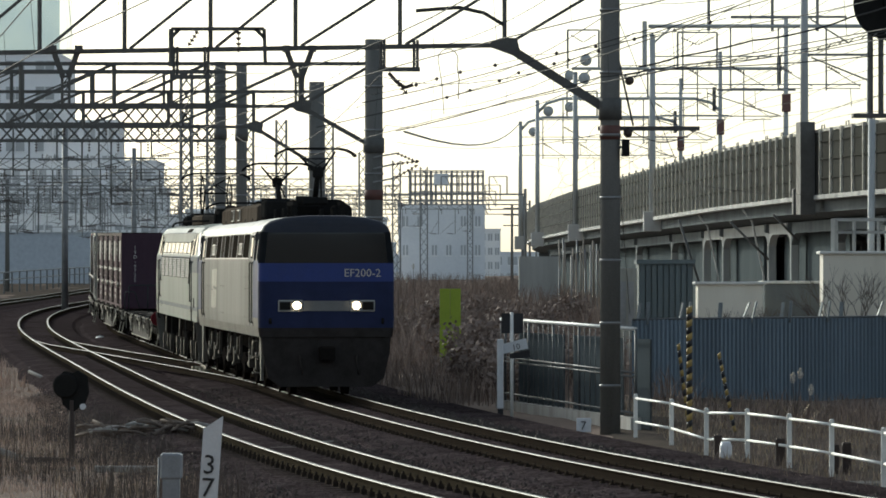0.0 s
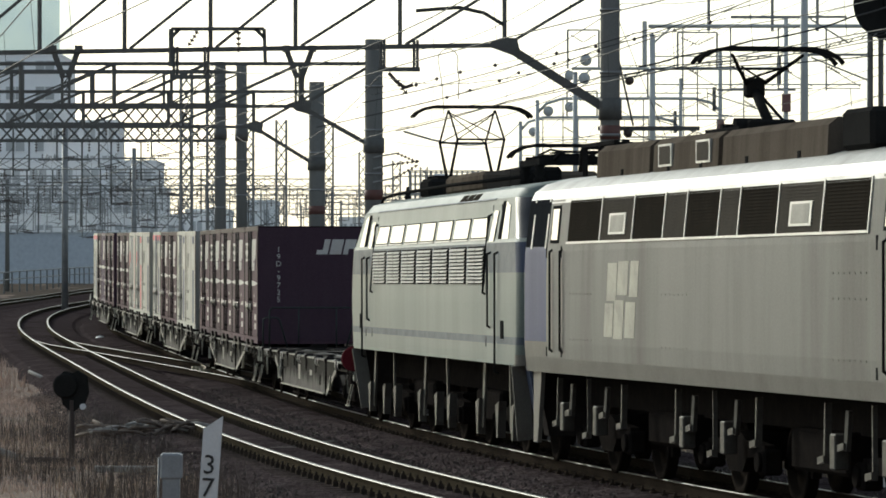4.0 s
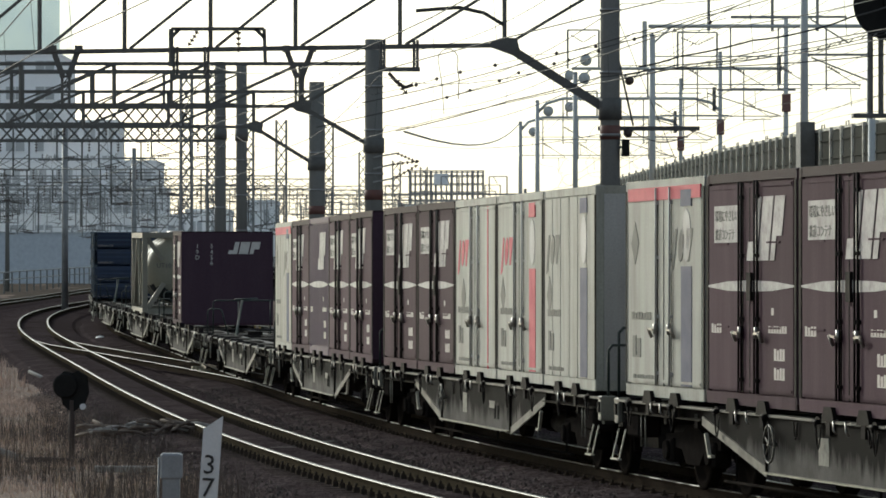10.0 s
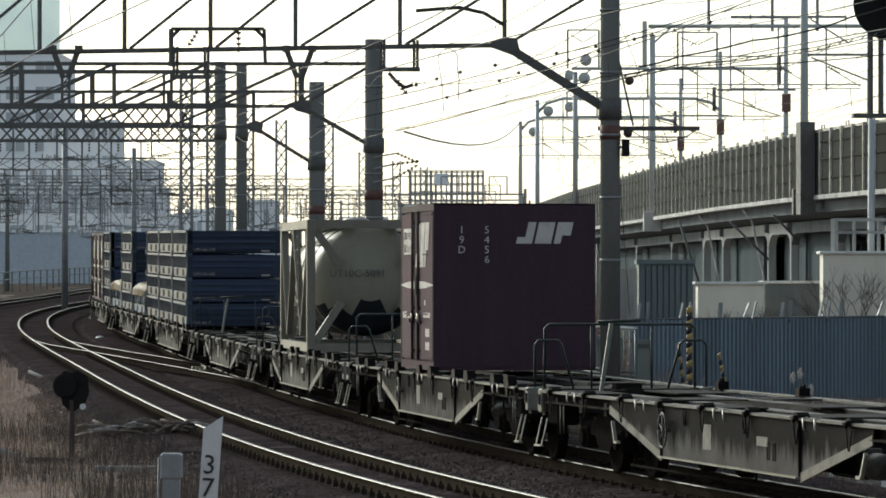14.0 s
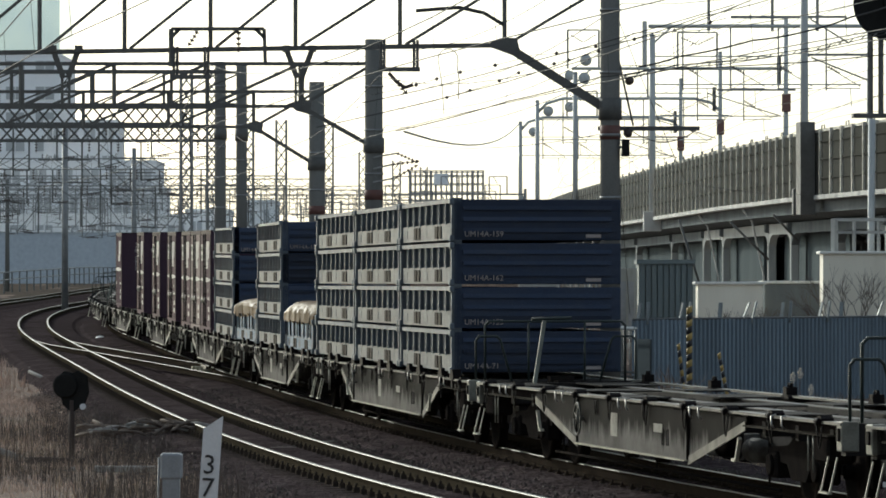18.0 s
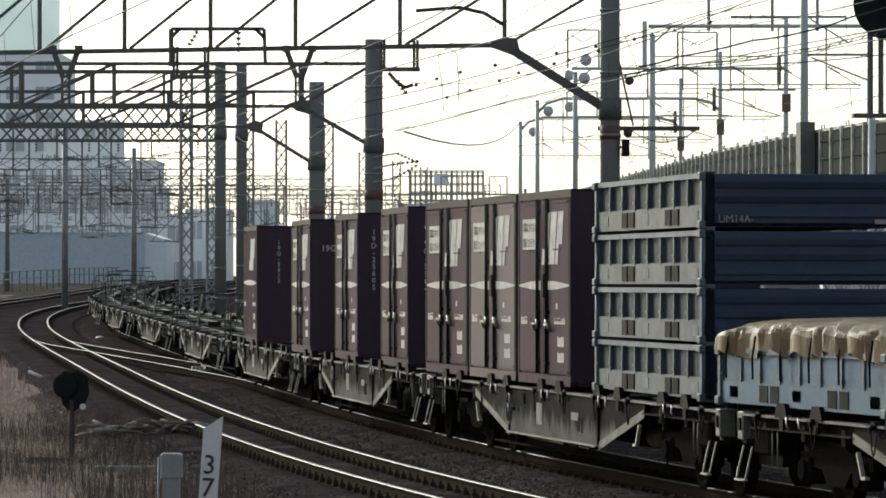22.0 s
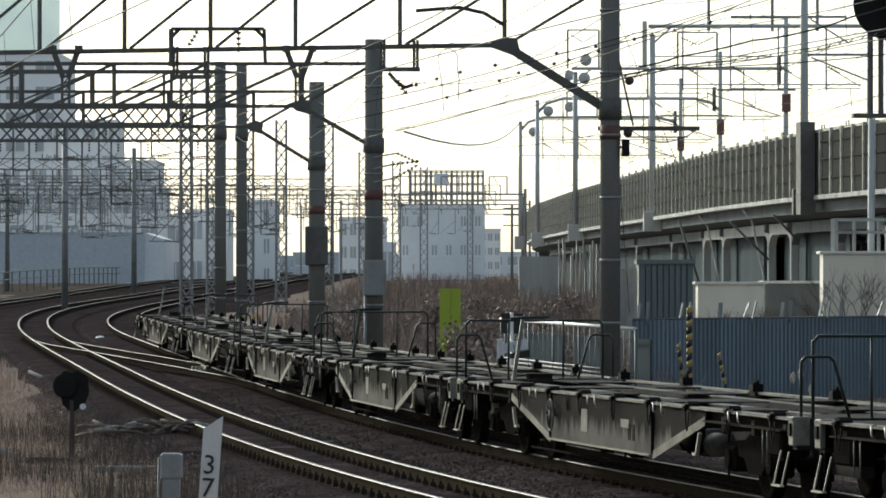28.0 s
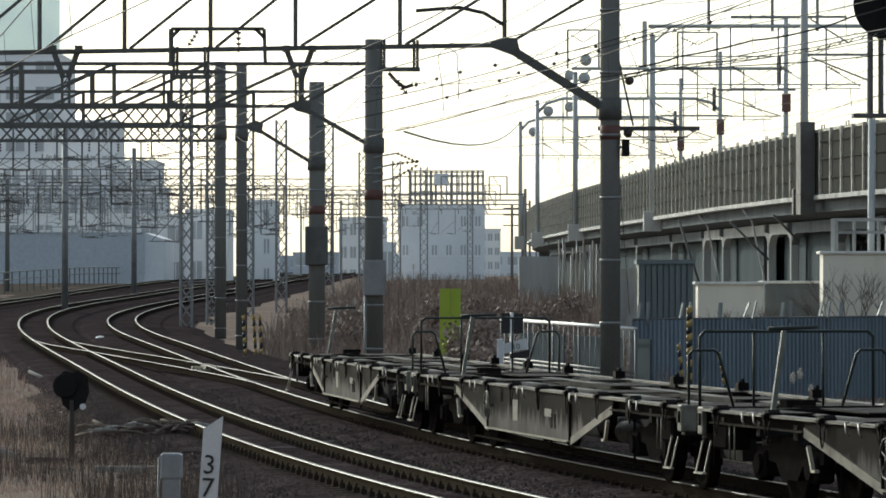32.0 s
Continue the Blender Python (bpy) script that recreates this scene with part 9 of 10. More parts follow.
prism(bm, [(-0.05, -0.16), (0.36, -0.16), (0.36, 0.0), (-0.05, -0.06)], "y", 0.0, 0.02, m=m)
part("dark_arm", bm, M_INK, s_)
bm = bmesh.new()
box(bm, 1.10, 1.23, 97.3, 97.4, -0.20, 1.22, bev=0.02)
part("side_post", bm, M_SIGN, s_)
bm = bmesh.new()
box(bm, 1.11, 1.22, 97.3, 97.4, -0.75, -0.20)
part("post_foot", bm, M_INK, s_)

# small distance plate 7
s_ = thing("distance_plate", None, "small white distance plate with the number 7", "sign")
bm = bmesh.new()
box(bm, 2.45, 2.72, 87.95, 88.0, -0.38, -0.12, bev=0.01)
pl = part("plate", bm, M_SIGN, s_)
text_mesh("number", "7", 0.22, pose(2.52, 87.94, -0.33, 90, 0, 0), M_INK, pl)
bm = bmesh.new()
bar(bm, (2.58, 88.04, -0.9), (2.58, 88.04, -0.15), 0.06)
part("stake", bm, M_WALLCON, s_)

# distance post 37
s_ = thing("distance_post", None, "white slant-topped distance post with the number 37", "sign")
m = pose(-2.36, 48.0, 0, 0, 4, 0)
bm = bmesh.new()
prism(bm, [(-0.10, -0.6), (0.085, -0.6), (0.085, 1.04), (-0.10, 0.90)], "y", -0.05, 0.05, m=m)
pl = part("post", bm, M_SIGN, s_)
for tx, z in (("3", 0.455), ("7", 0.225)):
    text_mesh("number", tx, 0.275, m @ pose(-0.085, -0.056, z, 90, 0, 0), M_INK, pl)
b_ = thing("lineside_box", None, "grey lineside equipment post with a rounded cap", "equipment box")
bm = bmesh.new()
box(bm, -2.83, -2.61, 47.9, 48.1, 0.40, 0.66, bev=0.02)
part("cap", bm, M_BOXGREY, b_)
bm = bmesh.new()
box(bm, -2.805, -2.635, 47.92, 48.08, -0.6, 0.5)
part("post", bm, M_BOXGREY, b_)
bm = bmesh.new()
path_tube(bm, [(-2.84, 47.95, 0.62), (-2.85, 47.95, 0.2), (-2.84, 47.95, 0.0)], 0.012, 6)
part("conduit", bm, M_GALV, b_)

# dwarf signal at the left
d_ = thing("dwarf_signal", None, "black hooded dwarf signal on a short post", "railway signal")
x, y = -5.93, 76.0
bm = bmesh.new()
lathe(bm, [(0.17, -0.03), (0.20, 0.0), (0.17, 0.03)], (x - 0.06, y, 0.73), 28, "y")
part("back_disc", bm, M_BLACK, d_)
bm = bmesh.new()
prism(bm, [(x - 0.20, 0.86), (x - 0.08, 0.96), (x + 0.05, 0.93), (x + 0.13, 0.97), (x + 0.27, 0.88), (x + 0.30, 0.62), (x + 0.24, 0.45), (x + 0.05, 0.30), (x - 0.1, 0.42)], "y", y + 0.02, y + 0.3)
part("lamp_case", bm, M_BLACK, d_)
bm = bmesh.new()
tube(bm, (x + 0.04, y + 0.05, -0.6), (x + 0.04, y + 0.05, 0.5), 0.045, n=10)
part("post", bm, M_STAKE, d_)
bm = bmesh.new()
lathe(bm, [(0.05, -0.02), (0.05, 0.02)], (x + 0.22, y - 0.02, 0.40), 12, "y")
part("reflector", bm, M_SIGN, d_)

# grey sticks lying between the rails
for k in range(6):
    st = thing("loose_stick", None, "weathered grey stick lying between the rails", "debris", "sticks between rails")
    bm = bmesh.new()
    x, y = -2.45 + 0.10 * k, 73.5 + 0.55 * k
    bar(bm, (x - 0.2, y + 0.1 * (-1) ** k, -0.17), (x + 0.2, y - 0.08 * (-1) ** k, -0.16), 0.025, 0.02)
    part("stick", bm, M_WALLCON, st)

# short stakes and a marker near the railing
for x, y, z1, w, ma, label in ((4.36, 76.0, -0.05, 0.13, M_STAKE, "dark timber stake by the railing"), (5.17, 73.5, -0.02, 0.14, M_STAKE, "dark timber stake by the railing"),
                               (5.80, 71.0, -0.03, 0.13, M_STAKE, "dark timber stake in a pair"), (5.98, 71.0, 0.0, 0.13, M_STAKE, "dark timber stake in a pair")):
    s_ = thing("timber_stake", None, label, "stake", "timber stakes")
    bm = bmesh.new()
    box(bm, x - w / 2, x + w / 2, y - w / 2, y + w / 2, -1.0, z1, bev=0.015)
    part("stake", bm, ma, s_)
s_ = thing("marker_stone", None, "small pale blue-white marker stone", "marker")
bm = bmesh.new()
lathe(bm, [(0.10, -1.0), (0.10, -0.22), (0.07, -0.14)], (4.46, 75.6, 0), 10)
part("stone", bm, M_SIGN, s_)
s_ = thing("concrete_lid", None, "low grey concrete channel block beside the railing", "concrete block")
bm = bmesh.new()
box(bm, 5.05, 6.2, 66.5, 67.4, -1.0, -0.42, bev=0.04)
part("block", bm, M_CONCRETE, s_)

# striped stakes near the pole pair
for x, y in ((-6.15, 150.0), (-5.85, 150.5), (-5.65, 150.2)):
    striped_pole((x, y, -0.4), (x - 0.1, y, 1.35), 0.05, 10, "leaning striped guard at a pole foot")


def tube_fence(off, s0, s1, h, step):
    f = thing("trackside_fence", None, "pale tube fence following the curve of the tracks", "fence", "tube fences")
    for z in (h, h * 0.5):
        bm = bmesh.new()
        last = None
        s = s0
        while s <= s1:
            p = on_line(s, off(s), z)
            if last:
                tube(bm, last, p, 0.04, n=6, caps=False)
            last = p
            s += 4
        part("rail", bm, M_FENCEGREY, f)
    s = s0
    while s <= s1:
        bm = bmesh.new()
        a = on_line(s, off(s), -0.6)
        bar(bm, a, a + Vector((0, 0, h + 0.62)), 0.07)
        part("post", bm, M_FENCEGREY, f)
        s += step


tube_fence(lambda s: outer_track(s) - 6.5, 95, 430, 1.0, 5.0)


# ---- small buildings below the viaduct ----
M_CREAMWALL = mat("cream_rendered_wall", (0.80, 0.76, 0.66), 0.85, dirt=(0.62, 0.58, 0.49), dirt_amount=0.5, scale=1.2, streak=True)


M_WHITESLAB = mat("whitewashed_slab", (0.74, 0.74, 0.70), 0.8, dirt=(0.4, 0.39, 0.36), dirt_amount=0.5, scale=2)


def hut(x0, x1, y0, y1, z1, wall, label, coping=True):
    h = thing("trackside_hut", None, label, "hut", "huts")
    bm = bmesh.new()
    box(bm, x0, x1, y0, y1, -1.3, z1 + 0.03)
    part("wall", bm, wall, h)
    bm = bmesh.new()
    box(bm, x0 - 0.10, x1 + 0.10, y0 - 0.10, y1 + 0.10, z1 + 0.03, z1 + 0.12, bev=0.02)
    part("roof_slab", bm, M_WHITESLAB, h, "pale roof slab edge")
    return h


hut(7.82, 9.82, 147, 148.4, 2.27, M_CREAMWALL, "low cream rendered hut with a pale flat roof")
hut(10.0, 12.0, 149, 150.4, 2.30, M_DECKCON, "low grey concrete hut beside the cream one")
big = hut(11.58, 15.6, 146, 147.3, 3.20, M_CREAMWALL, "cream rendered hut with a railed flat roof")
for z in (3.9, 4.28):
    bm = bmesh.new()
    bar(bm, (11.95, 146.3, z), (15.5, 146.3, z), 0.09)
    part("roof_rail", bm, M_LEDGE, big)
for x in (11.95, 12.55, 13.3, 14.3, 15.3):
    bm = bmesh.new()
    bar(bm, (x, 146.3, 3.3), (x, 146.3, 4.32), 0.16 if x == 11.95 else 0.08)
    part("roof_rail_post", bm, M_LEDGE, big)
mast = thing("viaduct_foot_mast", None, "pale grey steel mast standing by the hut", "mast")
bm = bmesh.new()
tube(bm, (13.15, 147.5, -1), (13.2, 147.5, 7.4), 0.11, n=12)
part("shaft", bm, M_GALVPALE, mast)
shed = thing("steel_shed", None, "blue-grey corrugated steel shed under the viaduct", "shed")
for i in range(9):
    bm = bmesh.new()
    x = 6.50 + i * 0.195
    box(bm, x, x + 0.15, 158.0 - (i % 2) * 0.04, 158.2, -1.2, 2.96)
    part("wall_sheet", bm, M_SHEDWALL, shed)
bm = bmesh.new()
box(bm, 6.46, 8.24, 158.1, 160, -1.2, 2.98)
part("body", bm, M_SHEDWALL, shed)
bm = bmesh.new()
box(bm, 6.38, 8.32, 157.9, 160.1, 2.98, 3.12)
part("roof", bm, M_SHEDWALL, shed)
kiosk = thing("white_kiosk", None, "small white kiosk with a dark door under the viaduct", "kiosk")
bm = bmesh.new()
box(bm, 5.5, 6.08, 150, 151, -1.2, 2.82, bev=0.03)
part("wall", bm, M_CREAM, kiosk)
for x in (5.55, 5.80):
    bm = bmesh.new()
    box(bm, x, x + 0.18, 149.97, 150.0, 1.0, 2.4)
    part("door", bm, M_GALV, kiosk)
pier = thing("pier_panel", None, "broad pale grey concrete pier face under the viaduct", "pier")
bm = bmesh.new()
box(bm, 4.05, 6.15, 255, 257, -1.0, 3.75)
part("face", bm, M_CONCGREY, pier)
M_PIPE = mat("rusty_pale_pipe", (0.30, 0.26, 0.22), 0.7, dirt=(0.13, 0.09, 0.065), dirt_amount=0.7, scale=2, streak=True)
pipes = thing("pipe_rack", None, "row of upright steel pipes leaning under the viaduct", "pipes")
rnd = random.Random(12)
for i in range(22):
    x = 5.55 + i * 0.105 + rnd.uniform(-0.03, 0.03)
    bm = bmesh.new()
    tube(bm, (x, 230 - rnd.uniform(0, 1), -0.9), (x + rnd.uniform(-0.12, 0.12), 230, rnd.uniform(3.6, 4.6)), 0.035, n=8)
    part("pipe", bm, M_PIPE if i % 3 else M_GALV, pipes)


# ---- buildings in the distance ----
# Haze is put into these far wall and window tones, so they are pale.
M_FACADE = mat("haze_pale_facade", (0.82, 0.83, 0.85), 0.9, dirt=(0.68, 0.69, 0.72), dirt_amount=0.5, scale=0.15, fine=3.0, bump=0.05)
M_FACADE2 = mat("haze_pale_grey_facade", (0.74, 0.76, 0.80), 0.9, dirt=(0.56, 0.58, 0.62), dirt_amount=0.5, scale=0.15, fine=3.0, bump=0.05)
M_TOWERGREY = mat("haze_pale_tower_panel", (0.86, 0.88, 0.92), 0.8, dirt=(0.70, 0.72, 0.78), dirt_amount=0.4, scale=0.1, fine=3.0, bump=0.05)
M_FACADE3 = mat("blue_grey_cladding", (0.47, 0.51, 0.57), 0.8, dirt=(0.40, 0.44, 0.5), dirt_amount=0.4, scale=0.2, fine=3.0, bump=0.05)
M_PANE = glass("haze_pale_window_glass", (0.38, 0.40, 0.43), 0.35)
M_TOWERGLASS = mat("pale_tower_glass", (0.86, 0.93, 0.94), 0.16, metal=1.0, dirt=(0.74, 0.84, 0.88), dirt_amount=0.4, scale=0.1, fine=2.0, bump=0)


def building(name, x0, x1, y, depth, z0, z1, material, rows, cols, label, pane=(0.62, 0.5), parapet=True, skip=()):
    b = thing(name, None, label, "building")
    bm = bmesh.new()
    box(bm, x0, x1, y, y + depth, z0, z1)
    part("wall", bm, material, b)
    if parapet:
        bm = bmesh.new()
        box(bm, x0 - 0.1, x1 + 0.1, y - 0.12, y + depth, z1, z1 + 0.35)
        part("roof", bm, material, b)
    if rows and cols:
        cw, rh = (x1 - x0) / cols, (z1 - z0) / rows
        bm = bmesh.new()
        w, h = cw * pane[0] / 2, rh * pane[1] / 2
        box(bm, -w, w, -0.05, 0.06, -h, h)
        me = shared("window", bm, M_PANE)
        bm = bmesh.new()
        box(bm, -w - 0.1, w + 0.1, -0.14, 0.0, -h - 0.14, -h)
        bar(bm, (0, -0.07, -h), (0, -0.07, h), 0.08)
        sill = shared("window_sill", bm, M_FACADE)
        for r in range(rows):
            for c in range(cols):
                if (r, c) in skip:
                    continue
                wn_ = share("window", me, b, pose(x0 + cw * (c + 0.5), y, z0 + rh * (r + 0.55)))
                share("window_sill", sill, wn_)
    return b


w_ = building("warehouse", -60.0, -26.2, 420, 20, 1.5, 6.75, M_FACADE3, 0, 0, "long low blue-grey warehouse beyond the tracks", parapet=False)
bm = bmesh.new()
for i in range(56):
    box(bm, -60.0 + i * 0.6, -59.6 + i * 0.6, 419.8, 420.0, 6.75, 6.95)
part("eaves_trim", bm, M_FACADE, w_)
bm = bmesh.new()
prism(bm, [(-26.2, 1.5), (-26.2, 6.75), (-24.6, 6.2), (-24.6, 1.5)], "y", 420.5, 438)
part("lean_to", bm, M_FACADE2, w_)
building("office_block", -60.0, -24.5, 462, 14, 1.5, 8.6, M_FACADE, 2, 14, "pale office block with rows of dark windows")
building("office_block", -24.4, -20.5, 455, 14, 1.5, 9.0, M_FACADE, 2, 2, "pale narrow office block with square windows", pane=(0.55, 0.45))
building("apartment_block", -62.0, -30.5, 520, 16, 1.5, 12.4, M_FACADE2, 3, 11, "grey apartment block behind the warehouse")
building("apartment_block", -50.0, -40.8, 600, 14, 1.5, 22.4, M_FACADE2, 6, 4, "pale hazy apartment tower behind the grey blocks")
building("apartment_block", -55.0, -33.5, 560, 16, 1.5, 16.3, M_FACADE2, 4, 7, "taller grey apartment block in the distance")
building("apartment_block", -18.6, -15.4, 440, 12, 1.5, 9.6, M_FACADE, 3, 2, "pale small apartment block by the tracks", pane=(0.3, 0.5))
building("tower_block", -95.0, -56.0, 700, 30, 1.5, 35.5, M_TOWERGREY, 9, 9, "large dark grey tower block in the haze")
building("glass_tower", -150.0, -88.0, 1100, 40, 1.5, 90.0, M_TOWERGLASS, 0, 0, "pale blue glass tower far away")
building("low_building", -8.2, -5.0, 500, 14, 1.5, 6.6, M_FACADE2, 1, 2, "small grey house with a pitched roof", parapet=False)
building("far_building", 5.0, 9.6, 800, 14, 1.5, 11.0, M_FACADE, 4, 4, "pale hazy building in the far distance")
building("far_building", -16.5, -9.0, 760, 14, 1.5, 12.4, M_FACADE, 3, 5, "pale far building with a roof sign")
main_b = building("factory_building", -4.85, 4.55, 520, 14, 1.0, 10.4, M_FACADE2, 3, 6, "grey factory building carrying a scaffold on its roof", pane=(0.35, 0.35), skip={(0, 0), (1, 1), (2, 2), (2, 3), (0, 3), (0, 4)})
bm = bmesh.new()
box(bm, -3.7, 4.45, 521, 521.3, 10.7, 10.9)
part("scaffold_foot", bm, M_GALV, main_b)
for i in range(15):
    x = -3.6 + i * 0.57
    for y in (521, 528):
        bm = bmesh.new()
        bar(bm, (x, y, 10.7), (x, y, 14.55), 0.13 if i % 4 else 0.2)
        part("scaffold_post", bm, M_GALV, main_b)
for z in (11.3, 12.2, 13.1, 14.0, 14.5):
    for y in (521, 528):
        bm = bmesh.new()
        bar(bm, (-3.7, y, z), (4.5, y, z), 0.11)
        part("scaffold_rail", bm, M_GALV, main_b)
bm = bmesh.new()
box(bm, -1.0, 0.6, 520.9, 521.0, 12.9, 14.2)
part("scaffold_board", bm, M_FACADE2, main_b)
# lone utility poles far off
for x, y, z1 in ((7.2, 500, 10.5), (-10.2, 440, 10.8), (-30, 330, 9.5)):
    p = thing("utility_pole", None, "slim distant utility pole with cross arms", "pole", "utility poles")
    bm = bmesh.new()
    tube(bm, (x, y, 1), (x, y, z1), 0.17, 0.12, 10)
    part("shaft", bm, M_CONCRETE, p)
    for k in (0.4, 1.1, 2.2):
        bm = bmesh.new()
        bar(bm, (x - 0.9, y, z1 - k), (x + 0.9, y, z1 - k), 0.11)
        part("cross_arm", bm, M_GALVDARK, p)
# closing row of town roofs along the horizon
rnd = random.Random(3)
for i in range(26):
    x = -170 + i * 14 + rnd.uniform(-3, 3)
    y = 900 + rnd.uniform(0, 150)
    z = rnd.uniform(6.5, 9.5)
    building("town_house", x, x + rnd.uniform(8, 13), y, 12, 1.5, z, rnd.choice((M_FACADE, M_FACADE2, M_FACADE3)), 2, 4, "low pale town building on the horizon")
# ---- dry plants ----
def leaf_mat(name, a, b, rough=0.8):
    ma = bpy.data.materials.new(name)
    ma.use_nodes = True
    nt = ma.node_tree
    bs = nt.nodes["Principled BSDF"]
    geo = nt.nodes.new("ShaderNodeNewGeometry")
    ramp = nt.nodes.new("ShaderNodeValToRGB")
    ramp.color_ramp.elements[0].color, ramp.color_ramp.elements[1].color = (*a, 1), (*b, 1)
    nt.links.new(geo.outputs["Random Per Island"], ramp.inputs["Fac"])
    nt.links.new(ramp.outputs[0], bs.inputs["Base Color"])
    bs.inputs["Roughness"].default_value = rough
    bs.inputs["Specular IOR Level"].default_value = 0.1
    return ma


M_GRASS = leaf_mat("dry_grass", (0.30, 0.212, 0.168), (0.68, 0.515, 0.425))
M_GRASSPALE = leaf_mat("pale_dry_grass", (0.24, 0.18, 0.13), (0.50, 0.40, 0.28))
M_BRUSH = leaf_mat("brown_brush", (0.135, 0.103, 0.088), (0.33, 0.26, 0.222))
M_PLUME = leaf_mat("pampas_plume", (0.45, 0.42, 0.38), (0.70, 0.67, 0.62))
M_DEADWOOD = mat("weathered_dead_wood", (0.155, 0.128, 0.112), 0.9, dirt=(0.10, 0.08, 0.065), dirt_amount=0.7, spec=0.1)
M_TWIG = mat("bare_twig", (0.09, 0.07, 0.06), 0.85)


def blades(name, spots, rnd, hmin, hmax, w, lean, material, label, category):
    verts, faces = [], []
    for x, y, z in spots:
        h = rnd.uniform(hmin, hmax)
        a = rnd.uniform(0, 6.283)
        dx, dy = math.cos(a) * w, math.sin(a) * w
        la, ll = rnd.uniform(0, 6.283), rnd.uniform(0, lean) * h
        i = len(verts)
        mx, my = x + 0.35 * ll * math.cos(la), y + 0.35 * ll * math.sin(la)
        verts += [(x - dx, y - dy, z), (x + dx, y + dy, z), (mx + dx * 0.8, my + dy * 0.8, z + h * 0.6), (mx - dx * 0.8, my - dy * 0.8, z + h * 0.6),
                  (x + ll * math.cos(la), y + ll * math.sin(la), z + h)]
        faces += [(i, i + 1, i + 2, i + 3), (i + 3, i + 2, i + 4)]
    me = bpy.data.meshes.new(name)
    me.from_pydata(verts, [], faces)
    me.materials.append(material)
    return tagged(new(name, me), label, category, kind="stuff")


def scatter(rnd, n, x0, x1, y0, y1, keep):
    out = []
    while len(out) < n:
        y = y0 + (y1 - y0) * rnd.random()
        x = x0 + (x1 - x0) * rnd.random()
        if rnd.random() < keep(x, y):
            out.append((x, y, soil_height(x, y) - 0.03))
    return out


def clump(x, y, f, seed):
    return max(0.0, min(1.0, 0.5 + 1.6 * noise.noise(Vector((x * f, y * f * 0.6, seed)))))


def left_of_tracks(x, y, gap):
    c = on_line(y - 52.0, side_track(y - 52.0))
    return x < c.x - gap


rnd = random.Random(21)
blades("dry_grass", scatter(rnd, 38000, -14, -2.0, 46, 118, lambda x, y: (0.1 + 0.9 * clump(x, y, 0.5, 1)) if left_of_tracks(x, y, 1.75) else 0), rnd, 0.04, 0.17, 0.007, 1.0, M_GRASS, "brown dry winter grass left of the tracks", "grass")
blades("pale_dry_grass", scatter(rnd, 7000, -10, -2.0, 46, 95, lambda x, y: clump(x, y, 0.8, 4) ** 2 if left_of_tracks(x, y, 1.9) else 0), rnd, 0.07, 0.24, 0.005, 0.8, M_GRASSPALE, "pale straw-coloured tall grass left of the tracks", "grass")
blades("sparse_dry_grass", scatter(random.Random(78), 9000, -9.5, -2.6, 60, 112, lambda x, y: (0.15 + 0.85 * clump(x, y, 0.7, 21)) ** 2 if left_of_tracks(x, y, 1.15) and not left_of_tracks(x, y, 2.6) else 0), random.Random(77), 0.05, 0.26, 0.0055, 0.8, M_BRUSH, "sparse brown grass growing into the ballast edge", "grass")
blades("dry_grass", scatter(rnd, 12000, -30, -9.0, 118, 190, lambda x, y: 0.2 + 0.8 * clump(x, y, 0.3, 2) if left_of_tracks(x, y, 2.2) else 0), rnd, 0.15, 0.45, 0.012, 0.5, M_GRASS, "brown dry grass on the far left bank", "grass")

blades("dark_weeds", scatter(rnd, 5600, -8.5, -2.2, 52, 98, lambda x, y: clump(x, y, 0.45, 31) ** 3 if left_of_tracks(x, y, 1.6) else 0), rnd, 0.25, 0.75, 0.0035, 0.35, M_TWIG, "thin dark dead weed stalks in the grass", "grass")


def right_keep(x, y):
    c = on_line(y - 52.0, 0.0)
    return x > c.x + 2.7


blades("pale_dry_grass", scatter(rnd, 4500, 3.0, 10.5, 58, 112, lambda x, y: clump(x, y, 0.6, 7) ** 2 if right_keep(x, y) and x > 3.9 else 0), rnd, 0.08, 0.28, 0.008, 0.5, M_GRASSPALE, "straw-coloured dry grass by the white railing", "grass")
blades("brown_brush", scatter(rnd, 16000, -6.0, 5.5, 104, 230, lambda x, y: clump(x, y, 0.22, 9) if right_keep(x, y) else 0), rnd, 0.3, 1.05, 0.014, 0.6, M_BRUSH, "tall brown brush and reeds behind the poles", "brush")
blades("brown_brush", scatter(rnd, 9000, -6.0, 7.5, 150, 330, lambda x, y: 0.3 + 0.7 * clump(x, y, 0.15, 11) if right_keep(x, y) else 0), rnd, 0.6, 1.6, 0.022, 0.6, M_BRUSH, "tall brown brush in front of the factory", "brush")
blades("brown_brush", scatter(rnd, 1500, 5.5, 10.0, 96, 111, lambda x, y: clump(x, y, 0.5, 15)), rnd, 0.15, 0.55, 0.012, 0.5, M_BRUSH, "brown weeds in front of the sheet fence", "brush")


blades("brown_brush", scatter(random.Random(91), 7000, 3.6, 10.5, 58, 96, lambda x, y: (0.2 + 0.8 * clump(x, y, 0.5, 17)) if right_keep(x, y) and x > 4.0 else 0), random.Random(92), 0.06, 0.30, 0.007, 0.8, M_BRUSH, "short brown grass behind the white railing", "grass")


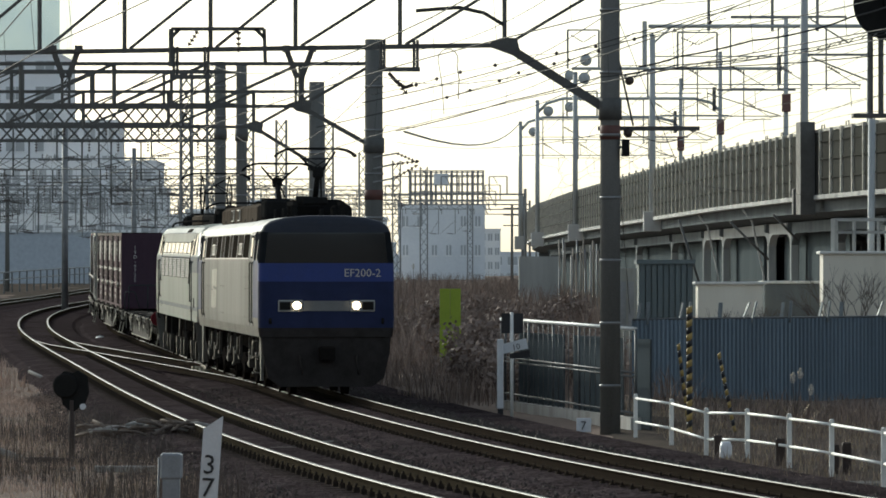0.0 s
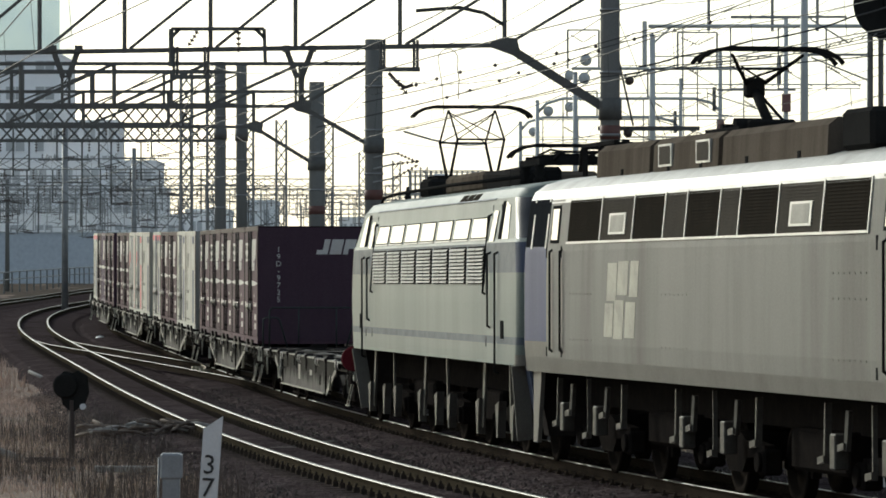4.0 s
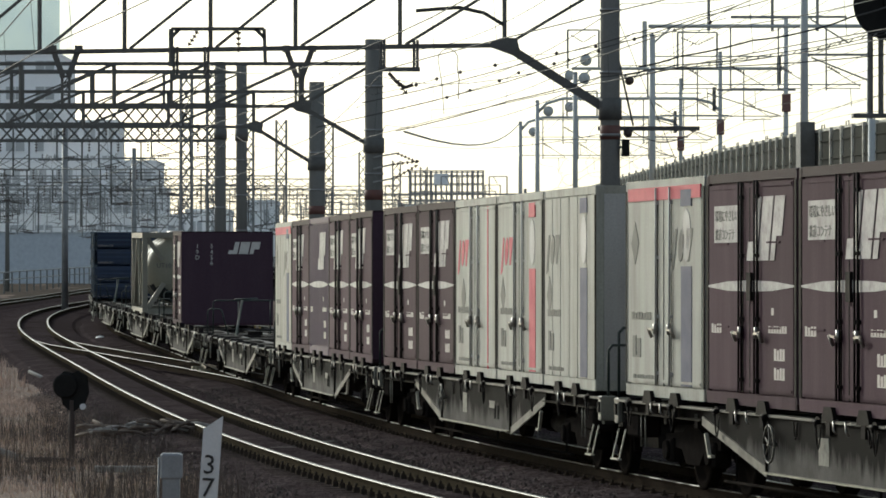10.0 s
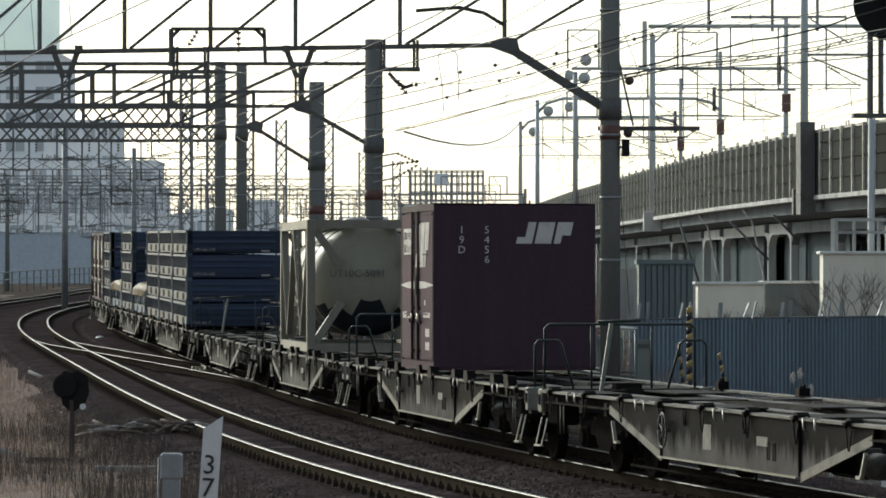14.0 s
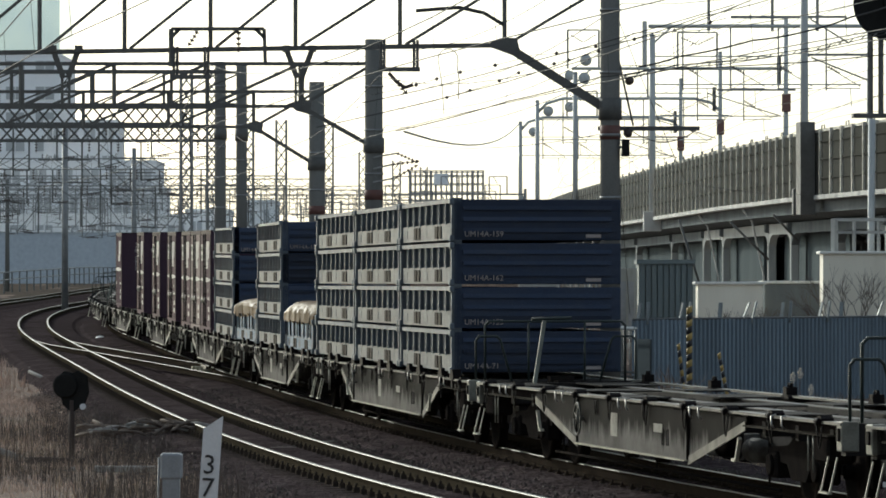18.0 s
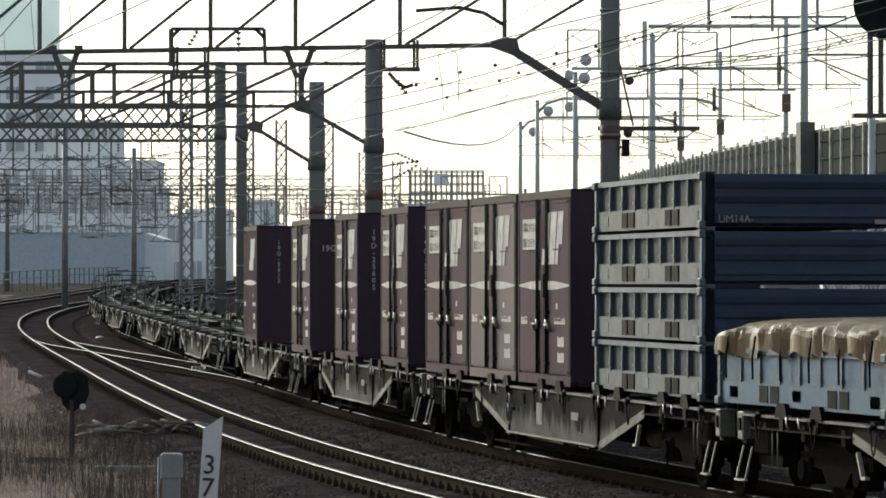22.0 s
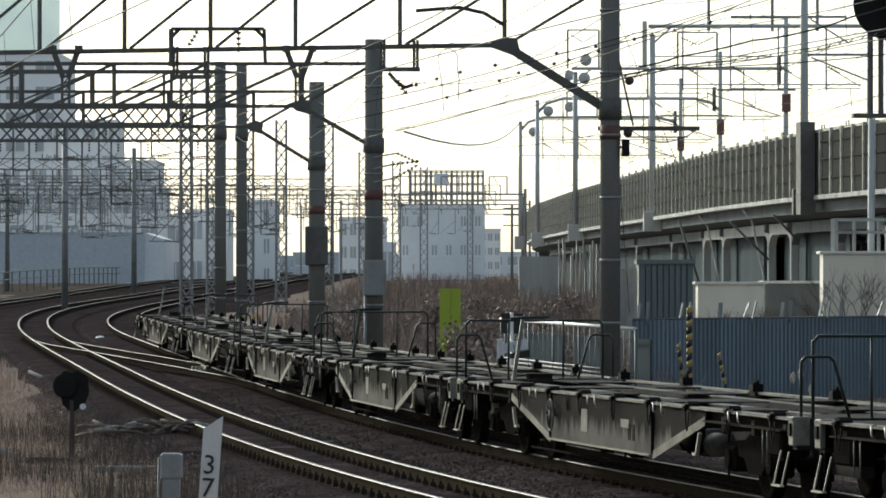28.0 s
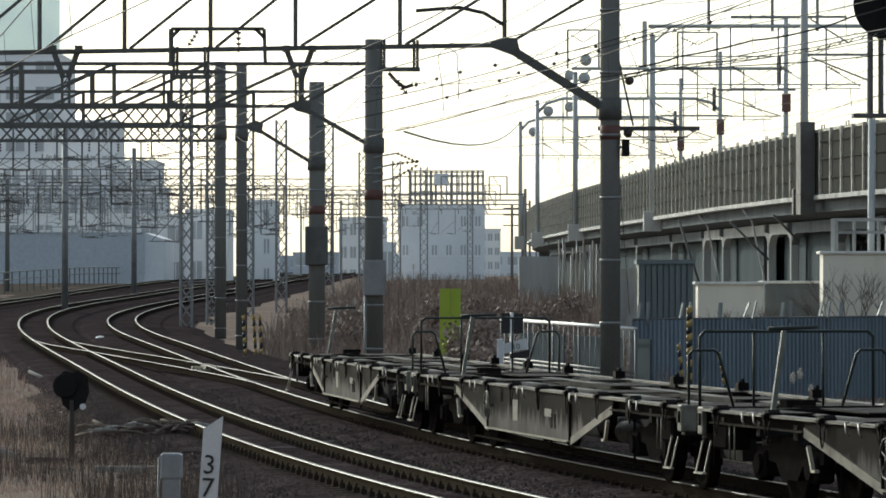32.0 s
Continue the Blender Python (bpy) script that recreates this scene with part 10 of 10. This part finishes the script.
def bush(x, y, h, r, seed, label):
    """A leafless winter bush: forking stems with many small clinging leaves."""
    rr = random.Random(seed)
    b = thing("dry_bush", None, label, "bush", "dry bushes")
    z = soil_height(x, y) - 0.1
    bm = bmesh.new()
    tips = []
    for i in range(9):
        a = rr.uniform(0, 6.28)
        p0 = Vector((x, y, z))
        p1 = p0 + Vector((math.cos(a) * r * 0.4, math.sin(a) * r * 0.4, h * rr.uniform(0.35, 0.55)))
        tube(bm, p0, p1, 0.03, 0.018, 5, caps=False)
        for k in range(4):
            c = rr.uniform(0, 6.28)
            p2 = p1 + Vector((math.cos(c) * r * 0.5, math.sin(c) * r * 0.5, h * rr.uniform(0.15, 0.5)))
            tube(bm, p1, p2, 0.014, 0.006, 4, caps=False)
            tips += [p1.lerp(p2, t) for t in (0.4, 0.7, 1.0)]
    part("stem", bm, M_TWIG, b)
    verts, faces = [], []
    for p in tips:
        for k in range(7):
            q = p + Vector((rr.gauss(0, 0.16), rr.gauss(0, 0.16), rr.gauss(0, 0.13)))
            u = Vector((rr.uniform(-1, 1), rr.uniform(-1, 1), rr.uniform(-1, 1))).normalized() * rr.uniform(0.04, 0.09)
            v = u.orthogonal() * 0.6
            i = len(verts)
            verts += [q - u, q + v, q + u, q - v]
            faces.append((i, i + 1, i + 2, i + 3))
    me = bpy.data.meshes.new("leaves")
    me.from_pydata(verts, [], faces)
    me.materials.append(M_BRUSH)
    lv = new("leaves", me)
    lv.parent = b
    return b


rnd = random.Random(8)
for i in range(26):
    y = rnd.uniform(112, 215)
    cx = on_line(y - 52, 0).x
    x = rnd.uniform(cx + 4.2, cx + 4.2 + 0.05 * y)
    bush(x, y, rnd.uniform(0.9, 1.9), rnd.uniform(0.7, 1.3), 100 + i, "leafless brown bush with clinging dry leaves")
for i, (x, y, h) in enumerate(((1.6, 108, 1.0), (0.8, 112, 1.2), (2.6, 122, 1.5), (3.3, 165, 1.5), (5.0, 190, 1.7), (1.5, 190, 1.6))):
    bush(x, y, h, 0.8, 300 + i, "brown dry bush near the fence")


def pampas(x, y, h, seed):
    rr = random.Random(seed)
    b = thing("pampas_grass", None, "pampas grass with pale feathery plumes", "grass", "pampas grasses")
    z = soil_height(x, y)
    for k in range(rr.choice((1, 2))):
        hx, hy = x + rr.uniform(-0.15, 0.15), y + rr.uniform(-0.1, 0.1)
        hh = h * rr.uniform(0.85, 1.05)
        bm = bmesh.new()
        tube(bm, (x, y, z), (hx, hy, z + hh), 0.012, 0.007, 5)
        st = part("stalk", bm, M_TWIG, b)
        verts, faces = [], []
        for j in range(260):
            t = rr.random()
            rad = (0.06 * math.sin(math.pi * min(1, t * 0.9 + 0.08)) + 0.01) * rr.random()
            a = rr.uniform(0, 6.28)
            p = Vector((hx + rad * math.cos(a), hy + rad * math.sin(a), z + hh - 0.02 + 0.22 * t))
            u = Vector((rr.uniform(-0.02, 0.02), rr.uniform(-0.02, 0.02), 0.03))
            v = u.orthogonal().normalized() * 0.006
            i = len(verts)
            verts += [p - v, p + v, p + u]
            faces.append((i, i + 1, i + 2))
        me = bpy.data.meshes.new("plume")
        me.from_pydata(verts, [], faces)
        me.materials.append(M_PLUME)
        pl = new("plume", me)
        pl.parent = b
    bm = bmesh.new()
    for j in range(14):
        a = rr.uniform(0, 6.28)
        p1 = Vector((x + 0.3 * math.cos(a), y + 0.3 * math.sin(a), z + h * 0.5 * rr.uniform(0.5, 1)))
        bar(bm, (x, y, z), p1, 0.012, 0.004)
    part("leaf_tuft", bm, M_GRASSPALE, b)


for i, (x, y, h) in enumerate(((7.2, 98, 0.95), (7.45, 98.3, 0.72),
                               (-3.3, 150, 1.3), (-3.0, 151, 1.5), (-2.75, 150.5, 1.7), (-3.5, 152, 1.2), (-2.6, 153, 1.45), (-1.4, 190, 2.2), (-1.1, 192, 2.4), (-1.7, 191, 2.3))):
    pampas(x, y, h, 50 + i)


def bare_shrub(x, y, z, h, seed):
    rr = random.Random(seed)
    b = thing("bare_shrub", None, "bare branching shrub in front of a cream wall", "bush", "bare shrubs")
    bm = bmesh.new()

    def grow(p, d, l, r, n):
        q = p + d * l
        tube(bm, p, q, r, r * 0.65, 5, caps=False)
        if n:
            for k in range(3):
                nd = (d + Vector((rr.uniform(-0.8, 0.8), rr.uniform(-0.5, 0.5), rr.uniform(-0.1, 0.5)))).normalized()
                grow(q, nd, l * rr.uniform(0.6, 0.85), r * 0.6, n - 1)
    for k in range(3):
        grow(Vector((x + 0.2 * k, y, z)), Vector((rr.uniform(-0.3, 0.3), 0, 1)).normalized(), h * 0.34, 0.035, 4)
    part("branch", bm, M_TWIG, b)


bare_shrub(12.3, 144.0, -1.0, 3.6, 4)
bare_shrub(9.5, 143.0, -1.0, 2.6, 9)
bare_shrub(8.4, 144.0, -1.0, 2.4, 10)

# scraps in the grass
def scrap(x, y, l, w, a, tilt, label, kindname="grass_scrap", material=None):
    s_ = thing(kindname, None, label, "debris", "scraps")
    bm = bmesh.new()
    m = pose(x, y, soil_height(x, y) + 0.07, 0, tilt, a)
    box(bm, -l / 2, l / 2, -w, w, -0.05, 0.05, m=m, bev=0.015)
    part("scrap", bm, material or M_WALLCON, s_)


scrap(-11.2, 134.0, 0.8, 0.07, -6, 14, "pale pipe lying in dry grass")
scrap(-6.9, 76.0, 0.55, 0.06, 8, 20, "pale plank lying in dry grass")
scrap(-5.9, 73.0, 0.9, 0.04, 3, 1, "weathered grey board in dry grass", material=M_TWIG)
scrap(-4.6, 69.4, 0.9, 0.06, 2, 0, "low pale kerb in the grass")
scrap(-5.36, 69.2, 0.06, 0.06, 0, 80, "short pale stake in the grass")
rnd = random.Random(77)
pile = thing("branch_pile", None, "heap of cut grey branches lying beside the ballast", "debris")
for i in range(52):
    bm = bmesh.new()
    x, y = -5.05 + rnd.uniform(-0.95, 0.95), 80.8 + rnd.uniform(-0.6, 0.6)
    z = -0.185 + rnd.uniform(0.02, 0.26) * (1 - 0.5 * abs(x + 5.05))
    dx, dy, dz = rnd.uniform(0.12, 0.42), rnd.uniform(-0.3, 0.3), rnd.uniform(-0.09, 0.09)
    path_tube(bm, [(x - dx, y - dy, z - dz), (x, y, z + 0.04), (x + dx * 0.9, y + dy, z + dz)], rnd.uniform(0.014, 0.032), 6)
    part("branch", bm, M_WALLCON if i % 7 == 0 else M_DEADWOOD, pile)
pole_ = thing("fallen_pole", None, "pale weathered pole lying in the dry grass", "debris")
part("pole", one(tube, (-10.80, 125.0, 0.05), (-10.10, 124.6, -0.24), 0.045, 0.035, 8), M_WALLCON, pole_)
cover = thing("track_cover", None, "small white domed cover beside the track", "box")
part("cover", one(lathe, [(0.22, 0.0), (0.22, 0.10), (0.15, 0.20), (0.05, 0.24)], (-12.3, 172.0, soil_height(-12.3, 172.0) + 0.05), 14), M_WHITEPAINT, cover)
# ---- unseen hall added to block skylight from behind the eye, and the platform ----
M_STATION = mat("station_concrete", (0.22, 0.22, 0.22), 0.9, scale=0.3)
hall = thing("station_hall", None, "unseen grey block added behind the eye to cut skylight", "building", kind="structure")
bm = bmesh.new()
box(bm, -140, 140, -70, -24, 6.8, 30)
part("hall_wall", bm, M_STATION, hall)
for x in (-60, -30, -8, 5, 9, 40, 70):
    bm = bmesh.new()
    box(bm, x - 0.6, x + 0.6, -30, -28, -0.6, 6.8)
    part("hall_column", bm, M_STATION, hall)
bm = bmesh.new()
box(bm, -3.0, 3.0, -24, 3.0, -0.6, 0.85)
tagged(part("platform", bm, M_STATION), "grey concrete platform end", "platform", kind="structure")
def motions():
    """Everything on rails rolls at one steady speed."""
    for ob, s0, local in MOVERS:
        rows = []
        for i in range(33):
            rows.append((float(i), ride(s0 - SPEED * i) @ local))
        walk(ob, rows)


motions()
